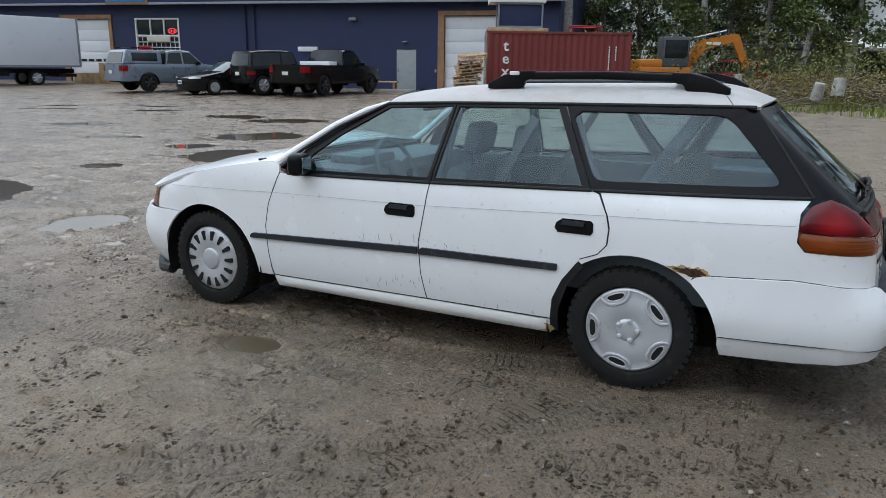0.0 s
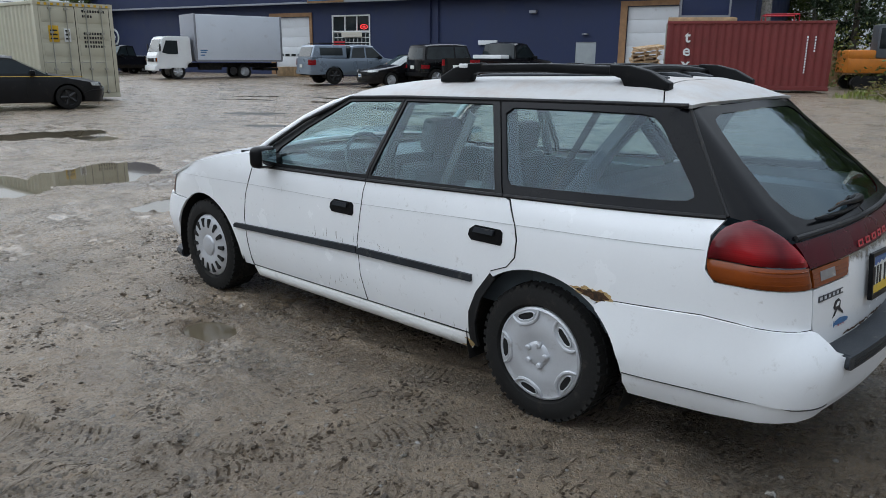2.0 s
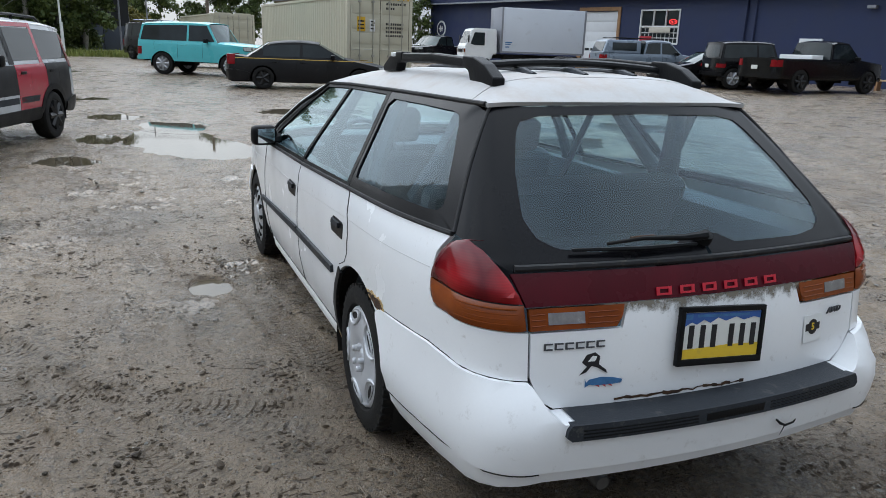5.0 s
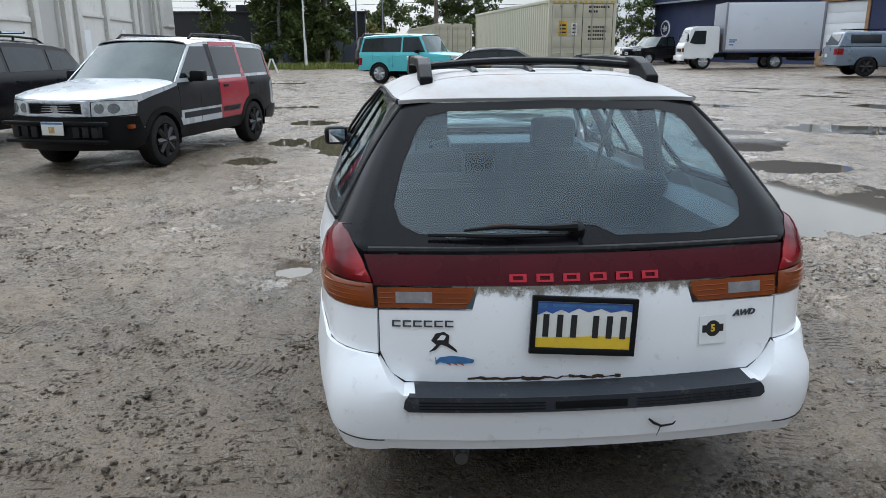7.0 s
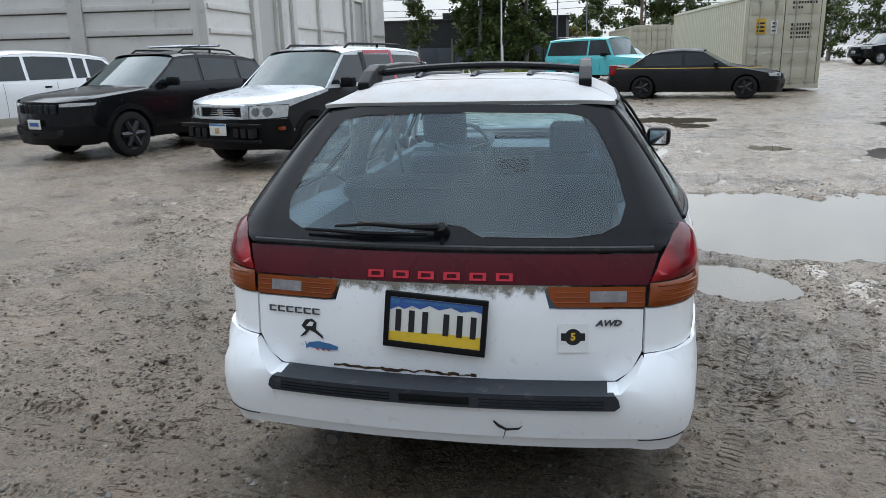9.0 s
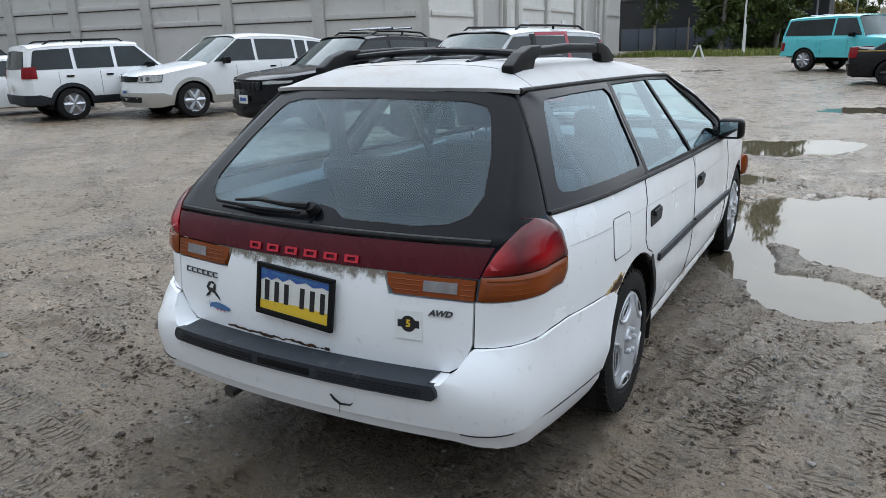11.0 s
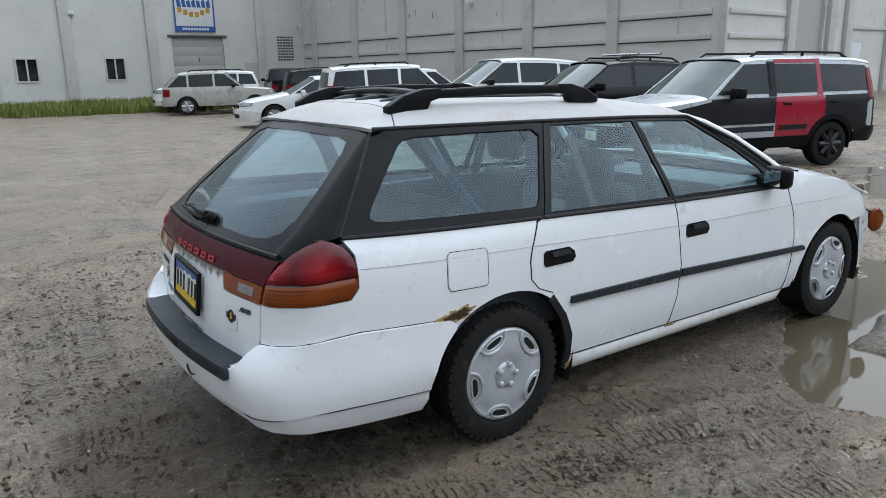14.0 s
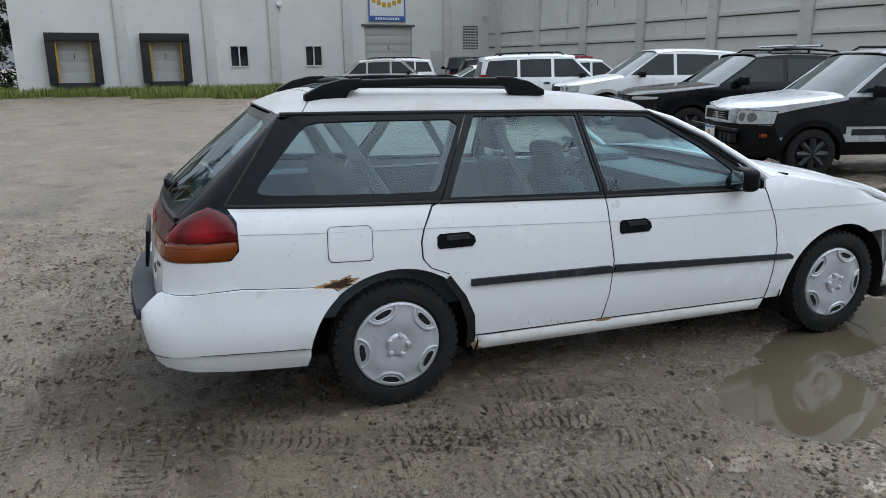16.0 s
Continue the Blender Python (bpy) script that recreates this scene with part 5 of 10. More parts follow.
for s in (1, -1):
    bm = bmesh.new()
    prism(bm, [(-0.80, 1.422), (-0.70, 1.434), (-0.3, 1.442), (0.05, 1.437), (0.12, 1.428), (0.135, 1.456), (0.05, 1.476), (-0.3, 1.484), (-0.70, 1.475), (-0.80, 1.458)], "y", s * RAIL_Y - 0.022, s * RAIL_Y + 0.022)
    bmesh.ops.bevel(bm, geom=bm.edges[:], offset=0.012, segments=3, affect="EDGES", profile=0.6)
    rail = part("roof_rail", bm, M["black_plastic"], wagon, "black roof rail")
    for f in ([(-0.925, 1.384), (-0.735, 1.392), (-0.715, 1.428), (-0.66, 1.442), (-0.66, 1.481), (-0.74, 1.479), (-0.84, 1.455), (-0.925, 1.412)], [(0.300, 1.384), (0.105, 1.392), (0.085, 1.427), (0.03, 1.442), (0.03, 1.482), (0.12, 1.480), (0.215, 1.458), (0.300, 1.414)]):
        bm = bmesh.new()
        prism(bm, f, "y", -0.024, 0.024)
        bmesh.ops.bevel(bm, geom=bm.edges[:], offset=0.008, segments=3, affect="EDGES", profile=0.6)
        bmesh.ops.transform(bm, matrix=Matrix.Translation((0, s * RAIL_Y, 0)), verts=bm.verts[:])
        part("rail_foot", bm, M["black_plastic"], rail)
bm = bmesh.new()
box(bm, -0.80, -0.745, -RAIL_Y - 0.030, -RAIL_Y + 0.02, 1.456, 1.4755, 0.006)
part("scuff", bm, M["sticker_white"], rail)
bm = bmesh.new()
tube(bm, [(0.06 - 0.02 * (1 - (y / 0.43) ** 2), y, 1.444 + 0.022 * (1 - (y / 0.43) ** 2)) for y in np.linspace(-0.43, 0.43, 17)], 0.016, 10)
bmesh.ops.scale(bm, vec=(1.6, 1, 1), space=Matrix.Translation((-0.05, 0, 0)), verts=bm.verts[:])
part("cross_bar", bm, M["black_plastic"], wagon, "black rack cross bar")
for y in (-0.235, -0.01, 0.215):
    bm = bmesh.new()
    tube(bm, [(x, y, roof_at(x, y)[2] + (0.005 if -0.86 < x < 0.14 else -0.006)) for x in np.linspace(-0.9, 0.19, 16)], [0.009] * 14 + [0.014, 0.014], 8)
    part("roof_strip", bm, M["grey_plastic"], wagon)

# bonnet, cowl, windscreen, nose
def hood_edge(x):
    return float(np.interp(x, [-3.36, -3.10, -2.78, -2.46, -2.17, -2.05], [0.70, 0.722, 0.832, 0.897, 0.947, 0.952]))


def hood_at(x, y):
    w = 0.74 if x > -2.7 else 0.74 - 0.12 * (-2.7 - x)
    return (x - 0.16 * (1 - (y / 0.74) ** 2) * min(1, max(0, (-2.6 - x) / 0.5)), y * (HS.half(x, hood_edge(x)) - 0.006) / 0.74, hood_edge(x) + 0.055 * (1 - min(1, abs(y) / 0.74) ** 3.2))


part("bonnet", doubled(panel([(-2.10, 0), (-2.07, 0.74), (-3.13, 0.74), (-3.16, 0.4), (-3.17, 0)], hood_at, inside=(-2.5, 0, 0.5))), WP, wagon, "white bonnet")
cowl = bmesh.new()
prism(cowl, [(-2.24, 0.80), (-2.16, 0.74), (-2.02, 0.78), (-1.99, 0.60), (-1.99, -0.60), (-2.02, -0.78), (-2.16, -0.74), (-2.24, -0.80)], "z", 0.90, 0.952)
part("cowl", cowl, M["black_plastic"], wagon)


def screen_at(u, v):
    x0, x1 = -2.07 - 0.13 * (1 - u * u), -1.455 - 0.10 * (1 - u * u)
    z0, z1 = 0.925 + 0.04 * (1 - u * u), 1.303 + 0.055 * (1 - u * u)
    return (x0 + (x1 - x0) * v, u * (0.775 + (0.555 - 0.775) * v), z0 + (z1 - z0) * v + 0.02 * math.sin(math.pi * v))


g = part("windscreen", panel([(-1, 0), (1, 0), (1, 1), (-1, 1)], screen_at, step=(0.16, 0.2), depth=0, inside=(-1, 0, 0.5)), M["car_glass"], wagon, "clear windscreen")
g.visible_shadow = False
nose = panel([(-2.872, 0.576), (-3.0, 0.576), HB.nose(0.5, 0.576), HB.nose(0, 0.576), HB.nose(0, 0.19), HB.nose(0.5, 0.18), (-3.08, 0.175), (-3.035, 0.21)] + arc(*F_ARCH, 193, 127), HB.at, inside=(-2.6, 0, 0.4))
part("front_bumper", mirrored(nose), M["bumper_white"], wagon, "white front bumper")
nose_r = panel([HB.nose(0.52, 0.56), HB.nose(0, 0.576), HB.nose(0, 0.19), HB.nose(0.5, 0.19)], HB.at, inside=(-2.6, 0, 0.4))
part("front_bumper", nose_r, M["bumper_white"], wagon, "broken-off end of the white front bumper")
for s in (-1,):
    bm = panel([(-3.11, 0.716), (-3.11, 0.585), HS.nose(0.6, 0.585), HS.nose(0.35, 0.585), HS.nose(0.35, 0.69), HS.nose(0.6, 0.705)], HS.at, lift=0.004, inside=(-2.6, 0, 0.4))
    hl = part("headlight", mirrored(bm), M["clear_lens"], wagon, "cloudy headlight")
    bm = panel([(-3.115, 0.70), (-3.115, 0.59), (-3.19, 0.59), (-3.19, 0.705)], HS.at, lift=0.007, inside=(-2.6, 0, 0.4))
    part("side_marker", mirrored(bm), M["amber_lens"], hl, "amber side marker")
part("grille", boxes((-3.46, -3.38, -0.34, 0.34, 0.60, 0.70, 0.02)), M["black_plastic"], wagon)
lip = bmesh.new()
tube(lip, [(-3.02, -0.80, 0.17), (-3.12, -0.78, 0.165), (-3.30, -0.62, 0.165), (-3.46, -0.3, 0.165), (-3.48, 0.0, 0.165), (-3.46, 0.3, 0.165)], 0.035, 8)
part("chin_spoiler", lip, M["grey_plastic"], wagon)
# broken right front corner: torn bracket, foil and a hanging lamp
bm = bmesh.new()
prism(bm, [(-3.02, 0.60), (-3.10, 0.63), (-3.17, 0.60), (-3.19, 0.50), (-3.16, 0.38), (-3.12, 0.27), (-3.08, 0.21), (-3.045, 0.25), (-3.055, 0.42), (-3.03, 0.54)], "y", 0.70, 0.80)
bmesh.ops.bevel(bm, geom=bm.edges[:], offset=0.018, segments=2, affect="EDGES")
part("torn_bumper_end", bm, M["foil"], wagon, "crumpled bare bumper end")
bm = bmesh.new()
box(bm, -3.14, -3.03, 0.62, 0.80, 0.14, 0.22, 0.03)
part("splash_flap", bm, M["black_plastic"], wagon)
bm = bmesh.new()
tube(bm, [(-3.13, 0.72, 0.585), (-3.19, 0.76, 0.60), (-3.25, 0.78, 0.57)], 0.006, 6)
part("loose_cable", bm, M["black_plastic"], wagon)
bm = bmesh.new()
lathe(bm, [(0, -0.05), (0.05, -0.045), (0.068, -0.01), (0.072, 0.0)], 18, pose(-3.27, 0.80, 0.52, 0, 0, -25) @ Matrix.Diagonal((0.8, 1, 1.15, 1)))
hang = part("hanging_lamp", bm, M["black_plastic"], wagon, "turn lamp hanging by its cable")
bm = bmesh.new()
lathe(bm, [(0.070, 0.0), (0.064, 0.014), (0.03, 0.026), (0, 0.028)], 18, pose(-3.27, 0.80, 0.52, 0, 0, -25) @ Matrix.Diagonal((0.8, 1, 1.15, 1)))
part("lamp_lens", bm, M["amber_lens"], hang)

# wheels
def tyre_bm(r=0.300, w=0.19, rim=0.205):
    bm = bmesh.new()
    h = w / 2
    lathe(bm, [(rim, -h * 0.8), (rim + 0.012, -h), (r - 0.045, -h * 1.06), (r - 0.014, -h * 0.93), (r - 0.003, -h * 0.72), (r, -h * 0.3), (r, h * 0.3), (r - 0.003, h * 0.72), (r - 0.014, h * 0.93), (r - 0.045, h * 1.06), (rim + 0.012, h), (rim, h * 0.8)], 56)
    bmesh.ops.recalc_face_normals(bm, faces=bm.faces[:])
    return bm


def tread_bm(r=0.300, w=0.19, n=46):
    bm = bmesh.new()
    for k in range(n):
        a = 2 * math.pi * k / n
        for y0, y1, o in ((-0.47, -0.27, 0), (-0.22, -0.02, 0.5), (0.02, 0.22, 0), (0.27, 0.47, 0.5)):
            m = Matrix.Rotation(-(a + o * 2 * math.pi / n), 4, "Y")
            edge = 0.006 if abs(y0 + y1) > 0.5 else 0
            box(bm, r - 0.012 - edge, r + 0.004 - edge, w * y0, w * y1, -0.0125, 0.0125, 0, m)
    return bm


def cap_five(bm_face, bm_hole, bm_nut):
    lathe(bm_face, [(0.0, 0.024), (0.040, 0.024), (0.050, 0.020), (0.056, 0.012), (0.066, 0.016), (0.10, 0.022), (0.135, 0.021), (0.160, 0.015), (0.186, 0.011), (0.194, 0.014), (0.203, 0.008), (0.207, -0.012)], 60)
    for k in range(5):
        a = radians(90 + 72 * k)
        m = Matrix.Rotation(-a, 4, "Y")
        # slot near the rim inside a scallop with a raised lip
        pts = [(0.157, -0.036), (0.171, -0.046), (0.182, -0.034), (0.185, 0.0), (0.182, 0.034), (0.171, 0.046), (0.157, 0.036), (0.151, 0.018), (0.151, -0.018)]
        bm_hole.append(prism(bmesh.new(), pts, "y", 0.0, 0.0165, m))
        star = [(0.183, -0.070), (0.171, -0.067), (0.154, -0.057), (0.139, -0.036), (0.133, 0.0), (0.139, 0.036), (0.154, 0.057), (0.171, 0.067), (0.183, 0.070)]
        lip_ = bmesh.new()
        tube(lip_, [m @ Vector((p, 0.021 - 0.14 * max(0, p - 0.14), q)) for p, q in star], [0.003, 0.006, 0.0075, 0.008, 0.008, 0.008, 0.0075, 0.006, 0.003], 7)
        bm_nut.append(lip_)
        rim_ = bmesh.new()
        tube(rim_, [m @ Vector((p, 0.0165, q)) for p, q in pts + pts[:1]], 0.0035, 6, cap=False)
        bm_nut.append(rim_)
        a2 = a + radians(36)
        bm_nut.append(bmesh.new())
        lathe(bm_nut[-1], [(0, 0.038), (0.009, 0.037), (0.0125, 0.033), (0.0130, 0.012)], 12, Matrix.Translation((0.047 * math.cos(a2), 0, 0.047 * math.sin(a2))))


def cap_twelve(bm_face, bm_hole, bm_nut):
    lathe(bm_face, [(0.0, 0.022), (0.062, 0.022), (0.070, 0.016), (0.080, 0.020), (0.13, 0.026), (0.165, 0.020), (0.188, 0.010), (0.200, 0.004), (0.206, -0.012)], 60)
    for k in range(14):
        m = Matrix.Rotation(-2 * math.pi * k / 14, 4, "Y")
        bm_hole.append(bmesh.new())
        prism(bm_hole[-1], [(0.125, -0.010), (0.178, -0.014), (0.182, 0.0), (0.178, 0.014), (0.125, 0.010), (0.120, 0)], "y", 0.0, 0.0275, m)
    bm_nut.append(bmesh.new())
    lathe(bm_nut[-1], [(0, 0.031), (0.05, 0.030), (0.062, 0.025), (0.064, 0.02)], 30)


def wheel_of(parent, x, s, style, z=0.298, y=0.745):
    m = Matrix.Translation((x, s * y, z)) @ (Matrix() if s > 0 else pose(0, 0, 0, 0, 0, 180))
    bm = tyre_bm()
    bmesh.ops.transform(bm, matrix=m, verts=bm.verts[:])
    tyre = part("tyre", bm, M["rubber"], parent, "worn muddy tyre")
    bm = tread_bm()
    bmesh.ops.transform(bm, matrix=m, verts=bm.verts[:])
    part("tread", bm, M["rubber"], tyre)
    a, b, c = bmesh.new(), [], []
    style(a, b, c)
    off = m @ Matrix.Translation((0, 0.078, 0)) @ Matrix.Rotation(0.3 * x + 0.4, 4, "Y")
    for bm_, n_, mt, lab in ((a, "hubcap", M["hubcap"], "silver plastic hubcap"), *[(q, "cap_opening", M["hole_dark"], "") for q in b], *[(q, "cap_boss", M["hubcap"], "") for q in c]):
        bmesh.ops.recalc_face_normals(bm_, faces=bm_.faces[:])
        bmesh.ops.transform(bm_, matrix=off, verts=bm_.verts[:])
        if n_ == "hubcap":
            wheel_cap = part(n_, bm_, mt, parent, lab)
        else:
            part(n_, bm_, mt, wheel_cap, lab)


for x, s, st_ in ((0, 1, cap_five), (0, -1, cap_five), (-2.63, 1, cap_five), (-2.63, -1, cap_twelve)):
    wheel_of(wagon, x, s, st_)
    bm = bmesh.new()
    liner = []
    for y in (0.50, 0.83):
        liner.append([bm.verts.new((x + (0.405 if x > -1 else 0.39) * math.cos(radians(a)), s * y, 0.29 + 0.375 * math.sin(radians(a)))) for a in range(-20, 201, 11)])
    for k in range(len(liner[0]) - 1):
        bm.faces.new((liner[0][k], liner[0][k + 1], liner[1][k + 1], liner[1][k]))
    bm.faces.new(liner[0])
    part("wheel_well", bm, M["chassis"], wagon)
part("underbody", boxes((-3.3, 0.30, -0.50, 0.50, 0.21, 0.45, 0.03), (-2.2, -0.45, -0.74, 0.74, 0.20, 0.30, 0.02), (0.42, 0.92, -0.55, 0.55, 0.33, 0.50, 0.03)), M["chassis"], wagon)
bm = bmesh.new()
tube(bm, [(0.55, -0.36, 0.27), (0.85, -0.375, 0.275), (1.035, -0.38, 0.262)], 0.026, 14, cap=False)
tube(bm, [(1.035, -0.38, 0.262), (0.96, -0.378, 0.268)], 0.022, 14)
part("tailpipe", bm, M["pipe"], wagon, "dull grey tailpipe")

# rust over the rear arches
random.seed(5)
for s in (1, -1):
    for name, grow, mt, lf in (("rust_stain", 1.0, M["rust_stain"], 0.0026), ("rust_hole", 0.74, M["rust"], 0.0048)):
        pts = []
        for k in range(44):
            a = 2 * math.pi * k / 44
            r = grow * (0.86 + 0.16 * math.sin(3 * a + s) + 0.10 * math.sin(7 * a) + random.uniform(-0.16, 0.16))
            pts.append((0.262 + 0.092 * r * math.cos(a), 0.622 + (0.034 if math.sin(a) > 0 else 0.020) * r * math.sin(a) - 0.12 * (0.092 * r * math.cos(a))))
        bm = panel(pts, HS.at, lift=lf, depth=0.002, inside=(0, 0, 0.6), step=(0.02, 0.02))
        part(name, bm if s > 0 else mirrored(bm), mt, wagon, "flaking rust over the wheel arch")
    pts = [(-0.42 + random.uniform(-0.01, 0.01) + 0.05 * math.cos(a), 0.235 + 0.025 * math.sin(a)) for a in np.linspace(0, 6.0, 12)]
    bm = panel(pts, HS.at, lift=0.008, depth=0.001, inside=(0, 0, 0.6), step=(0.02, 0.02))
    part("rust_stain", bm if s > 0 else mirrored(bm), M["rust_stain"], wagon)
bm = panel([(-1.06, 0.268), (-1.12, 0.266), (-1.15, 0.274), (-1.10, 0.284), (-1.05, 0.279)], HS.at, lift=0.008, depth=0.001, inside=(0, 0, 0.6), step=(0.02, 0.02))
part("rust_stain", bm, M["rust_stain"], wagon)

# cabin
cabin = part("cabin_floor", boxes((-2.1, 0.88, -0.70, 0.70, 0.42, 0.46, 0.01), (-0.05, 0.86, -0.52, 0.52, 0.46, 0.60, 0.02)), M["interior"], wagon)
for s in (1, -1):
    part("door_card", boxes((-2.08, 0.60, min(s * 0.76, s * 0.70), max(s * 0.76, s * 0.70), 0.44, 0.90, 0.015)), M["interior"], cabin)
    part("cargo_trim", boxes((-0.10, 0.80, min(s * 0.78, s * 0.56), max(s * 0.78, s * 0.56), 0.5, 0.92, 0.05)), M["interior"], cabin)
part("dashboard", boxes((-2.05, -1.62, -0.72, 0.72, 0.55, 0.93, 0.06), (-1.90, -1.66, -0.58, -0.18, 0.9, 0.985, 0.04)), M["interior"], cabin)
part("centre_console", boxes((-1.66, -1.58, -0.13, 0.13, 0.55, 0.86, 0.02), (-1.60, -0.75, -0.11, 0.11, 0.45, 0.62, 0.03)), M["black_plastic"], cabin)
part("roof_lining", doubled(panel([(-1.45, 0), (-1.40, 0.50), (0.25, 0.50), (0.22, 0)], lambda x, y: (x, y, roof_at(x, y)[2] - 0.03), depth=0, inside=(0, 0, 3))), M["headliner"], cabin)


def seat(x, y, w, zb, bh, label):
    st = part("seat", boxes((x - 0.28, x + 0.22, y - w / 2, y + w / 2, 0.52, zb, 0.06)), M["cloth_grey"], cabin, label)
    bm = bmesh.new()
    box(bm, -0.065, 0.065, -w / 2 + 0.01, w / 2 - 0.01, 0, bh, 0.055, pose(x + 0.20, y, zb - 0.12, 0, 14, 0), seg=3)
    part("backrest", bm, M["cloth_grey"], st)
    return st


for y, up in ((-0.36, 0.06), (0.36, 0.0)):
    st = seat(-1.33, y, 0.48, 0.70, 0.39, "grey cloth front seat")
    bm = bmesh.new()
    box(bm, -0.05, 0.05, -0.125, 0.125, -0.02, 0.155, 0.045, pose(-1.015, y, 0.985 + up, 0, 12, 0), seg=3)
    part("headrest", bm, M["cloth_grey"], st)
    for q in (-0.05, 0.05):
        bm = bmesh.new()
        tube(bm, [(-1.03, y + q, 0.93), (-1.015, y + q, 0.99 + up)], 0.006, 6)
        part("headrest_post", bm, M["chrome"], st)
bench = seat(-0.28, 0, 1.22, 0.72, 0.36, "grey cloth rear bench")
bm = bmesh.new()
box(bm, -0.07, 0.07, -0.61, 0.61, 0, 0.26, 0.06, pose(0.01, 0, 0.755, 0, 16, 0), seg=3)
part("bench_top", bm, M["cloth_dark"], bench)
wheel_bm = bmesh.new()
ringpts = [(0.185 * math.cos(a), 0.185 * math.sin(a), 0) for a in np.linspace(0, 2 * math.pi, 33)]
tube(wheel_bm, ringpts, 0.014, 8, cap=False)
for a in (0.3, 2.84, 4.71):
    tube(wheel_bm, [(0, 0, -0.02), (0.18 * math.cos(a), 0.18 * math.sin(a), 0)], 0.014, 6)
box(wheel_bm, -0.06, 0.06, -0.05, 0.05, -0.03, 0.01, 0.02)
bmesh.ops.transform(wheel_bm, matrix=pose(-1.55, -0.36, 0.90, 0, 64, 0) @ pose(0, 0, 0, 0, 0, 90), verts=wheel_bm.verts[:])
part("steering_wheel", wheel_bm, M["interior"], cabin, "grey steering wheel")
for s in (1, -1):
    for a, b, wd in (((-0.60, 0.58, 1.25), (-0.90, 0.55, 0.72), 0.022), ((0.22, 0.52, 1.33), (-0.05, 0.60, 0.93), 0.022)):
        belt = bmesh.new()
        a, b = Vector((a[0], s * a[1], a[2])), Vector((b[0], s * b[1], b[2]))
        d = (b - a).normalized()
        sd = d.cross(Vector((0, s, 0))).normalized() * wd
        o = Vector((0, 0.004 * s, 0))
        v = [belt.verts.new(p) for p in (a - sd + o, a + sd + o, b + sd + o, b - sd + o, a - sd - o, a + sd - o, b + sd - o, b - sd - o)]
        for f in ((0, 1, 2, 3), (7, 6, 5, 4), (0, 4, 5, 1), (3, 2, 6, 7), (1, 5, 6, 2), (0, 3, 7, 4)):
            belt.faces.new([v[i] for i in f])
        part("seat_belt", belt, M["belt_grey"], cabin, "grey seat belt")
    bm = bmesh.new()
    tube(bm, [(0.20, s * 0.44, 1.31), (0.08, s * 0.53, 1.12), (-0.02, s * 0.60, 0.93)], [0.035, 0.04, 0.05], 8)
    part("inner_pillar", bm, M["cloth_dark"], cabin)
    bm = bmesh.new()
    tube(bm, [(-1.042, s * 0.535, 1.29), (-1.055, s * 0.65, 1.10), (-1.07, s * 0.735, 0.91)], [0.022, 0.026, 0.03], 8)
    part("inner_pillar", bm, M["cloth_dark"], cabin)
    bm = bmesh.new()
    tube(bm, [(-0.42, s * 0.525, 1.30), (-0.33, s * 0.63, 1.12), (-0.22, s * 0.725, 0.94)], [0.028, 0.032, 0.035], 8)
    part("inner_pillar", bm, M["cloth_dark"], cabin)
bm = bmesh.new()
box(bm, -0.015, 0.015, -0.12, 0.12, -0.03, 0.03, 0.012, pose(-1.50, 0, 1.255, 0, -10, 0))
part("rear_view_mirror", bm, M["black_plastic"], cabin)

# streaks and scuffs on the doors
random.seed(23)
for s, spots in ((-1, [(-1.27, 0.57, 0.10, 14), (-1.30, 0.33, 0.05, 10), (-0.92, 0.59, 0.03, 16), (-1.55, 0.56, 0.025, 10), (-0.62, 0.30, 0.05, 8), (-1.2, 0.36, 0.05, 8)]), (1, [(-0.95, 0.57, 0.02, 6), (-0.7, 0.30, 0.04, 5)])):
    for x0, z0, h, n in spots:
        bm = bmesh.new()
        for k in range(n):
            x, z, w, l = x0 + random.gauss(0, 0.09), z0 + random.gauss(0, 0.014), random.uniform(0.0006, 0.0020), h * random.uniform(0.1, 0.6)
            lean = random.uniform(-0.01, 0.01)
            a = [HS.at(x - w, z), HS.at(x + w, z), HS.at(x + lean + w * 0.3, z + l), HS.at(x + lean - w * 0.3, z + l)]
            bm.faces.new([bm.verts.new((q[0], s * (q[1] + 0.0016), q[2])) for q in a])
        part("grime_streak", bm, M["streak"], wagon, "thin dark streaks of grime")["kind"] = "stuff"
bm = bmesh.new()
for x, z, r in ((-1.13, 0.893, 0.016), (-1.105, 0.887, 0.012)):
    pts = [HS.at(x + r * math.cos(a), z - 0.02 + 1.3 * r * math.sin(a)) for a in np.linspace(0, 5.6, 9)]
    bm.faces.new([bm.verts.new((q[0], q[1] + 0.0018, q[2])) for q in pts])
part("paint_chip", bm, M["cloud_paint"], wagon)


# ---- buildings ----
M["blue_wall"] = surf("blue_wall", (0.016, 0.026, 0.075), 0.6, var=0.12, scale=0.8, grain=25, bump=0.2, dirt=(0.05, 0.05, 0.06), dirt_amount=0.15, dirt_scale=2)
M["door_white"] = surf("door_white", (0.66, 0.68, 0.70), 0.45, var=0.05, scale=0.8, dirt=(0.4, 0.39, 0.36), dirt_amount=0.15, dirt_scale=3)
M["raw_wood"] = surf("raw_wood", (0.30, 0.17, 0.085), 0.7, var=0.25, scale=3, grain=40, bump=0.3)
M["pale_wood"] = surf("pale_wood", (0.48, 0.33, 0.19), 0.7, var=0.3, scale=4, grain=40, bump=0.3)
M["grey_door"] = surf("grey_door", (0.30, 0.33, 0.34), 0.5, var=0.08)
M["grey_trim"] = surf("grey_trim", (0.24, 0.25, 0.28), 0.5, 0.2, var=0.1)
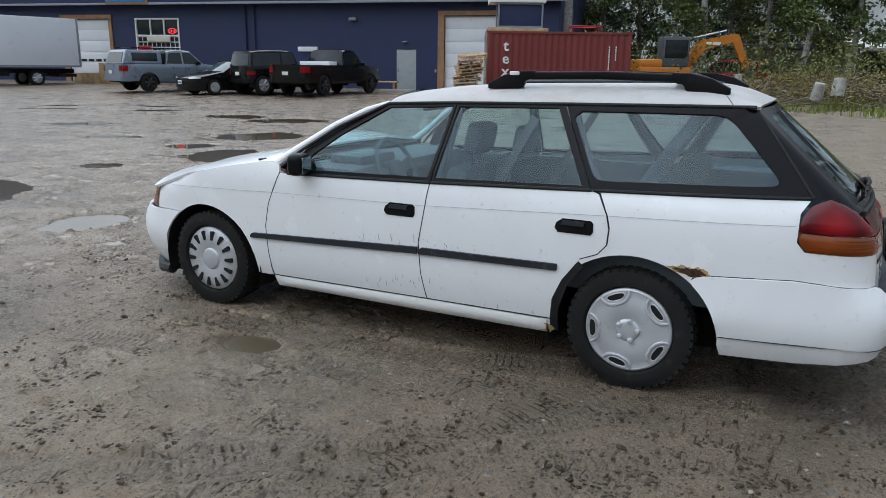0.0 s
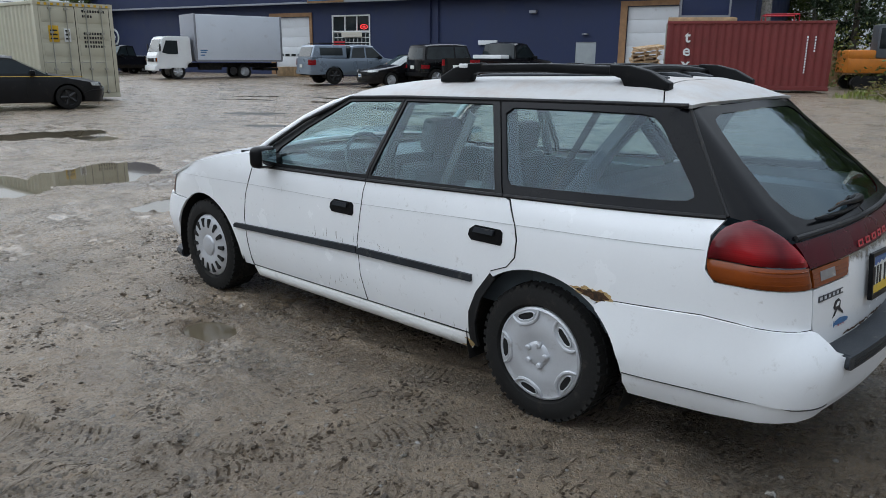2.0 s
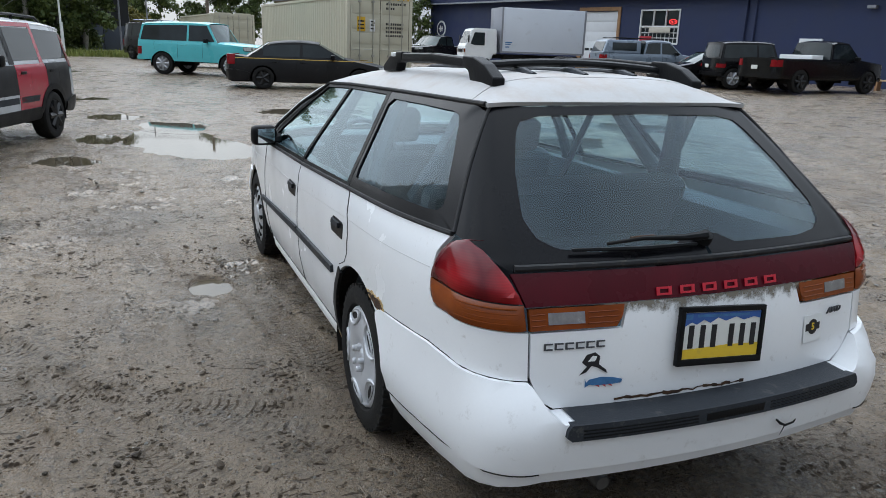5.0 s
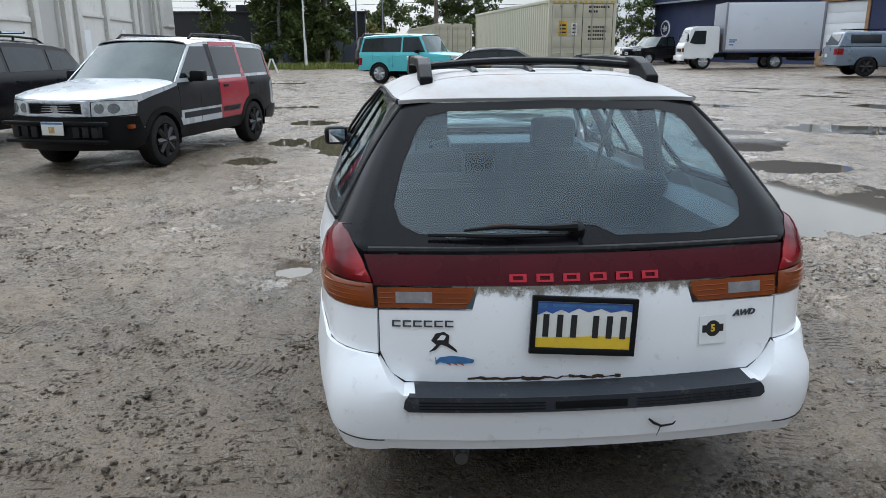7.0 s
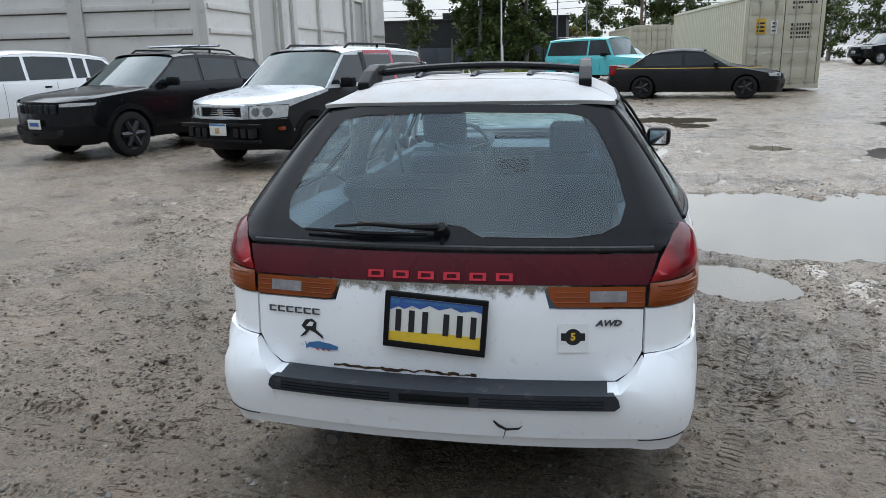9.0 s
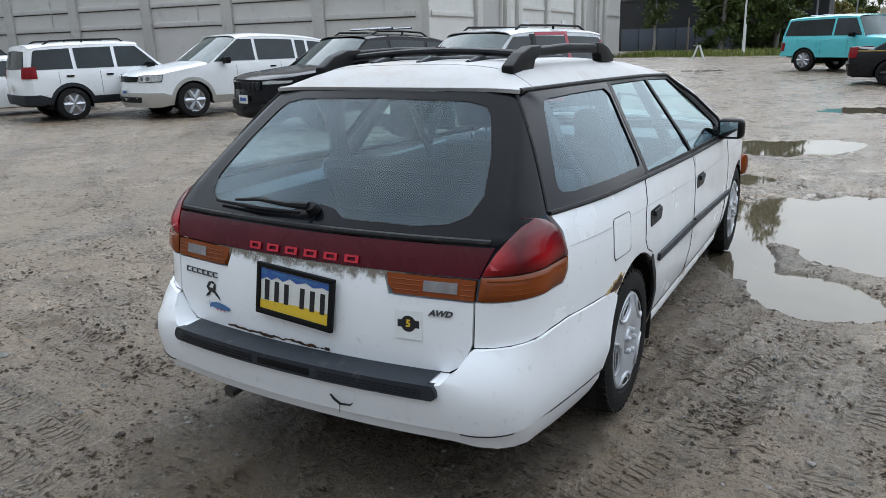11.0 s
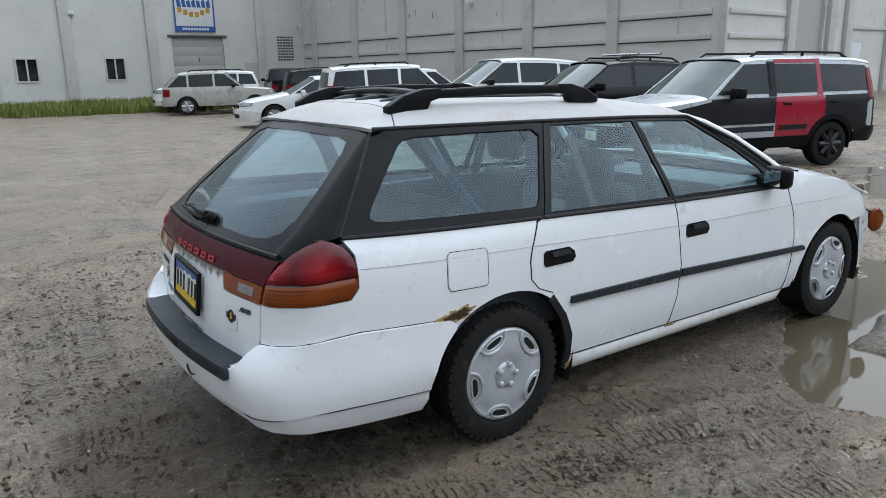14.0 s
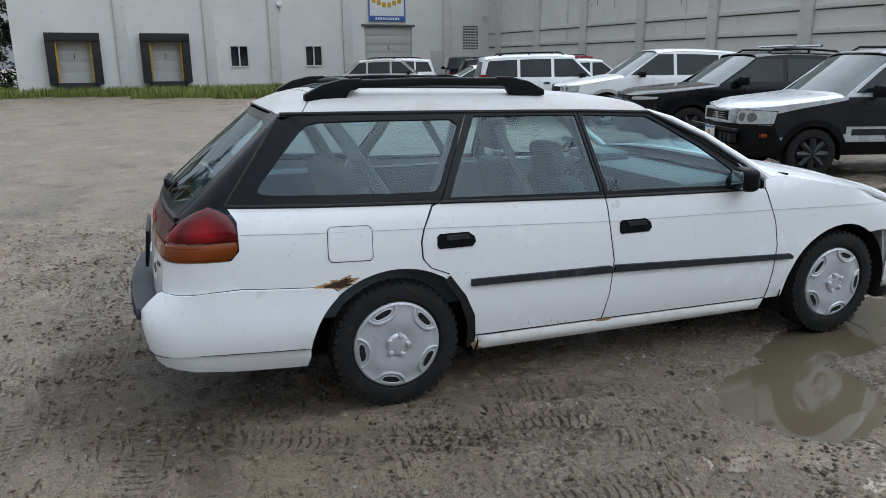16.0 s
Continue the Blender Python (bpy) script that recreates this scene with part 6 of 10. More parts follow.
M["window_dark"] = surf("window_dark", (0.02, 0.026, 0.028), 0.06, var=0.3, scale=1.5, coat=0.3, rvar=0.02)
M["win_white"] = surf("win_white", (0.70, 0.71, 0.70), 0.5, var=0.04)
M["red_neon"] = surf("red_neon", (0.9, 0.05, 0.05), 0.4, var=0.05, emit=1.2)
M["sign_red"] = surf("sign_red", (0.42, 0.02, 0.03), 0.5, var=0.08)
M["sign_cream"] = surf("sign_cream", (0.55, 0.52, 0.44), 0.6, var=0.06)
M["warehouse"] = surf("warehouse", (0.62, 0.605, 0.57), 0.8, var=0.06, scale=0.5, grain=14, bump=0.25, dirt=(0.33, 0.32, 0.29), dirt_amount=0.22, dirt_scale=1.6)
M["warehouse_trim"] = surf("warehouse_trim", (0.57, 0.555, 0.525), 0.8, var=0.07, scale=0.7, grain=14, bump=0.3, dirt=(0.25, 0.24, 0.22), dirt_amount=0.3, dirt_scale=3)
M["wall_dark"] = surf("wall_dark", (0.10, 0.10, 0.09), 0.9, var=0.3)
M["dock_black"] = surf("dock_black", (0.02, 0.02, 0.021), 0.75, var=0.3)
M["dock_yellow"] = surf("dock_yellow", (0.52, 0.30, 0.03), 0.6, var=0.3, scale=8)
M["roll_door"] = surf("roll_door", (0.42, 0.41, 0.39), 0.6, var=0.05)

WALL_B = Matrix.Translation((-18.75, 35.0, 0.22)) @ pose(0, 0, 0, 0, 0, 12)


def wall_sheet(bm, u0, u1, z0, z1, holes, t=0.25):
    """A wall in the xz plane with its face at y = 0 and rectangular openings (u0, u1, z0, z1)."""
    us = sorted({u0, u1, *[h[0] for h in holes], *[h[1] for h in holes]})
    zs = sorted({z0, z1, *[h[2] for h in holes], *[h[3] for h in holes]})
    solid = set()
    for a, b in zip(us, us[1:]):
        for c, d in zip(zs, zs[1:]):
            if not any(h[0] <= a and b <= h[1] and h[2] <= c and d <= h[3] for h in holes):
                solid.add((a, c))
    for i, (a, b) in enumerate(zip(us, us[1:])):
        for k, (c, d) in enumerate(zip(zs, zs[1:])):
            if (a, c) not in solid:
                continue
            quads_ = [((a, 0, c), (b, 0, c), (b, 0, d), (a, 0, d)), ((b, t, c), (a, t, c), (a, t, d), (b, t, d))]
            if i == 0 or (us[i - 1], c) not in solid:
                quads_.append(((a, t, c), (a, 0, c), (a, 0, d), (a, t, d)))
            if (b, c) not in solid:
                quads_.append(((b, 0, c), (b, t, c), (b, t, d), (b, 0, d)))
            if k == 0 or (a, zs[k - 1]) not in solid:
                quads_.append(((a, t, c), (b, t, c), (b, 0, c), (a, 0, c)))
            if (a, d) not in solid:
                quads_.append(((a, 0, d), (b, 0, d), (b, t, d), (a, t, d)))
            for q_ in quads_:
                bm.faces.new([bm.verts.new(v_) for v_ in q_])
    bmesh.ops.remove_doubles(bm, verts=bm.verts[:], dist=1e-4)
    return bm


shop = thing("shop_building", "dark navy blue metal shop building with roller doors", "building", WALL_B)
shop_holes = [(-21.87, -18.85, -0.1, 3.66), (-17.05, -14.15, 1.75, 3.72), (-1.12, -0.02, -0.1, 2.10), (1.5, 5.2, -0.1, 3.76)]
part("wall", wall_sheet(bmesh.new(), -40, 7.4, -0.5, 7.0, shop_holes), M["blue_wall"], shop)
part("side_wall", boxes((-40.0, -39.75, 0.25, 14, -0.5, 7.0), (7.15, 7.4, 0.25, 14, -0.5, 7.0), (-40, 7.4, 14, 14.25, -0.5, 7.0)), M["blue_wall"], shop)
part("roof", boxes((-40.5, 7.8, -0.55, 14.5, 7.0, 7.2, 0.03)), M["grey_trim"], shop)
part("mansard", boxes((-40.6, 7.8, -0.62, -0.005, 4.50, 7.0, 0.02)), M["blue_wall"], shop)
part("fascia", boxes((-40.65, 7.85, -0.66, -0.60, 4.40, 4.52, 0.01)), M["grey_trim"], shop)


def roller_door(u0, u1, h, windows=True):
    d = part("roller_door", boxes((u0, u1, 0.12, 0.17, 0.0, h)), M["door_white"], shop, "white sectional overhead door")
    for k in range(6):
        part("door_section", boxes((u0 + 0.005, u1 - 0.005, 0.10, 0.125, 0.02 + k * h / 6, (k + 1) * h / 6 - 0.012, 0.008)), M["door_white"], d)
    if windows:
        for k in range(5):
            a = u0 + 0.2 + (u1 - u0 - 0.4) * (k + 0.1) / 5
            part("pane", boxes((a, a + (u1 - u0) / 8, 0.085, 0.11, h * 0.345, h * 0.385, 0.004)), M["window_dark"], d)
    part("door_frame", boxes((u0 - 0.34, u0, -0.06, 0.05, -0.1, h + 0.03), (u1, u1 + 0.22, -0.06, 0.05, -0.1, h + 0.03), (u0 - 0.34, u1 + 0.22, -0.07, 0.05, h + 0.03, h + 0.26)), M["raw_wood"], d, "unpainted timber door frame")


roller_door(-21.87, -18.85, 3.66)
roller_door(1.5, 5.2, 3.76, False)
d = part("entrance_door", boxes((-1.12, -0.02, 0.03, 0.09, 0.0, 2.10, 0.006)), M["grey_door"], shop, "plain grey steel door")
part("handle", boxes((-1.04, -1.0, -0.03, 0.03, 0.95, 1.1, 0.01)), M["chrome"], d)
win = part("window", boxes((-17.05, -16.97, -0.04, 0.1, 1.75, 3.72), (-14.23, -14.15, -0.04, 0.1, 1.75, 3.72), (-16.97, -14.23, -0.04, 0.1, 3.64, 3.72), (-16.97, -14.23, -0.04, 0.1, 1.75, 1.83), (-16.97, -14.23, -0.04, 0.1, 2.72, 2.80), (-16.08, -16.02, -0.04, 0.1, 2.8, 3.64), (-15.18, -15.12, -0.04, 0.1, 2.8, 3.64)), M["win_white"], shop, "white framed shop window")
for a, b in ((-16.97, -16.08), (-16.02, -15.18), (-15.12, -14.23)):
    part("pane", boxes((a, b, 0.05, 0.07, 2.8, 3.64)), M["window_dark"], win)
for i in range(9):
    for j in range(3):
        a = -16.97 + i * 0.3044
        part("pane", boxes((a + 0.02, a + 0.27, 0.05, 0.07, 1.85 + j * 0.29, 2.09 + j * 0.29, 0.004)), M["window_dark"], win)
part("window_lattice", boxes((-16.97, -14.23, 0.07, 0.09, 1.83, 2.72)), M["win_white"], win)
part("window_sign", boxes((-16.3, -14.75, -0.06, -0.045, 2.42, 2.72, 0.004), (-16.1, -15.0, -0.064, -0.06, 2.55, 2.60)), M["sign_cream"], shop, "cream sign board")
part("red_sign", boxes((-16.95, -16.05, -0.06, -0.045, 1.86, 2.2, 0.004)), M["sign_red"], shop)
bm = bmesh.new()
tube(bm, [(-14.65 + 0.27 * math.cos(a), 0.03, 3.02 + 0.13 * math.sin(a)) for a in np.linspace(0, 6.28, 22)], 0.018, 6, cap=False)
for x in (-14.8, -14.7, -14.6, -14.5):
    tube(bm, [(x, 0.03, 2.96), (x + 0.02, 0.03, 3.08)], 0.014, 6)
part("neon_sign", bm, M["red_neon"], shop, "small glowing red window sign")
part("sign_board", boxes((-18.4, -15.6, -0.72, -0.66, 4.42, 5.6, 0.02)), M["raw_wood"], shop, "wood framed sign board")
part("sign_face", boxes((-18.28, -15.72, -0.74, -0.715, 4.54, 5.48, 0.005)), M["sticker_blue"], shop)
bm = bmesh.new()
tube(bm, [(-9.9, -0.08, 0.1), (-9.9, -0.08, 4.4)], 0.055, 8)
tube(bm, [(-9.35, -0.08, 0.1), (-9.35, -0.08, 4.4)], 0.045, 8)
part("conduit", bm, M["blue_wall"], shop)
bm = bmesh.new()
lathe(bm, [(0, -0.03), (0.62, -0.03), (0.64, 0.0)], 36, Matrix.Translation((-38.3, -0.02, 2.55)))
part("round_logo", bm, M["win_white"], shop, "round white emblem on the wall")
bm = bmesh.new()
lathe(bm, [(0.0, -0.045), (0.5, -0.045), (0.5, -0.03)], 36, Matrix.Translation((-38.3, -0.02, 2.55)))
part("logo_disc", bm, M["blue_wall"], shop)
part("logo_bar", boxes((-38.6, -38.0, -0.08, -0.064, 2.5, 2.62), (-38.45, -38.33, -0.08, -0.064, 2.3, 2.8), (-38.2, -38.08, -0.08, -0.064, 2.35, 2.75)), M["win_white"], shop)
part("vent_hood", boxes((-6.75, -5.6, -0.12, -0.002, 1.95, 2.2, 0.02)), M["door_white"], shop)
for b_ in ((-3.7, -3.3, -0.25, -0.002, 3.55, 3.7, 0.03), (-0.75, -0.45, -0.18, -0.002, 2.45, 2.52, 0.02), (1.0, 1.1, -0.05, -0.002, 0.95, 1.1, 0.01)):
    part("wall_light", boxes(b_), M["grey_trim"], shop)

# warehouse: dock wall, panel wall, gable wall
WALL_W = Matrix.Translation((-19.1, -37.1, 0)) @ pose(0, 0, 0, 0, 0, 4.9)
ware = thing("warehouse", "large off-white concrete warehouse with loading docks", "building", WALL_W)
H_W = 12.0


def wh_wall(bm, u0, u1, holes, m):
    wall_sheet(bm, u0, u1, -0.6, H_W, holes, 0.3)
    bmesh.ops.transform(bm, matrix=m, verts=bm.verts[:])
    return bm


# local axes of the warehouse: x along the dock wall, y towards the lot
flip = pose(0, 0, 0, 0, 0, 180)
docks = [(19.06, 20.88), (23.52, 25.40)]
L_DOCK = 27.2
holes = [*[(-b, -a, 0.62, 2.78) for a, b in docks], (-16.55, -15.53, 1.37, 2.50), (-12.18, -11.21, 1.37, 2.50), (-8.5, -5.4, -0.1, 3.65)]
part("dock_wall", wh_wall(bmesh.new(), -L_DOCK, 0.3, holes, flip), M["warehouse"], ware)
for u in (3.0, 9.6, 14.0, 17.6, 22.1):
    part("pilaster", boxes((u - 0.28, u + 0.28, 0.002, 0.14, -0.6, H_W, 0.02)), M["warehouse_trim"], ware)
for k, (a, b) in enumerate(docks):
    dk = part("dock_shelter", boxes((a - 0.34, a + 0.08, 0, 0.45, 0.55, 3.10, 0.04), (b - 0.08, b + 0.34, 0, 0.45, 0.55, 3.10, 0.04), (a - 0.34, b + 0.34, 0, 0.5, 2.72, 3.14, 0.04), (a - 0.05, b + 0.05, 0, 0.35, 0.20, 0.63, 0.05)), M["dock_black"], ware, "black padded dock shelter")
    for j in range(4):
        part("door_section", boxes((a, b, -0.16, -0.1, 0.62 + j * 0.54, 1.15 + j * 0.54, 0.01)), M["roll_door"], dk)
    for c in (a + 0.09, b - 0.17):
        part("guard_rail", boxes((c, c + 0.08, 0.1, 0.3, 0.66, 2.72)), M["dock_yellow"], dk, "yellow guide strip")
    lettering("dock_number", "21"[k], 0.36, M["ink"], dk, pose((a + b) / 2, -0.098, 1.95, 90, 0, 180), 0.004)
for u in (11.21, 15.53):
    w_ = part("window", boxes((u - 0.05, u + 1.05, -0.06, 0.05, 1.32, 1.40), (u - 0.05, u + 1.05, -0.06, 0.05, 2.47, 2.55), (u - 0.05, u + 0.04, -0.06, 0.05, 1.40, 2.47), (u + 0.97, u + 1.05, -0.06, 0.05, 1.40, 2.47), (u + 0.47, u + 0.54, -0.06, 0.05, 1.40, 2.47)), M["warehouse_trim"], ware)
    part("pane", boxes((u, u + 1.01, -0.14, -0.11, 1.37, 2.50)), M["window_dark"], w_)
roll_ = part("roller_door", boxes((5.4, 8.5, -0.2, -0.165, 0.0, 3.65)), M["roll_door"], ware)
for j in range(7):
    part("door_section", boxes((5.4, 8.5, -0.16, -0.1, 0.0 + j * 0.52, 0.51 + j * 0.52, 0.01)), M["roll_door"], roll_)
part("door_lintel", boxes((5.2, 8.7, 0, 0.08, 3.65, 3.77, 0.01)), M["wall_dark"], ware)
lettering("door_number", "3", 0.36, M["ink"], ware, pose(6.95, -0.098, 2.35, 90, 0, 180), 0.004)
S0, SZ = 5.84, 3.95
sg = part("wall_sign", boxes((S0, S0 + 2.4, 0.02, 0.08, SZ, SZ + 2.7, 0.01)), M["win_white"], ware, "white sign with blue border and lettering bars")
part("sign_border", boxes((S0, S0 + 2.4, 0.08, 0.09, SZ, SZ + 0.31), (S0, S0 + 0.09, 0.08, 0.09, SZ + 0.31, SZ + 2.7), (S0 + 2.31, S0 + 2.4, 0.08, 0.09, SZ + 0.31, SZ + 2.7)), M["plate_blue"], sg)
random.seed(3)
for i in range(7):
    bm = bmesh.new()
    x = S0 + 0.2 + i * 0.29
    prism(bm, [(x, SZ + 1.35), (x + 0.22, SZ + 1.35), (x + 0.27, SZ + 1.6 + 0.2 * random.random()), (x + 0.07, SZ + 1.7 + 0.2 * random.random())], "y", 0.08, 0.092)
    part("sign_mark", bm, M["plate_blue"], sg)
for i in range(6):
    x, z = S0 + 0.28 + i * 0.33, SZ + 0.75 + 0.12 * abs(i - 2.5)
    part("sign_mark", boxes((x, x + 0.24, 0.08, 0.092, z, z + 0.28)), M["dock_yellow"], sg)
for i in range(10):
    part("sign_bar", boxes((S0 + 0.42 + i * 0.16, S0 + 0.53 + i * 0.16, 0.09, 0.094, SZ + 0.09, SZ + 0.22)), M["win_white"], sg)
vent = bmesh.new()
for j in range(9):
    for i in range(6):
        box(vent, 0.75 + i * 0.19, 0.9 + i * 0.19, 0.004, 0.012, 2.3 + j * 0.17, 2.4 + j * 0.17)
part("wall_vent", vent, M["wall_dark"], ware, "wall vent with small square openings")
part("side_door", boxes((2.9, 4.1, 0.002, 0.04, 0.0, 2.2, 0.01)), M["roll_door"], ware)
for b_ in ((0.25, 0.45, 0.0, 0.3, 4.3, 4.45, 0.03), (13.5, 13.8, 0.0, 0.25, 4.7, 4.9, 0.03), (28.2, 28.5, 0, 0.25, 4.7, 4.9, 0.03)):
    part("wall_lamp", boxes(b_), M["win_white"], ware)

# panel wall: runs along y at x = 0, facing +x
PL = 29.05
part("panel_wall", boxes((-0.3, 0.0, 0.0, PL, -0.6, H_W)), M["warehouse"], ware)
for k in range(7):
    y = PL - k * 4.55
    if y > 1:
        part("pilaster", boxes((0.002, 0.14, max(0.3, y - 0.55), y, -0.6, H_W, 0.02)) if k else boxes((0.002, 0.06, y - 0.3, y, -0.6, H_W, 0.01)), M["warehouse_trim"], ware)
    lo, hi = max(0.2, y - 4.55 + 0.02), y - 0.57
    if hi > lo:
        for z in (2.42, 3.26):
            part("wall_rail", boxes((0.002, 0.07, lo, hi, z, z + 0.19, 0.015)), M["warehouse_trim"], ware)
            # plain dark strip just below the rail, along its whole length
            part("rail_underline", boxes((0.003, 0.02, lo, hi, z - 0.045, z - 0.002)), M["wall_dark"], ware)
bm = bmesh.new()
random.seed(8)
for k in range(46):
    y, z = random.uniform(0.5, PL - 0.5), random.uniform(4.0, 7.5)
    h = random.uniform(0.1, 0.4)
    box(bm, 0.002, 0.006, y, y + random.uniform(0.02, 0.05), z - h, z)
part("rust_streak", bm, M["wall_dark"], ware, "short dark streaks on the wall")["kind"] = "stuff"
for y in (PL - 1.9, PL - 11, PL - 20):
    bm = bmesh.new()
    tube(bm, [(0.05, y, 2.6), (0.06, y, H_W)], 0.02, 6)
    part("conduit", bm, M["warehouse_trim"], ware)
for y in (PL - 2.3, PL - 13.2):
    part("wall_lamp", boxes((0.0, 0.3, y, y + 0.2, 4.55, 4.7, 0.03)), M["win_white"], ware)

# gable wall: runs to -x at y = PL, facing +y
GL = 34.0
bm = bmesh.new()
wall_sheet(bm, 0.0, GL, -0.6, H_W, [(5.0, 7.7, -0.1, 7.5), (22.9, 26.2, -0.1, 5.0)], 0.3)
bmesh.ops.transform(bm, matrix=Matrix.Translation((-0.001, PL + 0.001, 0)) @ flip, verts=bm.verts[:])
part("gable_wall", bm, M["warehouse"], ware)
part("roller_door", boxes((-7.7, -5.0, PL - 0.2, PL - 0.14, 0, 7.5)), M["roll_door"], ware)
part("roller_door", boxes((-26.2, -22.9, PL - 0.2, PL - 0.14, 0, 5.0)), M["roll_door"], ware)
for u in (4.6, 8.2, 9.9, 14.6, 20.6, 22.5, 26.7, 28.4):
    part("pilaster", boxes((-u - 0.3, -u + 0.3, PL + 0.003, PL + 0.18, -0.6, H_W, 0.02)), M["warehouse_trim"], ware)
for a, b in ((0.1, 4.2), (10.3, 14.2), (15.0, 20.2), (28.8, 33.8)):
    for z in (2.42, 3.26) if a < 5 else (2.9,):
        part("wall_rail", boxes((-b, -a, PL + 0.003, PL + 0.07, z, z + 0.18, 0.015)), M["warehouse_trim"], ware)
part("notice", boxes((-18.4, -17.6, PL + 0.01, PL + 0.03, 1.35, 2.45, 0.004)), M["sticker_white"], ware, "white notice with red bars")
for j in range(4):
    part("notice_bar", boxes((-18.3, -17.7, PL + 0.03, PL + 0.035, 1.5 + 0.2 * j, 1.6 + 0.2 * j)), M["sticker_red"], ware)
part("grey_door", boxes((-11.6, -10.5, PL + 0.004, PL + 0.05, 0, 2.3, 0.01)), M["door_white"], ware)
part("back_wall", boxes((-GL, -GL + 0.3, 0, PL - 0.31, -0.6, H_W), (-GL + 0.3, -0.31, -0.3, 0.0, -0.6, H_W), (0.31, L_DOCK, -20.3, -20, -0.6, H_W), (L_DOCK - 0.3, L_DOCK, -20, -0.31, -0.6, H_W)), M["warehouse"], ware)
part("roof", boxes((-GL, -0.31, 0.0, PL - 0.32, H_W - 0.3, H_W), (-0.3, L_DOCK - 0.31, -20, -0.31, H_W - 0.3, H_W)), M["grey_trim"], ware)


# ---- parked vehicles ----
def paint(name, col, rough=0.22, metal=0.0, amount=0.1):
    return surf(name, col, rough, metal, var=0.03, scale=2, grain=90, dirt=(0.22, 0.20, 0.17), dirt_amount=amount, dirt_scale=6, coat=0.4, rvar=0.05)


M["tint_glass"] = surf("tint_glass", (0.016, 0.022, 0.024), 0.05, var=0.4, scale=1.6, coat=0.0, rvar=0.02, spec=0.4)
M["screen_glass"] = surf("screen_glass", (0.050, 0.075, 0.072), 0.05, var=0.5, scale=1.6, coat=0.0, rvar=0.02, spec=0.35)
M["p_silver"] = paint("p_silver", (0.50, 0.52, 0.54), 0.28, 0.2)
M["p_white"] = paint("p_white", (0.78, 0.79, 0.79))
M["p_black"] = surf("p_black", (0.006, 0.006, 0.007), 0.16, var=0.1, dirt=(0.05, 0.045, 0.04), dirt_amount=0.05, spec=0.3, rvar=0.04)
M["p_matt_black"] = surf("p_matt_black", (0.012, 0.012, 0.013), 0.45, var=0.15, dirt=(0.05, 0.045, 0.04), dirt_amount=0.15, spec=0.25)
M["p_turq"] = paint("p_turq", (0.09, 0.50, 0.54), 0.3)
M["p_grey"] = paint("p_grey", (0.17, 0.21, 0.26), 0.3, 0.3)
M["p_red"] = paint("p_red", (0.34, 0.012, 0.03), 0.25)
M["p_dred"] = paint("p_dred", (0.22, 0.01, 0.015), 0.25)
M["p_gold"] = paint("p_gold", (0.45, 0.28, 0.05), 0.35, 0.4)
M["p_beige"] = paint("p_beige", (0.45, 0.44, 0.40), 0.3, 0.2)
M["rim_dark"] = surf("rim_dark", (0.018, 0.018, 0.019), 0.45, 0.2, var=0.2, dirt=(0.06, 0.055, 0.05), dirt_amount=0.25)
M["rim_alloy"] = surf("rim_alloy", (0.42, 0.43, 0.45), 0.35, 0.6, var=0.1, dirt=(0.15, 0.14, 0.12), dirt_amount=0.3)
M["lamp_bowl"] = surf("lamp_bowl", (0.20, 0.21, 0.21), 0.15, 0.4, var=0.4, scale=22, coat=0.6, rvar=0.04)
M["lamp_clear"] = surf("lamp_clear", (0.52, 0.54, 0.53), 0.12, 0.2, var=0.25, scale=18, coat=0.7, rvar=0.04)
M["lamp_amber"] = M["amber_lens"]


def simple_wheel(parent, x, y, r, w, rim, spokes=6):
    """A wheel with its axle along y; the outer face points away from the middle."""
    s = 1 if y > 0 else -1
    m = Matrix.Translation((x, y, r)) @ (Matrix() if s > 0 else pose(0, 0, 0, 0, 0, 180))
    bm = tyre_bm(r, w, r * 0.64)
    bmesh.ops.transform(bm, matrix=m, verts=bm.verts[:])
    wh = part("tyre", bm, M["rubber"], parent)
    bm = bmesh.new()
    lathe(bm, [(0.0, 0.0), (r * 0.55, 0.0), (r * 0.6, 0.03), (r * 0.66, 0.045)], 30, m @ Matrix.Translation((0, w * 0.25, 0)))
    for k in range(spokes):
        a = 2 * math.pi * k / spokes
        tube(bm, [m @ Vector((0.02 * math.cos(a), w * 0.38, 0.02 * math.sin(a))), m @ Vector((r * 0.62 * math.cos(a), w * 0.44, r * 0.62 * math.sin(a)))], [0.055 * r / 0.33, 0.04 * r / 0.33], 6)
    lathe(bm, [(0, w * 0.46), (0.06, w * 0.45), (0.07, w * 0.3)], 16, m)
    bmesh.ops.recalc_face_normals(bm, faces=bm.faces[:])
    part("rim", bm, rim, wh)


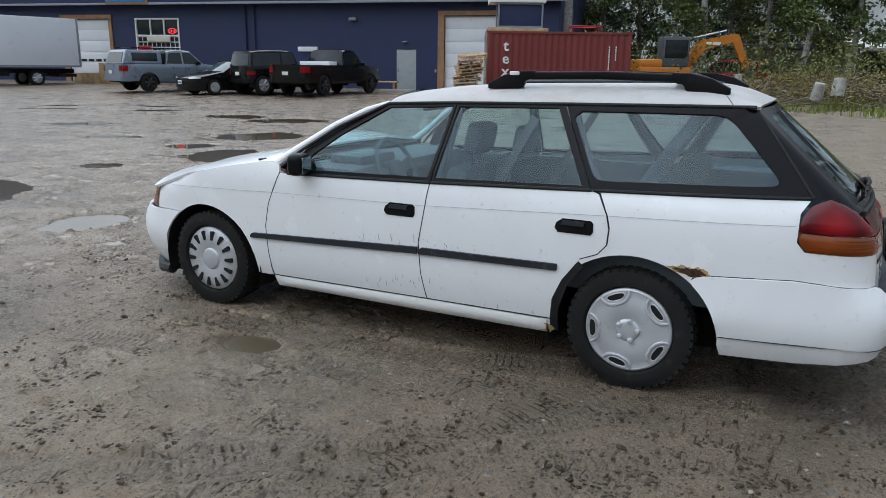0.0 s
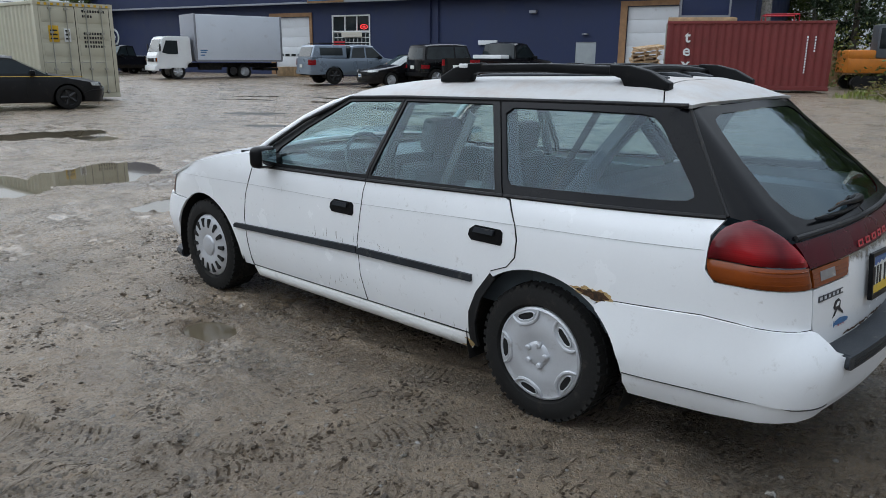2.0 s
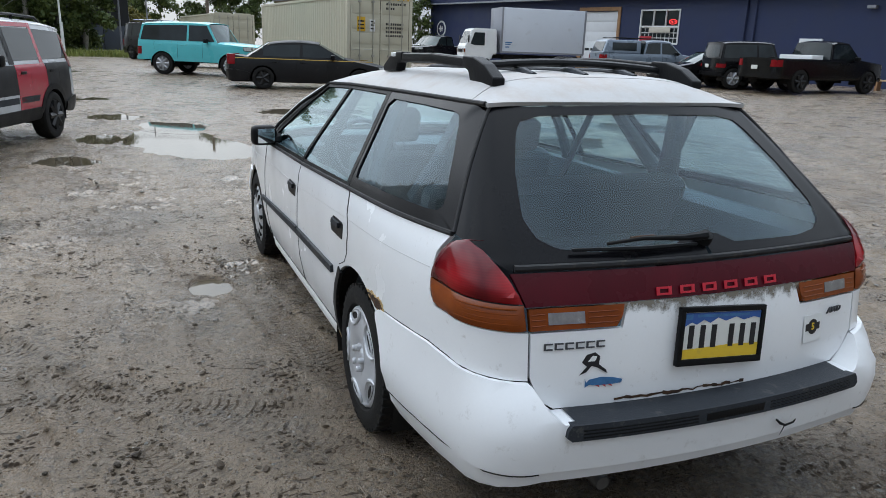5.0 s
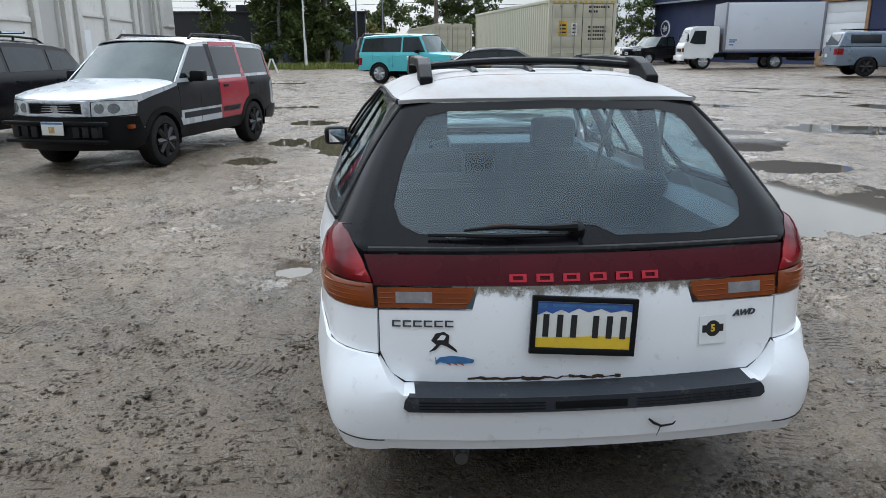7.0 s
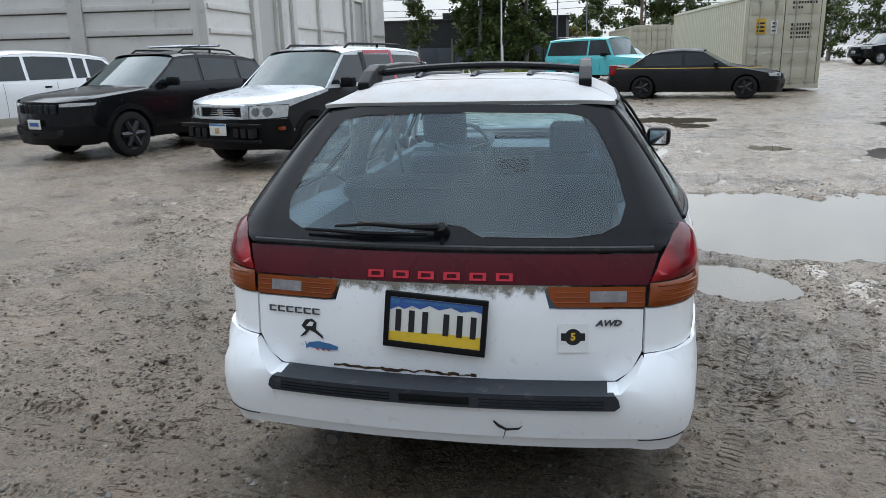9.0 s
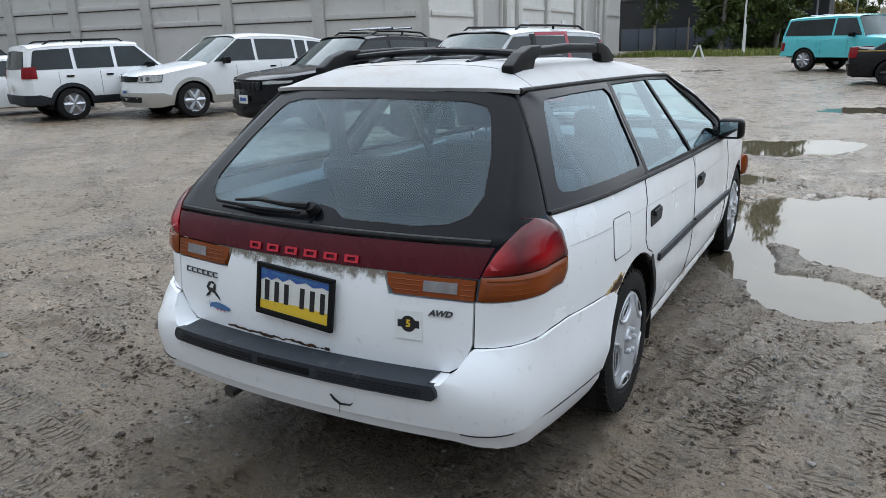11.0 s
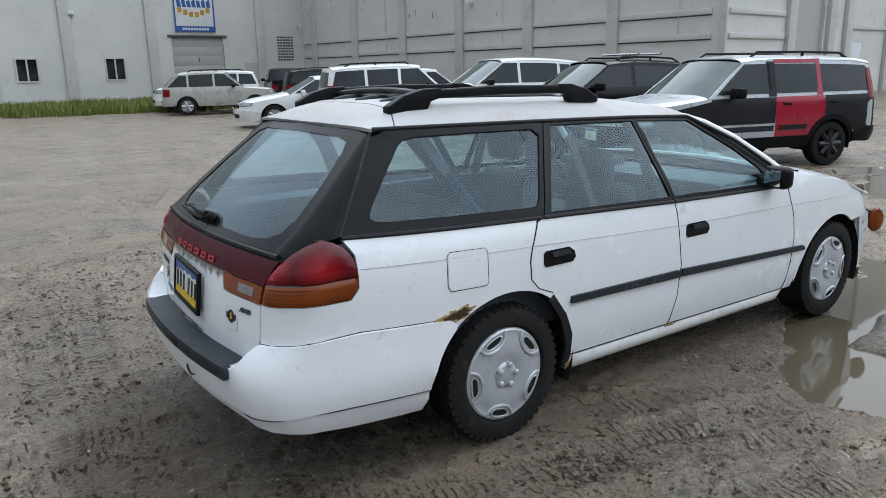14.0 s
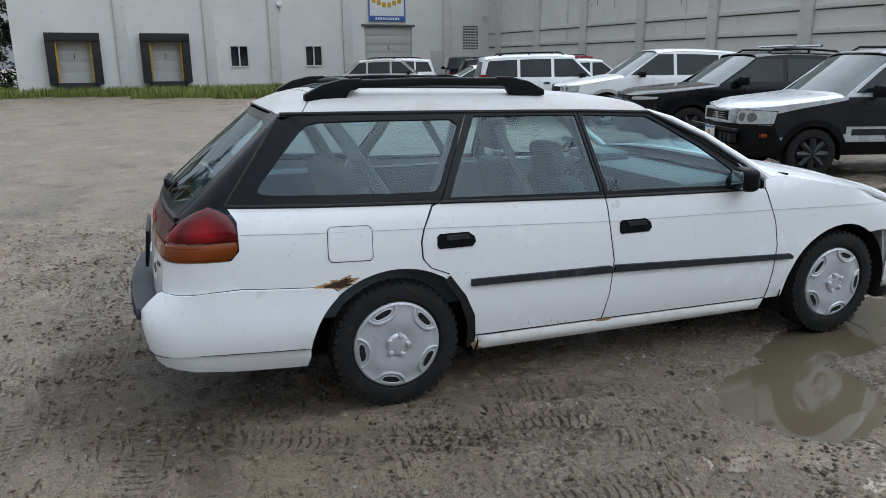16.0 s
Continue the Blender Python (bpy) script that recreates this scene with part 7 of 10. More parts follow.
def car(name, label, axle, heading, wb=2.65, fo=0.85, ro=0.95, w=1.75, r=0.34, sill=0.28, zn=0.78, zh=1.02, zb=1.05, zr=1.65, xw0=0.35, xw1=1.0, xr1=3.3, xr0=3.45,
        col=None, doors=None, clad=None, rim=None, spokes=6, kind="suv", deck=None, roof_col=None, hood_col=None, rails=True, glass_m=None, panes=None, group="parked vehicles", z0=None, bars=False,
        tail_lamp=(0.72, 1.0), lamp_z=None, mirror=True, bed=None, canopy=False, plate=True, grille=True, bz=None, stripe=None, arch=0.05, category="car"):
    """A parked vehicle: x = 0 at the front axle, nose at -fo, tail at wb + ro. heading: the way that its nose points."""
    ang = math.atan2(-heading[1], -heading[0])
    zg = float(terrain(axle[0], axle[1])) if z0 is None else z0
    root = thing(name, label, category, Matrix.Translation((axle[0], axle[1], zg + 0.002)) @ Matrix.Rotation(ang, 4, "Z"), group)
    col, rim, gm = col or M["p_white"], rim or M["rim_alloy"], glass_m or M["tint_glass"]
    xt, h = wb + ro, w / 2
    top = zr - 0.05
    up = [xt - 0.05, xr1 + 0.02] if kind == "suv" else [xt - 0.04, xt - 0.04]
    S = Shell(([sill, 0.45, 0.7, zb - 0.08, zb, top, zr + 0.1], [h * 0.94, h * 0.99, h, h * 0.985, h * 0.955, h * (0.80 if kind != "box" else 0.9), h * 0.74]),
              ([0.2, 0.5, zb, top], [xt - 0.08, xt - 0.02, *up]),
              ([0.2, 0.45, zn, zh, 3], [-fo + 0.06, -fo, -fo + 0.05, -fo + 0.16, -fo + 0.16]),
              ([0.2, zb, top], [0.24, 0.2, 0.10]), ([0.2, zh], [0.36, 0.32]), bow_r=0.05, bow_f=0.12, pinch=(xt - 0.9, 0.05, 0.2, 0.05))
    ra = r * 1.17
    deck_z = deck or zb

    def center_s(f, z_a, z_b, n=8):
        return [f(0, z_a + (z_b - z_a) * i / n) for i in range(n + 1)]

    def on_tail_(y, z):
        return S.at(*S.tail(y, z))

    def on_nose_(y, z):
        return S.at(*S.nose(y, z))

    def hood_line(x):
        return float(np.interp(x, [-fo, -fo + 0.25, xw0], [zn - 0.05, zn + 0.02, zh]))

    def fall(x):
        return arch * max(0.0, min(1.0, (x - xw1 - 0.6) / max(0.3, xr1 - xw1 - 0.6))) ** 1.7
    fa = [(-ra, sill)] + [(p, q) for p, q in arc(0, r * 0.95, ra, ra, 176, 4, 12)] + [(ra, sill)]
    rear = [(wb - ra, sill)] + [(wb + p, q) for p, q in arc(0, r * 0.95, ra, ra, 176, 4, 12)] + [(wb + ra, sill + 0.03)]
    top_line = [*center_s(S.tail, sill + 0.10, deck_z), S.tail(h * 0.6, deck_z), (xt - 0.3, deck_z), (xr0 if kind != "suv" else xt - 0.45, zb), (xw0 + 0.15, zb), (xw0, zh)]
    top_line += [(x, hood_line(x)) for x in np.linspace(xw0 - 0.1, -fo + 0.34, 6)] + [S.nose(h * 0.5, zn - 0.02), S.nose(0, zn - 0.02)]
    low = [*center_s(S.nose, zn - 0.03, sill + 0.02), (-fo + 0.3, sill), (-ra - 0.02, sill)]
    body = panel(low + fa + rear + [(xt - 0.35, sill + 0.06), S.tail(0, sill + 0.08)] + top_line, S.at, step=(0.16, 0.12), inside=(wb / 2, 0, 0.6))
    part("body", doubled(body), col, root)
    # dark floor so that no light shows through
    part("underbody", boxes((-fo + 0.15, xt - 0.12, -h * 0.62, h * 0.62, sill - 0.03, 0.62, 0.03), (ra + 0.02, wb - ra - 0.02, -h * 0.92, h * 0.92, sill - 0.02, 0.5, 0.02)), M["chassis"], root)

    def hood_at(x, y):
        e = hood_line(x)
        wd = S.half(x, e) - 0.01 - (0.30 * max(0, (-fo + 0.36 - x) / 0.36) ** 2)
        return (x - 0.10 * (1 - y * y) * max(0, min(1, (0.1 - x) / 0.5)), y * wd, e - 0.004 + 0.065 * max(0, 1 - y ** 4) ** 0.6 * min(1, max(0, x + fo - 0.06) / 0.34) ** 0.55)
    part("bonnet", doubled(panel([(xw0 + 0.02, 0), (xw0 + 0.02, 1), (-fo + 0.10, 1), (-fo + 0.06, 0)], hood_at, step=(0.07, 0.07), inside=(0.3, 0, 0.4))), hood_col or col, root)
    # roof and pillars
    xs0, xs1 = xw1 - 0.02, xr1

    def roof_at_(x, y):
        drop = 0.05 * max(0, (xw1 + 0.5 - x) / 0.6) ** 2 + 0.03 * max(0, (x - xr1 + 0.6) / 0.6) ** 2 + fall(x)
        return (x, y * (S.half(x, top - drop) + 0.005), top - drop - 0.012 + 0.075 * max(0, 1 - y ** 4) ** 0.6)
    part("roof", doubled(panel([(xs0 - 0.06, 0), (xs0, 1), (xs1, 1), (xs1 + 0.03, 0)], roof_at_, step=(0.15, 0.07), inside=(1.5, 0, 0.8))), roof_col or col, root)
    sd = [(xw0 + 0.03, zb - 0.01), (xw1, top - 0.045), (xw1 + 0.5, top), *[(x, top - fall(x)) for x in np.linspace(xw1 + 0.7, xr1 - 0.3, 5)], (xr1, top - 0.03 - fall(xr1)), (xr0 - 0.02, zb - 0.01)]
    for s in (1, -1):
        bm = panel(sd, S.at, step=(0.25, 0.15), inside=(1.5, 0, 0.7), depth=0.02, lift=-0.004)
        part("pillar", bm if s > 0 else mirrored(bm), roof_col or col, root)
        slope = (xw1 - xw0) / (top - zb)
        slr = (xr0 - xr1) / (top - zb)
        lo_, hi_ = zb + 0.035, top - 0.075
        wx = lambda z: xw0 + 0.03 + slope * (z - zb) + 0.09
        rx = lambda z: xr0 - slr * (z - zb) - 0.09
        cuts = panes or [0.36, 0.72, 1.0]
        a0 = 0.0
        span = rx(lo_) - wx(lo_)
        for i, c in enumerate(cuts):
            x0b, x1b = wx(lo_) + span * a0 + (0.04 if i else 0), wx(lo_) + span * c - (0.04 if c < 1 else 0)
            x0t = wx(hi_) if i == 0 else x0b
            x1t = rx(hi_) if c >= 1 else x1b
            if x1t > x0t + 0.05:
                bm = panel([(x0b, lo_), (x0t, hi_ - fall(x0t)), *[(x, hi_ - fall(x)) for x in np.linspace(x0t, x1t, 5)[1:-1]], (x1t - (0.04 if c >= 1 else 0), hi_ - fall(x1t)), (x1t, hi_ - fall(x1t) - 0.04), (x1b, lo_)] if x1t - x0t > 0.3 else [(x0b, lo_), (x0t, hi_ - fall(x0t)), (x1t, hi_ - fall(x1t)), (x1b, lo_)], S.at, step=(0.25, 0.15), lift=0.004, depth=0.006, inside=(1.5, 0, 0.7))
                part("side_window", bm if s > 0 else mirrored(bm), gm, root)
            a0 = c
        if mirror:
            bm = bmesh.new()
            box(bm, -0.07, 0.06, -0.11, 0.11, -0.075, 0.075, 0.04, Matrix.Translation((xw0 + 0.42, s * (h + 0.10), zb + 0.06)))
            tube(bm, [(xw0 + 0.42, s * (h - 0.06), zb + 0.0), (xw0 + 0.42, s * (h + 0.04), zb + 0.03)], 0.035, 8)
            part("door_mirror", bm, M["black_plastic"] if col is not M["p_white"] or clad else col, root)
        # door seams and handles
        span = xr0 - xw0
        for q in (0.16, 0.47, 0.76) if kind != "pickup2" else (0.2, 0.62):
            x = xw0 + span * q + 0.1
            if x < wb - ra * 0.6 or q > 0.7:
                zl = sill + 0.1 if abs(x - wb) > ra else r + ra + 0.02
                bm = bmesh.new()
                tube(bm, [(lambda p_: (p_[0], s * (p_[1] + 0.001), p_[2]))(S.at(x, z)) for z in np.linspace(zl, zb - 0.02, 7)], 0.004, 4)
                part("door_seam", bm, M["hole_dark"], root)
        for q in (0.44, 0.72):
            x = xw0 + span * q
            p_ = S.at(x, zb - 0.12)
            bm = bmesh.new()
            box(bm, x - 0.09, x + 0.07, s * p_[1] - 0.012, s * p_[1] + 0.022, zb - 0.14, zb - 0.10, 0.01)
            part("door_handle", bm, M["black_plastic"] if clad or col is M["p_black"] else col, root)
        # lamps
        lz0, lz1 = lamp_z or (zn - 0.14, zn + 0.01)
        for nm, g, lift, mt in (("lamp_bezel", 0.014, 0.004, "hole_dark"), ("headlight", 0.0, 0.009, "lamp_clear")):
            bm = panel([(-fo + 0.34 + g, lz1 - 0.01 + g * 0.6), (-fo + 0.30 + g, lz0 + 0.02 - g), S.nose(h * 0.62, lz0 - g), S.nose(h * 0.50 - g, lz0 - g), S.nose(h * 0.50 - g, lz1 - 0.02 + g * 0.6), S.nose(h * 0.7, lz1 + g * 0.6)], S.at, step=(0.08, 0.08), lift=lift, inside=(1, 0, 0.5))
            part(nm, bm if s > 0 else mirrored(bm), M[mt], root)
        if lz1 - lz0 > 0.11:
            zc, rr = (lz0 + lz1) / 2, (lz1 - lz0) * 0.33
            for yc in (h * 0.60, h * 0.78):
                bm = panel([S.nose(yc + rr * math.cos(a), zc + rr * math.sin(a)) for a in np.linspace(0, 2 * math.pi, 13)[:-1]], S.at, step=(0.05, 0.05), lift=0.0115, depth=0.004, inside=(1, 0, 0.5))
                part("reflector", bm if s > 0 else mirrored(bm), M["lamp_bowl"], root)
        t0, t1 = tail_lamp
        bm = panel([(xt - 0.30, t1), (xt - 0.28, t0), S.tail(h * 0.66, t0), S.tail(h * 0.68, t1)], S.at, step=(0.08, 0.08), lift=0.008, inside=(1, 0, 0.5))
        part("tail_light", bm if s > 0 else mirrored(bm), M["red_core"], root)
        for x in (0, wb):
            simple_wheel(root, x, s * (h - 0.115), r, 0.22, rim, spokes)
            bm = bmesh.new()
            ln = [[bm.verts.new((x + (ra + 0.005) * math.cos(radians(a)), s * y, r * 0.95 + (ra + 0.005) * math.sin(radians(a)))) for a in range(-10, 191, 10)] for y in (h * 0.55, h * 0.985)]
            for k in range(len(ln[0]) - 1):
                bm.faces.new((ln[0][k], ln[0][k + 1], ln[1][k + 1], ln[1][k]))
            bm.faces.new(ln[0])
            part("wheel_well", bm, M["chassis"], root)
        if clad:
            for x in (0, wb):
                outer, inner = arc(x, r * 0.95, ra + 0.075, ra + 0.075, 186, -6, 14), arc(x, r * 0.95, ra - 0.005, ra - 0.005, 186, -6, 14)
                bm = bmesh.new()
                va = [[bm.verts.new(Vector(S.at(p, max(q, sill))) + Vector((0, 0.014, 0))) for p, q in o] for o in (outer, inner)]
                vb = [[bm.verts.new(Vector(S.at(p, max(q, sill))) + Vector((0, -0.02, 0))) for p, q in o] for o in (outer, inner)]
                for k in range(14):
                    for q0, q1 in ((va[0], va[1]), (vb[0], va[0]), (va[1], vb[1])):
                        bm.faces.new((q0[k], q0[k + 1], q1[k + 1], q1[k]))
                bmesh.ops.recalc_face_normals(bm, faces=bm.faces[:])
                part("arch_cladding", bm if s > 0 else mirrored(bm), clad, root)
            bm = panel([(ra + 0.05, sill - 0.01), (ra + 0.05, sill + 0.16), (wb - ra - 0.05, sill + 0.16), (wb - ra - 0.05, sill - 0.01)], S.at, step=(0.3, 0.08), lift=0.012, inside=(1, 0, 0.7))
            part("sill_cladding", bm if s > 0 else mirrored(bm), clad, root)
        for (x0, x1, z_0, z_1, pm_) in doors or ():
            bm = panel([(x0, z_0), (x0, z_1), (x1, z_1), (x1, z_0)] if not isinstance(x0, list) else x0, S.at, step=(0.2, 0.1), lift=0.004, depth=0.006, inside=(1, 0, 0.6))
            part("door_panel", bm if s > 0 else mirrored(bm), pm_, root)
        if stripe:
            bm = panel([(-0.4, zb - 0.055), (-0.4, zb - 0.035), (xt - 0.3, zb - 0.015), (xt - 0.3, zb - 0.035)], S.at, step=(0.3, 0.1), lift=0.003, depth=0.002, inside=(1, 0, 0.6))
            part("pinstripe", bm if s > 0 else mirrored(bm), stripe, root, "gold pinstripe")
        if rails:
            bm = bmesh.new()
            y_ = h * 0.66
            tube(bm, [(xw1 + 0.25, s * y_, zr - 0.02), (xw1 + 0.36, s * y_, zr + 0.045), ((xw1 + xr1) / 2, s * y_, zr + 0.05 - fall((xw1 + xr1) / 2)), (xr1 - 0.5, s * y_, zr + 0.05 - fall(xr1 - 0.5)), (xr1 - 0.34, s * y_, zr - 0.02 - fall(xr1 - 0.34))], 0.019, 8)
            for q in (0.5,):
                tube(bm, [((xw1 + xr1) / 2, s * y_, zr - 0.02), ((xw1 + xr1) / 2, s * y_, zr + 0.045)], 0.022, 8)
            part("roof_rail", bm, M["black_plastic"], root)
    if bars:
        for x in (xw1 + 0.7, xr1 - 0.8):
            bm = bmesh.new()
            tube(bm, [(x, -h * 0.72, zr + 0.10), (x, h * 0.72, zr + 0.10)], 0.022, 8)
            part("cross_bar", bm, M["chrome"], root, "silver roof cross bar")
    # screens

    def ruled(xb, zb_, xtp, ztp, yb, yt, bulge):
        return lambda u, v: (xb + (xtp - xb) * v + bulge * (1 - u * u) * (1 - 0.4 * v), u * (yb + (yt - yb) * v), zb_ + (ztp - zb_) * v + 0.03 * (1 - u * u))
    ws = ruled(xw0 + 0.04, zh - 0.01, xw1 - 0.01, top - 0.045, h * 0.9, h * 0.79, -0.12)
    part("windscreen", panel([(-1, 0), (1, 0), (1, 1), (-1, 1)], ws, step=(0.25, 0.25), depth=0, inside=(2, 0, 0.5)), M["screen_glass"], root)
    if kind == "suv":
        part("rear_window", doubled(panel([(0, zb + 0.04), (h * 0.74, zb + 0.06), (h * 0.64, top - 0.09 - arch), (0, top - 0.07 - arch)], on_tail_, step=(0.2, 0.15), lift=0.004, inside=(1, 0, 0.6))), gm, root)
        gate = doubled(panel([(0, zb - 0.02), (h * 0.86, zb - 0.02), (h * 0.76, top - arch), (0, top + 0.02 - arch)], on_tail_, step=(0.2, 0.15), lift=-0.003, depth=0.02, inside=(1, 0, 0.6)))
        part("tailgate", gate, roof_col or col, root)
    else:
        rw = ruled(xr0 - 0.02, zb + 0.0, xr1 + 0.01, top - 0.03, h * 0.88, h * 0.78, 0.10)
        part("rear_window", panel([(-1, 0), (1, 0), (1, 1), (-1, 1)], rw, step=(0.25, 0.25), depth=0, inside=(1.5, 0, 0.5)), gm, root)
        if kind == "sedan":
            dk = lambda x, y: (x + 0.05 * (1 - y * y) * max(0, (x - xt + 0.5) / 0.5), y * (S.half(x, deck_z) - 0.01 - 0.16 * max(0, (x - xt + 0.32) / 0.32) ** 2), zb + (deck_z - zb) * max(0, min(1, (x - xr0) / (xt - xr0))) + 0.03 * (1 - abs(y) ** 3))
            part("boot_lid", doubled(panel([(xr0 - 0.05, 0), (xr0 - 0.05, 1), (xt - 0.06, 1), (xt - 0.03, 0)], dk, step=(0.15, 0.2), inside=(2, 0, 0.5))), col, root)
    if bed:
        part("bed_floor", boxes((xr0 + 0.1, xt - 0.12, -h * 0.86, h * 0.86, 0.72, 0.78, 0.01)), M["chassis"], root)
        part("bed_wall", boxes((xr0 + 0.02, xr0 + 0.10, -h * 0.93, h * 0.93, 0.6, zb), (xr0 + 0.1, xt - 0.15, -h * 0.95, -h * 0.86, 0.75, zb - 0.003), (xr0 + 0.1, xt - 0.15, h * 0.86, h * 0.95, 0.75, zb - 0.003), (xt - 0.15, xt - 0.08, -h * 0.9, h * 0.9, 0.75, zb - 0.004)), col, root)
    if canopy:
        cz = zr - 0.04
        bm = bmesh.new()
        box(bm, xr0 + 0.08, xt - 0.10, -h * 0.9, h * 0.9, zb + 0.004, cz, 0.08, seg=3)
        for v in bm.verts:
            k = (v.co.z - zb) / (cz - zb)
            v.co.y *= 1 - 0.12 * k
            if v.co.x > xt - 0.5:
                v.co.x -= 0.22 * k
        can = part("canopy", bm, col, root, "pickup bed canopy")
        for s in (1, -1):
            bm = bmesh.new()
            box(bm, xr0 + 0.3, xt - 0.55, -0.01, 0.01, zb + 0.14, cz - 0.12, 0.008)
            for v in bm.verts:
                k = (v.co.z - zb) / (cz - zb)
                v.co.y = s * (h * 0.9 * (1 - 0.12 * k) + 0.004) + v.co.y
            part("side_window", bm, gm, can)
        bm = bmesh.new()
        prism(bm, [(-h * 0.72, zb + 0.08), (h * 0.72, zb + 0.08), (h * 0.66, cz - 0.10), (-h * 0.66, cz - 0.10)], "x", 0, 0.012)
        for v in bm.verts:
            v.co.x += xt - 0.095 - 0.22 * (v.co.z - zb) / (cz - zb)
        part("rear_window", bm, gm, can)
        bm = bmesh.new()
        for s in (1, -1):
            tube(bm, [(xw1 + 0.3, s * h * 0.68, zr + 0.05), (xt - 0.6, s * h * 0.68, zr + 0.05)], 0.018, 6)
        for x in (xw1 + 0.4, xr1, xt - 0.8):
            tube(bm, [(x, -h * 0.68, zr + 0.05), (x, h * 0.68, zr + 0.05)], 0.015, 6)
        part("roof_rack", bm, M["black_plastic"], root)
    # bumpers, grille, plates
    bcol = clad or col
    part("front_bumper", doubled(panel([*center_s(S.nose, bz or r + 0.2, sill - 0.02), (-fo + 0.28, sill - 0.02), (-ra - 0.04, sill + 0.02), (-ra - 0.01, r + 0.12), (-fo + 0.3, bz or r + 0.2)], S.at, step=(0.15, 0.1), lift=0.03, depth=0.06, inside=(1, 0, 0.45))), bcol, root)
    part("rear_bumper", doubled(panel([*center_s(S.tail, r + 0.24, sill + 0.04), (xt - 0.3, sill + 0.02), (wb + ra + 0.05, sill + 0.04), (wb + ra + 0.02, r + 0.16), (xt - 0.3, r + 0.24)], S.at, step=(0.15, 0.1), lift=0.03, depth=0.06, inside=(1, 0, 0.45))), bcol, root)
    if grille:
        part("grille", doubled(panel([(0, zn - 0.14), (h * 0.46, zn - 0.13), (h * 0.48, zn - 0.02), (0, zn - 0.01)], on_nose_, step=(0.1, 0.1), lift=0.008, inside=(1, 0, 0.5))), M["black_plastic"], root)
        part("air_intake", doubled(panel([(0, sill + 0.08), (h * 0.55, sill + 0.08), (h * 0.6, sill + 0.2), (0, sill + 0.2)], on_nose_, step=(0.1, 0.1), lift=0.034, inside=(1, 0, 0.5))), M["hole_dark"], root)
    if plate:
        pz = sill + 0.30
        xn = S.at(*S.nose(0, pz))[0]
        p_ = part("number_plate", boxes((xn - 0.048, xn - 0.036, -0.15, 0.15, pz - 0.075, pz + 0.075, 0.004)), M["plate_white"], root)
        part("plate_bar", boxes((xn - 0.050, xn - 0.048, -0.11, 0.11, pz - 0.03, pz + 0.03)), M["plate_blue"], p_)
        xn = S.at(*S.tail(0, pz + 0.1))[0]
        part("number_plate", boxes((xn + 0.034, xn + 0.046, -0.15, 0.15, pz + 0.03, pz + 0.17, 0.004)), M["plate_white"], root)
    return root


ROW = (0.957, -0.288)
BACK = (-0.957, 0.288)
BP, MB = M["black_plastic"], M["p_matt_black"]
GREY = M["grey_plastic"]
crv = car("compact_suv", "old patchwork suv in silver, black and red panels", (-7.18, 0.36), ROW, 2.62, 0.84, 1.0, 1.75, 0.335, 0.33, 0.93, 1.06, 1.08, 1.66, 0.36, 1.02, 3.42, 3.56,
          M["p_silver"], [([(-0.56, 0.70), (-0.56, 0.85), (-0.2, 0.925), (0.2, 0.99), (0.425, 1.03), (0.425, 0.60), (0.37, 0.58), (0.25, 0.69), (0.0, 0.765), (-0.25, 0.69), (-0.40, 0.56), (-0.58, 0.56), (-0.60, 0.70)], 0, 0, 0, MB),
                          (0.428, 1.55, 0.69, 1.06, MB), (0.50, 1.53, 0.575, 0.655, GREY),
                          ([(1.56, 0.40), (1.555, 1.065), (2.45, 1.065), (2.475, 0.95), (2.475, 0.735), (2.35, 0.68), (2.22, 0.57), (2.17, 0.45), (2.15, 0.40)], 0, 0, 0, M["p_red"]), ([(1.60, 0.575), (1.60, 0.655), (2.17, 0.655), (2.13, 0.575)], 0, 0, 0, GREY),
                          ([(2.335, 1.07), (2.335, 1.545), (1.58, 1.545), (1.58, 1.60), (2.42, 1.60), (2.44, 1.07)], 0, 0, 0, M["p_red"]), (1.44, 1.575, 1.07, 1.57, MB),
                          ([(2.48, 0.74), (2.48, 1.065), (3.48, 1.065), (3.50, 0.55), (3.10, 0.50), (3.0, 0.57), (2.86, 0.69), (2.70, 0.755), (2.60, 0.762)], 0, 0, 0, MB)],
          BP, M["rim_dark"], 8, rails=True, panes=[0.345, 0.635, 1.0], lamp_z=(0.715, 0.90), plate=False, grille=False, bz=0.71, tail_lamp=(1.0, 1.45))
# its nose: silver grille surround with black slats, slotted bumper, plate
for z in (0.765, 0.795, 0.825, 0.853):
    part("grille_slat", boxes((-0.925, -0.865, -0.36, 0.36, z - 0.009, z + 0.009, 0.006)), BP, crv)
part("grille_backing", boxes((-0.90, -0.80, -0.37, 0.37, 0.745, 0.875, 0.01)), M["hole_dark"], crv)
part("grille_surround", boxes((-0.93, -0.84, -0.40, 0.40, 0.872, 0.905, 0.01), (-0.93, -0.84, -0.40, 0.40, 0.715, 0.748, 0.01), (-0.93, -0.84, -0.40, -0.362, 0.73, 0.89, 0.01), (-0.93, -0.84, 0.362, 0.40, 0.73, 0.89, 0.01)), M["p_silver"], crv)
part("grille_badge", boxes((-0.94, -0.92, -0.05, 0.05, 0.775, 0.85, 0.008)), M["chrome"], crv)
for y in (-0.55, -0.42, -0.29, 0.29, 0.42, 0.55):
    part("bumper_slot", boxes((-0.985, -0.90, y - 0.045, y + 0.045, 0.47, 0.60, 0.008)), M["hole_dark"], crv)
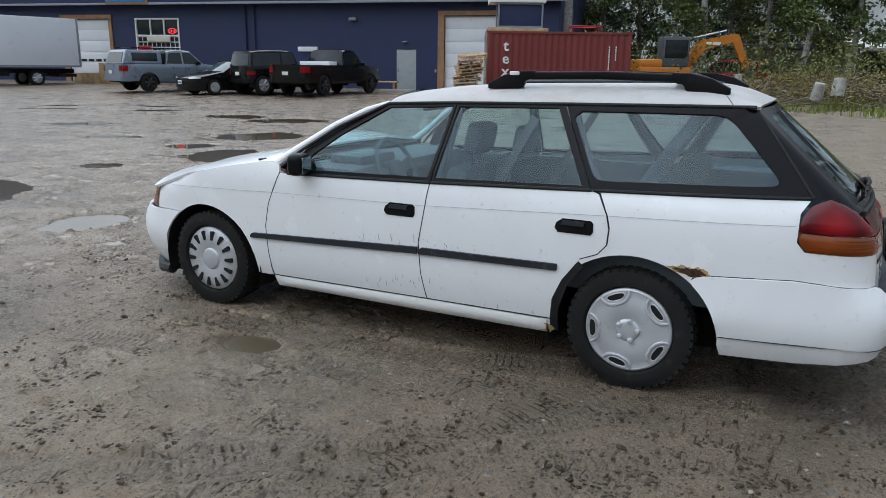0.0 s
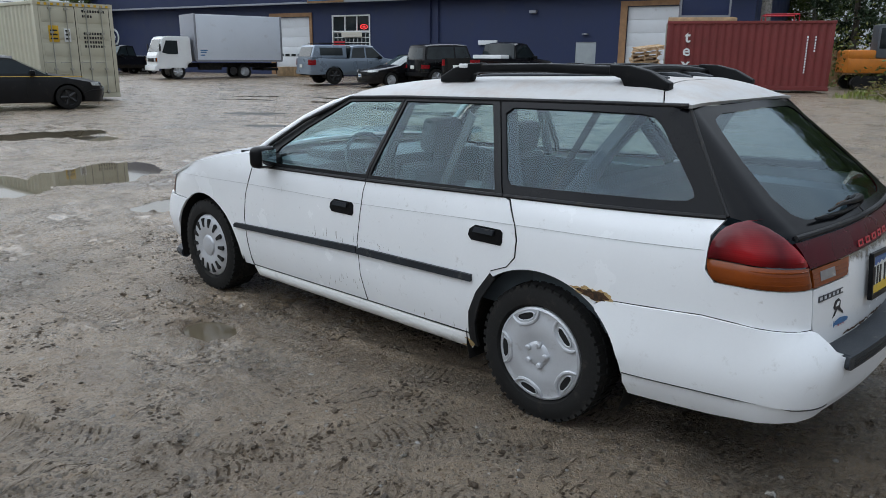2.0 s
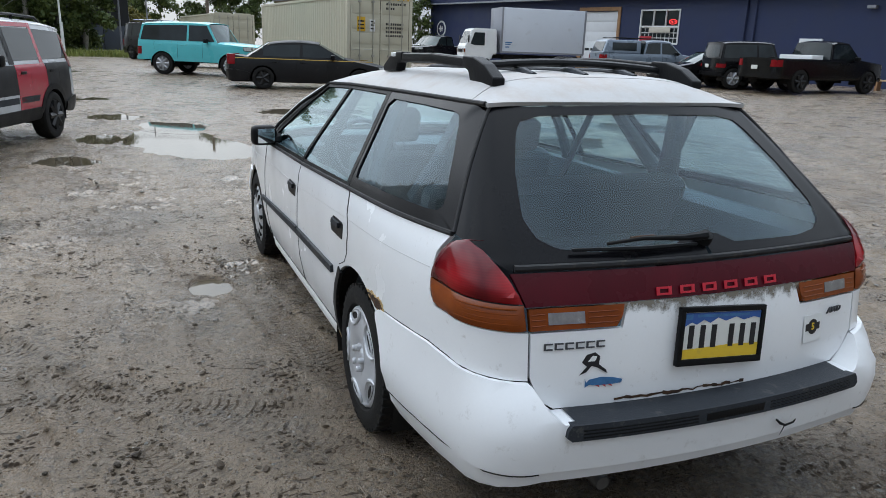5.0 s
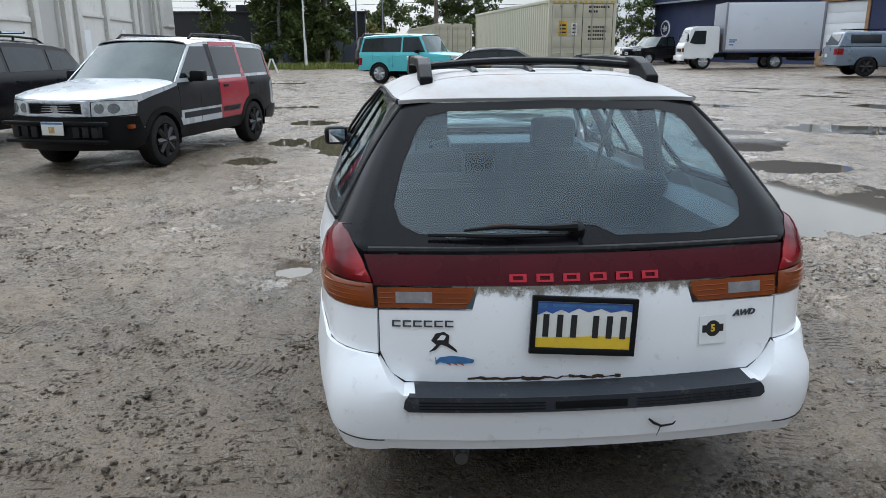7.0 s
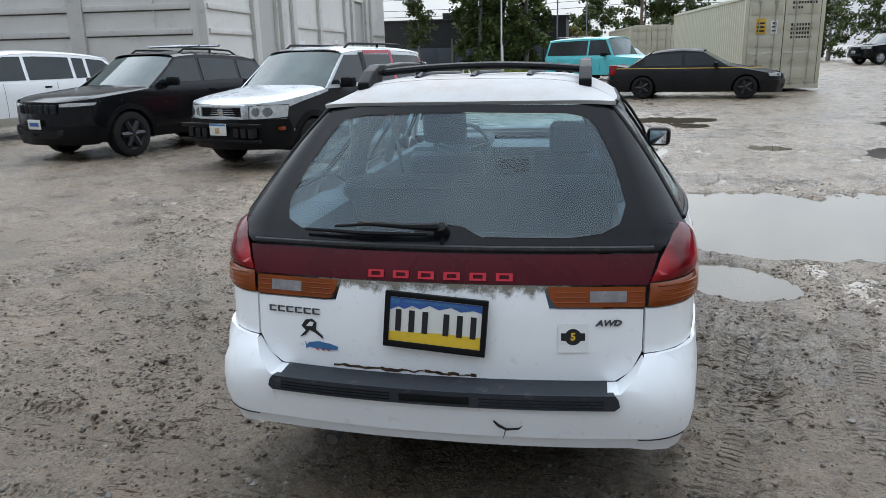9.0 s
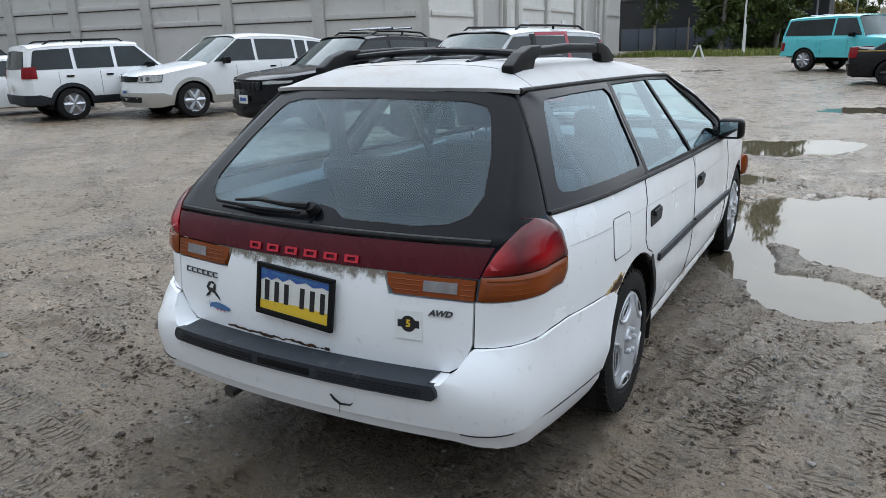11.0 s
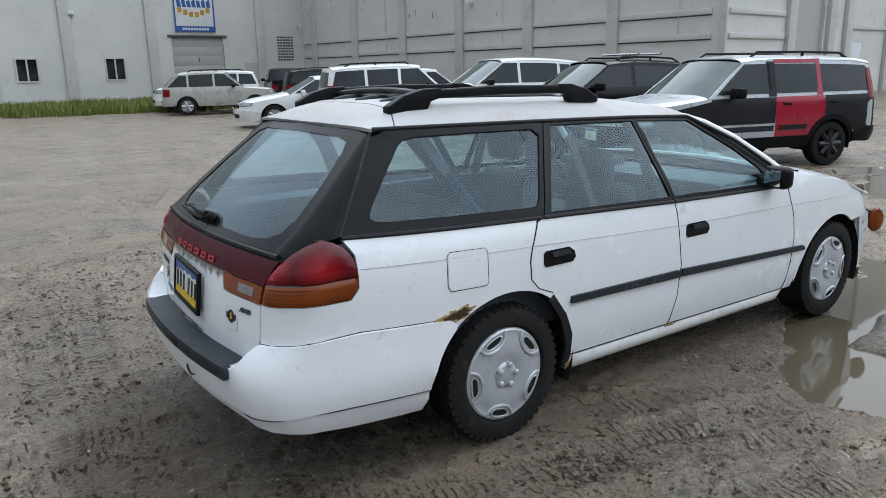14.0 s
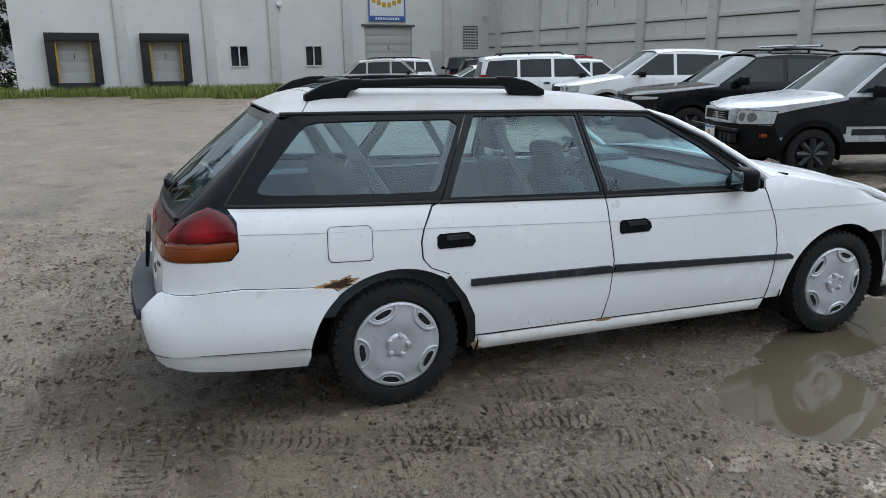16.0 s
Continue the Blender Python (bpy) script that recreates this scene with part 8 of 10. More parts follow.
part("bumper_bar", boxes((-1.0, -0.93, -0.72, 0.72, 0.615, 0.665, 0.02), (-1.0, -0.93, -0.70, 0.70, 0.40, 0.45, 0.02)), BP, crv)
plate_ = part("number_plate", boxes((-1.02, -1.005, -0.15, 0.15, 0.50, 0.66, 0.004)), M["plate_white"], crv)
part("plate_band", boxes((-1.0215, -1.019, -0.145, 0.145, 0.63, 0.655)), M["sticker_blue"], plate_)
part("plate_mark", boxes((-1.0215, -1.019, -0.03, 0.05, 0.525, 0.60)), M["rust_stain"], plate_)
for s in (1, -1):
    part("side_marker", boxes((-0.70, -0.62, min(s * 0.80, s * 0.865), max(s * 0.80, s * 0.865), 0.56, 0.61, 0.01)), M["amber_lens"], crv)
mid = car("mid_suv", "glossy black suv with silver roof cross bars", (-8.0, -3.15), ROW, 2.70, 0.92, 0.98, 1.86, 0.37, 0.30, 0.95, 1.08, 1.12, 1.67, 0.45, 1.2, 3.2, 3.72, M["p_black"], None, BP, M["rim_dark"], 6, bars=True, lamp_z=(0.86, 0.925), panes=[0.36, 0.68, 1.0], arch=0.10)
for i_ in range(7):
    y = (i_ - 3) * 0.125
    part("grille_slot", boxes((-1.012 + 0.10 * y * y, -0.94, y - 0.040, y + 0.040, 0.76, 0.90, 0.012)), M["grey_plastic"], mid)
    part("slot_mesh", boxes((-1.016 + 0.10 * y * y, -0.95, y - 0.028, y + 0.028, 0.775, 0.885, 0.006)), M["hole_dark"], mid)
part("lower_grille", boxes((-0.99, -0.90, -0.55, 0.55, 0.42, 0.52, 0.02)), M["hole_dark"], mid)
car("large_suv", "pearl white three-row suv", (-9.25, -7.85), ROW, 3.02, 1.0, 1.1, 2.0, 0.385, 0.30, 0.95, 1.15, 1.16, 1.80, 0.4, 1.25, 3.65, 4.25, M["p_white"], None, M["p_beige"], M["rim_alloy"], 6, rails=False, panes=[0.31, 0.62, 0.72, 1.0], arch=0.12)
car("boxy_suv", "white boxy suv with grey bumpers", (-10.45, -9.45), BACK, 2.62, 0.85, 0.95, 1.8, 0.36, 0.36, 0.95, 1.08, 1.10, 1.72, 0.4, 1.0, 3.35, 3.48, M["p_white"], None, M["grey_plastic"], M["rim_alloy"], 6, panes=[0.36, 0.68, 1.0], tail_lamp=(0.95, 1.2))
SED = dict(kind="sedan", zr=1.45, zb=0.93, zh=0.93, zn=0.70, sill=0.22, r=0.33, rails=False, xw0=0.42, xw1=1.25, xr1=2.55, xr0=3.1, deck=0.98, panes=[0.44, 0.88])
car("sedan", "clean white sedan with alloy wheels", (-6.85, -13.45), ROW, 2.72, 0.95, 1.0, 1.8, col=M["p_white"], spokes=10, lamp_z=(0.64, 0.74), **SED)
car("sedan", "white sedan parked nose to the wall", (-12.9, -15.2), BACK, 2.8, 0.95, 1.0, 1.85, col=M["p_white"], spokes=8, tail_lamp=(0.78, 0.92), **SED)
car("compact_suv", "silver compact suv on rough ground", (-9.6, -21.9), BACK, 2.6, 0.85, 0.9, 1.75, 0.35, 0.34, 0.9, 1.02, 1.05, 1.68, 0.4, 1.1, 2.85, 3.4, M["p_beige"], None, None, M["rim_alloy"], 6)
car("compact_suv", "white suv beside the weedy bank", (-7.4, -25.0), ROW, 2.6, 0.85, 0.9, 1.75, 0.35, 0.34, 0.95, 1.05, 1.08, 1.7, 0.4, 1.05, 3.2, 3.4, M["p_white"], None, None, M["rim_dark"], 6)
car("pickup_truck", "black pickup with tailgate towards the lot", (-14.6, -30.5), (-0.3, -0.95), 3.4, 0.9, 1.2, 1.9, 0.38, 0.42, 1.0, 1.15, 1.15, 1.78, 0.4, 1.0, 2.0, 2.15, M["p_black"], None, BP, M["rim_dark"], 6, kind="pickup", bed=True, rails=False, panes=[1.0], category="truck")
car("compact_suv", "dark suv near the panel wall", (-15.3, -23.2), BACK, 2.6, 0.85, 0.9, 1.78, 0.36, 0.34, 0.95, 1.05, 1.08, 1.7, 0.4, 1.05, 3.2, 3.4, M["p_black"], None, None, M["rim_dark"], 6)
car("compact_suv", "dark red suv near the panel wall", (-17.9, -20.6), BACK, 2.6, 0.85, 0.9, 1.78, 0.36, 0.34, 0.95, 1.05, 1.08, 1.74, 0.4, 1.05, 3.2, 3.4, M["p_dred"], None, None, M["rim_dark"], 6)
car("sedan", "white hatchback between the suvs", (-14.6, -14.2), BACK, 2.7, 0.9, 0.95, 1.8, col=M["p_white"], **{**SED, "zr": 1.6})

# across the lot
car("sedan", "matt black sedan with a gold pinstripe", (-20.75, 9.70), (0.20, 0.98), 2.92, 0.92, 1.1, 1.88, col=M["p_matt_black"], rim=M["rim_dark"], spokes=5, stripe=M["p_gold"], lamp_z=(0.62, 0.74), **{**SED, "xr0": 3.4, "xr1": 2.7})
car("vintage_suv", "turquoise and white two-door truck", (-26.75, 6.85), (0.52, 0.854), 2.66, 0.85, 1.1, 2.0, 0.40, 0.50, 1.08, 1.18, 1.20, 1.92, 0.45, 0.85, 3.5, 3.62, M["p_turq"], None, None, M["rim_alloy"], 8, rails=False, panes=[0.36, 1.0], kind="suv")
car("sedan", "small white sedan beside a black van", (-33.6, 4.6), (-0.3, -0.95), 2.6, 0.85, 0.95, 1.75, col=M["p_white"], **SED)
car("van", "black van with a roof box", (-39.0, 5.2), (0.9, 0.43), 3.0, 0.9, 1.1, 2.0, 0.36, 0.3, 1.0, 1.15, 1.15, 1.95, 0.3, 0.9, 3.9, 4.05, M["p_black"], None, None, M["rim_dark"], 6, bars=True)
PK = dict(kind="pickup", bed=True, rails=False, category="truck")
pk_h = (0.244, 0.968)
car("pickup_truck", "grey pickup with a canopy and roof rack", (-25.75, 26.95), pk_h, 3.24, 0.92, 1.2, 1.9, 0.39, 0.42, 1.0, 1.16, 1.16, 1.80, 0.5, 1.15, 2.3, 2.45, M["p_grey"], None, None, M["rim_dark"], 6, canopy=True, panes=[0.55, 1.0], tail_lamp=(0.86, 1.1), **PK)
car("sedan", "dark grey sedan with its nose to the lot", (-23.1, 24.2), (-0.244, -0.968), 2.7, 0.95, 0.95, 1.8, col=M["p_black"], spokes=10, lamp_z=(0.66, 0.76), **SED)
car("off_road_car", "black square off-roader with spare wheel", (-20.6, 27.4), pk_h, 2.4, 0.65, 0.65, 1.75, 0.40, 0.45, 1.08, 1.12, 1.15, 1.84, 0.5, 0.75, 2.85, 2.95, M["p_black"], None, BP, M["rim_alloy"], 6, rails=False, panes=[0.36, 1.0], tail_lamp=(0.8, 0.95))
car("pickup_truck", "black pickup with a white toolbox in its bed", (-18.85, 29.2), (-0.02, 1.0), 3.6, 0.95, 1.25, 2.0, 0.42, 0.48, 1.08, 1.22, 1.22, 1.90, 0.5, 1.1, 2.0, 2.12, M["p_black"], None, None, M["rim_dark"], 6, panes=[1.0], tail_lamp=(0.92, 1.16), **PK)
car("pickup_truck", "black pickup beside the shop", (-46.5, 21.6), (0.3, -0.95), 3.5, 0.95, 1.2, 1.98, 0.40, 0.45, 1.05, 1.18, 1.18, 1.88, 0.5, 1.1, 2.1, 2.2, M["p_black"], None, None, M["rim_alloy"], 6, panes=[0.6, 1.0], **PK)
car("pickup_truck", "white pickup beside the shop", (-50.0, 22.6), (0.3, -0.95), 3.5, 0.95, 1.2, 1.98, 0.40, 0.45, 1.05, 1.18, 1.18, 1.88, 0.5, 1.1, 2.1, 2.2, M["p_white"], None, None, M["rim_alloy"], 6, panes=[0.6, 1.0], **PK)
car("compact_suv", "black suv beside the shop", (-49.0, 17.5), (-0.9, 0.4), 2.8, 0.9, 0.95, 1.9, 0.37, 0.34, 1.0, 1.1, 1.12, 1.8, 0.4, 1.05, 3.4, 3.6, M["p_black"], None, None, M["rim_alloy"], 6)
part_tool = boxes((-0.28, 0.28, -0.78, 0.78, 0, 0.32, 0.03))
solo("toolbox", part_tool, M["p_white"], "white toolbox across a pickup bed", "toolbox", Matrix.Translation((-18.9, 26.7, 1.3)) @ pose(0, 0, 0, 0, 0, 90))


# ---- box truck ----
def box_truck():
    d = Vector((-0.19, -0.98))
    t = thing("box_truck", "white cab-over box truck backed to the shop", "truck", Matrix.Translation((-37.35, 21.75, float(terrain(-37, 22)))) @ Matrix.Rotation(math.atan2(-d.y, -d.x), 4, "Z"), "parked vehicles")
    w = M["p_white"]
    bm = bmesh.new()
    prism(bm, [(-1.1, 0.55), (-1.12, 1.15), (-1.02, 1.35), (-0.72, 2.15), (-0.55, 2.25), (0.75, 2.25), (0.80, 0.85), (0.55, 0.85), (0.50, 0.55), (-0.48, 0.55)], "y", -0.98, 0.98)
    bmesh.ops.bevel(bm, geom=bm.edges[:], offset=0.06, segments=2, affect="EDGES")
    cab = part("cab", bm, w, t)
    bm = bmesh.new()
    prism(bm, [(-0.88, 1.42), (0.88, 1.42), (0.80, 2.08), (-0.80, 2.08)], "x", -0.01, 0.01)
    for v in bm.verts:
        v.co.x += -1.02 + (v.co.z - 1.35) * 0.375
    part("windscreen", bm, M["tint_glass"], cab)
    for s in (1, -1):
        bm = bmesh.new()
        prism(bm, [(-0.78, 1.40), (-0.55, 2.02), (0.05, 2.02), (0.05, 1.32), (-0.5, 1.32)], "y", s * 0.985 - 0.006, s * 0.985 + 0.006)
        part("side_window", bm, M["tint_glass"], cab)
        part("headlight", boxes((-1.14, -1.1, s * 0.72 - 0.16, s * 0.72 + 0.16, 0.92, 1.12, 0.01)), M["lamp_clear"], cab)
        part("turn_signal", boxes((-1.14, -1.06, s * 0.93 - 0.05, s * 0.93 + 0.05, 0.92, 1.12, 0.01)), M["amber_lens"], cab)
        bm = bmesh.new()
        box(bm, -0.95, -0.90, s * 1.15 - 0.1, s * 1.15 + 0.1, 1.45, 1.85, 0.02)
        part("door_mirror", bm, BP, cab)
        for x, yy in ((0, 0.80), (3.75, 0.82)):
            simple_wheel(t, x, s * yy, 0.40, 0.26, M["rim_alloy"], 8)
    part("grille", boxes((-1.15, -1.11, -0.5, 0.5, 0.92, 1.10, 0.01)), BP, cab)
    part("front_bumper", boxes((-1.22, -1.0, -1.0, 1.0, 0.45, 0.72, 0.04)), w, cab)
    bx = part("cargo_box", boxes((0.95, 5.95, -1.2, 1.2, 1.02, 3.42, 0.03)), M["box_white"], t, "smooth white cargo box")
    for x in (0.93, 5.87):
        part("corner_trim", boxes((x, x + 0.11, -1.215, 1.215, 1.0, 3.44, 0.01)), M["grey_trim"], bx)
    part("box_rail", boxes((0.95, 5.95, -1.21, -1.17, 0.94, 1.04), (0.95, 5.95, 1.17, 1.21, 0.94, 1.04)), M["grey_trim"], bx)
    part("chassis_rail", boxes((-0.4, 5.9, -0.45, -0.35, 0.62, 0.86), (-0.4, 5.9, 0.35, 0.45, 0.62, 0.86), (1.2, 2.4, -1.0, -0.5, 0.5, 0.85), (4.9, 5.8, -0.9, 0.9, 0.45, 0.6)), M["chassis"], t)
    part("side_text_bars", boxes(*[(1.2, 1.2 + 0.4 * q, 1.2005, 1.204, z, z + 0.06) for q, z in ((1, 1.5), (0.8, 1.4), (0.6, 1.25))], *[(1.2, 1.2 + 0.4 * q, -1.204, -1.2005, z, z + 0.06) for q, z in ((1, 1.5), (0.8, 1.4), (0.6, 1.25))]), M["sticker_blue"], bx)


M["box_white"] = surf("box_white", (0.62, 0.66, 0.72), 0.4, var=0.03, scale=0.8, dirt=(0.42, 0.42, 0.42), dirt_amount=0.15, dirt_scale=2)
box_truck()


# ---- shipping containers ----
def container(label, corner, yaw, length, height, m_body, doors=True):
    """Steel container with real corrugation; its origin is a bottom corner of the door end, x along the length, y across the door."""
    t = thing("shipping_container", label, "container", Matrix.Translation((corner[0], corner[1], float(terrain(corner[0], corner[1])) + 0.12)) @ Matrix.Rotation(radians(yaw), 4, "Z"), "shipping containers")
    wd = 2.44
    n = int(length / 0.278)
    for y, s in ((0.0, -1), (wd, 1)):
        bm = bmesh.new()
        prof = []
        for k in range(n):
            x = 0.12 + k * (length - 0.24) / n
            p = (length - 0.24) / n
            prof += [(x, 0.0), (x + p * 0.26, 0.0), (x + p * 0.5, 0.036), (x + p * 0.76, 0.036)]
        prof.append((length - 0.12, 0.0))
        a = [bm.verts.new((x, y - s * (d + 0.02), 0.16)) for x, d in prof]
        b = [bm.verts.new((x, y - s * (d + 0.02), height - 0.10)) for x, d in prof]
        for k in range(len(prof) - 1):
            q = (a[k], a[k + 1], b[k + 1], b[k])
            bm.faces.new(q if s < 0 else q[::-1])
        part("side_panel", bm, m_body, t, "", 20)
    for y in (0.0, wd - 0.1):
        part("side_rail", boxes((0, length, y, y + 0.1, 0, 0.16, 0.01), (0, length, y, y + 0.1, height - 0.10, height, 0.01)), m_body, t)
    for x in (0.0, length - 0.12):
        for y in (0.0, wd - 0.12):
            part("corner_post", boxes((x, x + 0.12, y, y + 0.12, 0.16, height - 0.1, 0.008)), m_body, t)
            part("corner_casting", boxes((x - 0.006, x + 0.15, y - 0.006 if y == 0 else y - 0.03, y + 0.15 if y == 0 else y + 0.126, -0.006, 0.12, 0.012)), m_body, t)
            part("corner_casting", boxes((x - 0.006, x + 0.15, y - 0.006 if y == 0 else y - 0.03, y + 0.15 if y == 0 else y + 0.126, height - 0.12, height + 0.006, 0.012)), m_body, t)
    part("roof_panel", boxes((0.05, length - 0.05, 0.05, wd - 0.05, height - 0.06, height - 0.02)), m_body, t)
    part("floor_frame", boxes((0.02, length - 0.02, 0.1, wd - 0.1, 0.02, 0.15)), m_body, t)
    part("end_wall", boxes((length - 0.08, length - 0.03, 0.12, wd - 0.12, 0.12, height - 0.1)), m_body, t)
    part("door_header", boxes((-0.004, 0.1, 0.12, wd - 0.12, height - 0.12, height - 0.002)), m_body, t)
    part("door_sill", boxes((-0.004, 0.1, 0.12, wd - 0.12, 0.002, 0.15)), m_body, t)
    for k in range(2):
        y0 = 0.13 + k * 1.10
        dr = part("cargo_door", boxes((0.01, 0.05, y0, y0 + 1.08, 0.16, height - 0.13, 0.006), *[(0.0, 0.012, y0 + 0.06, y0 + 1.02, 0.3 + j * 0.5, 0.66 + j * 0.5, 0.005) for j in range(5)]), m_body, t)
        for q in (0.27, 0.76):
            bm = bmesh.new()
            tube(bm, [(-0.03, y0 + q, 0.10), (-0.03, y0 + q, height - 0.06)], 0.017, 8)
            for z in (0.2, 0.9, height - 0.9, height - 0.2):
                box(bm, -0.055, 0.01, y0 + q - 0.05, y0 + q + 0.05, z - 0.03, z + 0.03)
            part("lock_rod", bm, M["rod_grey"], dr)
            bm = bmesh.new()
            tube(bm, [(-0.05, y0 + q, 1.12), (-0.06, y0 + q + 0.33, 1.10)], 0.014, 6)
            part("lock_handle", bm, M["rod_grey"], dr)
        part("door_gasket", boxes((0.004, 0.03, y0 - 0.012, y0 - 0.001, 0.16, height - 0.13)), M["hole_dark"], dr)
    return t


M["cont_beige"] = surf("cont_beige", (0.50, 0.47, 0.36), 0.5, var=0.04, scale=0.8, dirt=(0.33, 0.30, 0.22), dirt_amount=0.15, dirt_scale=3)
M["cont_red"] = surf("cont_red", (0.17, 0.03, 0.028), 0.55, var=0.12, scale=0.9, dirt=(0.10, 0.03, 0.02), dirt_amount=0.35, dirt_scale=3)
M["rod_grey"] = surf("rod_grey", (0.38, 0.37, 0.32), 0.5, 0.3, var=0.1)
M["label_yellow"] = surf("label_yellow", (0.60, 0.36, 0.02), 0.5, var=0.05)
cb = container("long beige shipping container with locked doors", (-23.35, 9.95), 0, 12.19, 2.90, M["cont_beige"])
CB_YAW = 184.5
cb.matrix_world = Matrix.Translation((-22.99, 12.34, float(terrain(-24, 11)) + 0.10)) @ Matrix.Rotation(radians(CB_YAW), 4, "Z")
for y0, y1, z0, z1, mt in ((1.78, 2.08, 1.72, 2.2, "label_yellow"), (1.42, 1.62, 1.72, 2.12, "sticker_white")):
    lb = part("label", boxes((-0.012, -0.001, y0, y1, z0, z1, 0.002)), M[mt], cb, "printed warning label")
    for j in range(3):
        part("label_bar", boxes((-0.0145, -0.012, y0 + 0.04, y1 - 0.04, z0 + 0.07 + j * 0.12, z0 + 0.12 + j * 0.12)), M["ink"], lb)
bm = bmesh.new()
for z, n_ in ((2.62, 9), (2.47, 4), (1.95, 7), (1.82, 8), (1.69, 7), (1.56, 8)):
    for k in range(n_):
        box(bm, -0.004, -0.001, 0.95 - k * 0.085, 1.005 - k * 0.085, z, z + 0.075)
part("code_bars", bm, M["ink"], cb, "rows of dark stencilled bars")["kind"] = "stuff"
for k in range(12):
    part("hazard_stripe", boxes((-0.012, -0.005, 0.14 + k * 0.19, 0.22 + k * 0.19, 2.79, 2.86)), M["label_yellow"], cb, "yellow header marking")
c2 = container("beige shipping container further off", (-48.5, 9.0), 0, 12.19, 2.6, M["cont_beige"])
c2.matrix_world = Matrix.Translation((-42.7, 9.75, float(terrain(-43, 10)))) @ Matrix.Rotation(radians(184.5), 4, "Z")
cr = container("weathered red shipping container with white lettering", (-12.3, 29.6), 0, 6.06, 2.59, M["cont_red"])
cr.matrix_world = Matrix.Translation((-12.35, 29.75, float(terrain(-12, 30)) + 0.12)) @ Matrix.Rotation(radians(27), 4, "Z")
for i_, ch in enumerate("tex"):
    lettering("letter", ch, 0.62, M["win_white"], cr, pose(0.78, -0.004, 1.98 - 0.52 * i_, 90, 0, 0), 0.004, 0.012)
part("code_bars", boxes(*[(5.12 + 0.28 * c, 5.17 + 0.28 * c, -0.006, -0.001, 1.95 - 0.1 * k, 2.02 - 0.1 * k) for c in range(2) for k in range(14 - 8 * c)]), M["win_white"], cr, "column of small white bars")["kind"] = "stuff"


# ---- trees, brush and grass ----
def leaf_material(name, a, b, rough=0.55):
    m, nt, nn, ll, bs = nodes_of(name)
    geo = nn.new("ShaderNodeNewGeometry")
    co = nn.new("ShaderNodeTexCoord").outputs["Object"]
    col = blend(nt, geo.outputs["Random Per Island"], a, b)
    col = blend(nt, remap(nt, noise_node(nt, co, 0.5, 3), 0.35, 0.65, 0, 0.5), col, [c * 0.55 for c in a])
    ll.new(col, bs.inputs["Base Color"])
    bs.inputs["Roughness"].default_value = rough
    bs.inputs["Specular IOR Level"].default_value = 0.25
    return m


M["leaf_birch"] = leaf_material("leaf_birch", (0.045, 0.075, 0.022), (0.13, 0.165, 0.045))
M["leaf_spruce"] = leaf_material("leaf_spruce", (0.018, 0.034, 0.016), (0.05, 0.075, 0.03))
M["leaf_yellow"] = leaf_material("leaf_yellow", (0.10, 0.10, 0.02), (0.22, 0.19, 0.05))
M["leaf_shrub"] = leaf_material("leaf_shrub", (0.07, 0.09, 0.02), (0.17, 0.18, 0.05))
M["leaf_dry"] = leaf_material("leaf_dry", (0.10, 0.075, 0.03), (0.24, 0.19, 0.06))
M["grass"] = leaf_material("grass", (0.085, 0.125, 0.022), (0.25, 0.26, 0.065), 0.7)
M["bark_birch"] = surf("bark_birch", (0.34, 0.33, 0.30), 0.85, var=0.2, scale=3, grain=20, bump=0.6, dirt=(0.05, 0.045, 0.04), dirt_amount=0.7, dirt_scale=9)
M["bark_dark"] = surf("bark_dark", (0.10, 0.085, 0.07), 0.9, var=0.3, scale=5, grain=30, bump=0.7)
M["stick"] = surf("stick", (0.16, 0.125, 0.09), 0.85, var=0.35, scale=5, grain=40)
M["concrete"] = surf("concrete", (0.34, 0.33, 0.31), 0.85, var=0.1, scale=3, grain=40, bump=0.3)
M["dark_metal"] = surf("dark_metal", (0.022, 0.024, 0.027), 0.6, 0.1, var=0.2, scale=0.6)
M["slate_panel"] = surf("slate_panel", (0.065, 0.08, 0.105), 0.6, var=0.15, scale=0.6)
M["tan_wall"] = surf("tan_wall", (0.36, 0.29, 0.21), 0.8, var=0.06, scale=0.6)
M["case_orange"] = surf("case_orange", (0.52, 0.17, 0.02), 0.45, var=0.12, dirt=(0.2, 0.13, 0.07), dirt_amount=0.3)
M["machine_grey"] = surf("machine_grey", (0.08, 0.09, 0.10), 0.5, var=0.15, dirt=(0.16, 0.14, 0.11), dirt_amount=0.3)
M["siding"] = surf("siding", (0.60, 0.61, 0.61), 0.6, var=0.04)
M["shingle"] = surf("shingle", (0.075, 0.075, 0.078), 0.9, var=0.25, scale=4, grain=20, bump=0.4)
M["pole_wood"] = surf("pole_wood", (0.16, 0.13, 0.10), 0.9, var=0.2)
M["wire"] = surf("wire", (0.015, 0.015, 0.015), 0.6, var=0.1)


def leaves(name, pts, size, material, parent, rng, flat=0.0):
    """One mesh of small folded leaves at the given points."""
    n = len(pts)
    pts = np.asarray(pts, float)
    a = rng.normal(size=(n, 3))
    a[:, 2] *= 1 - flat
    a /= np.linalg.norm(a, axis=1)[:, None]
    b = np.cross(a, rng.normal(size=(n, 3)))
    b /= np.linalg.norm(b, axis=1)[:, None] + 1e-9
    sz = size * rng.uniform(0.6, 1.3, (n, 1))
    v = np.stack([pts - a * sz, pts + b * sz * 0.45, pts + a * sz, pts - b * sz * 0.45], 1).reshape(-1, 3)
    f = np.arange(4 * n).reshape(n, 4)
    me_ = bpy.data.meshes.new(name)
    me_.from_pydata(v.tolist(), [], f.tolist())
    me_.materials.append(material)
    ob = new(name, me_)
    ob.parent = parent
    return ob


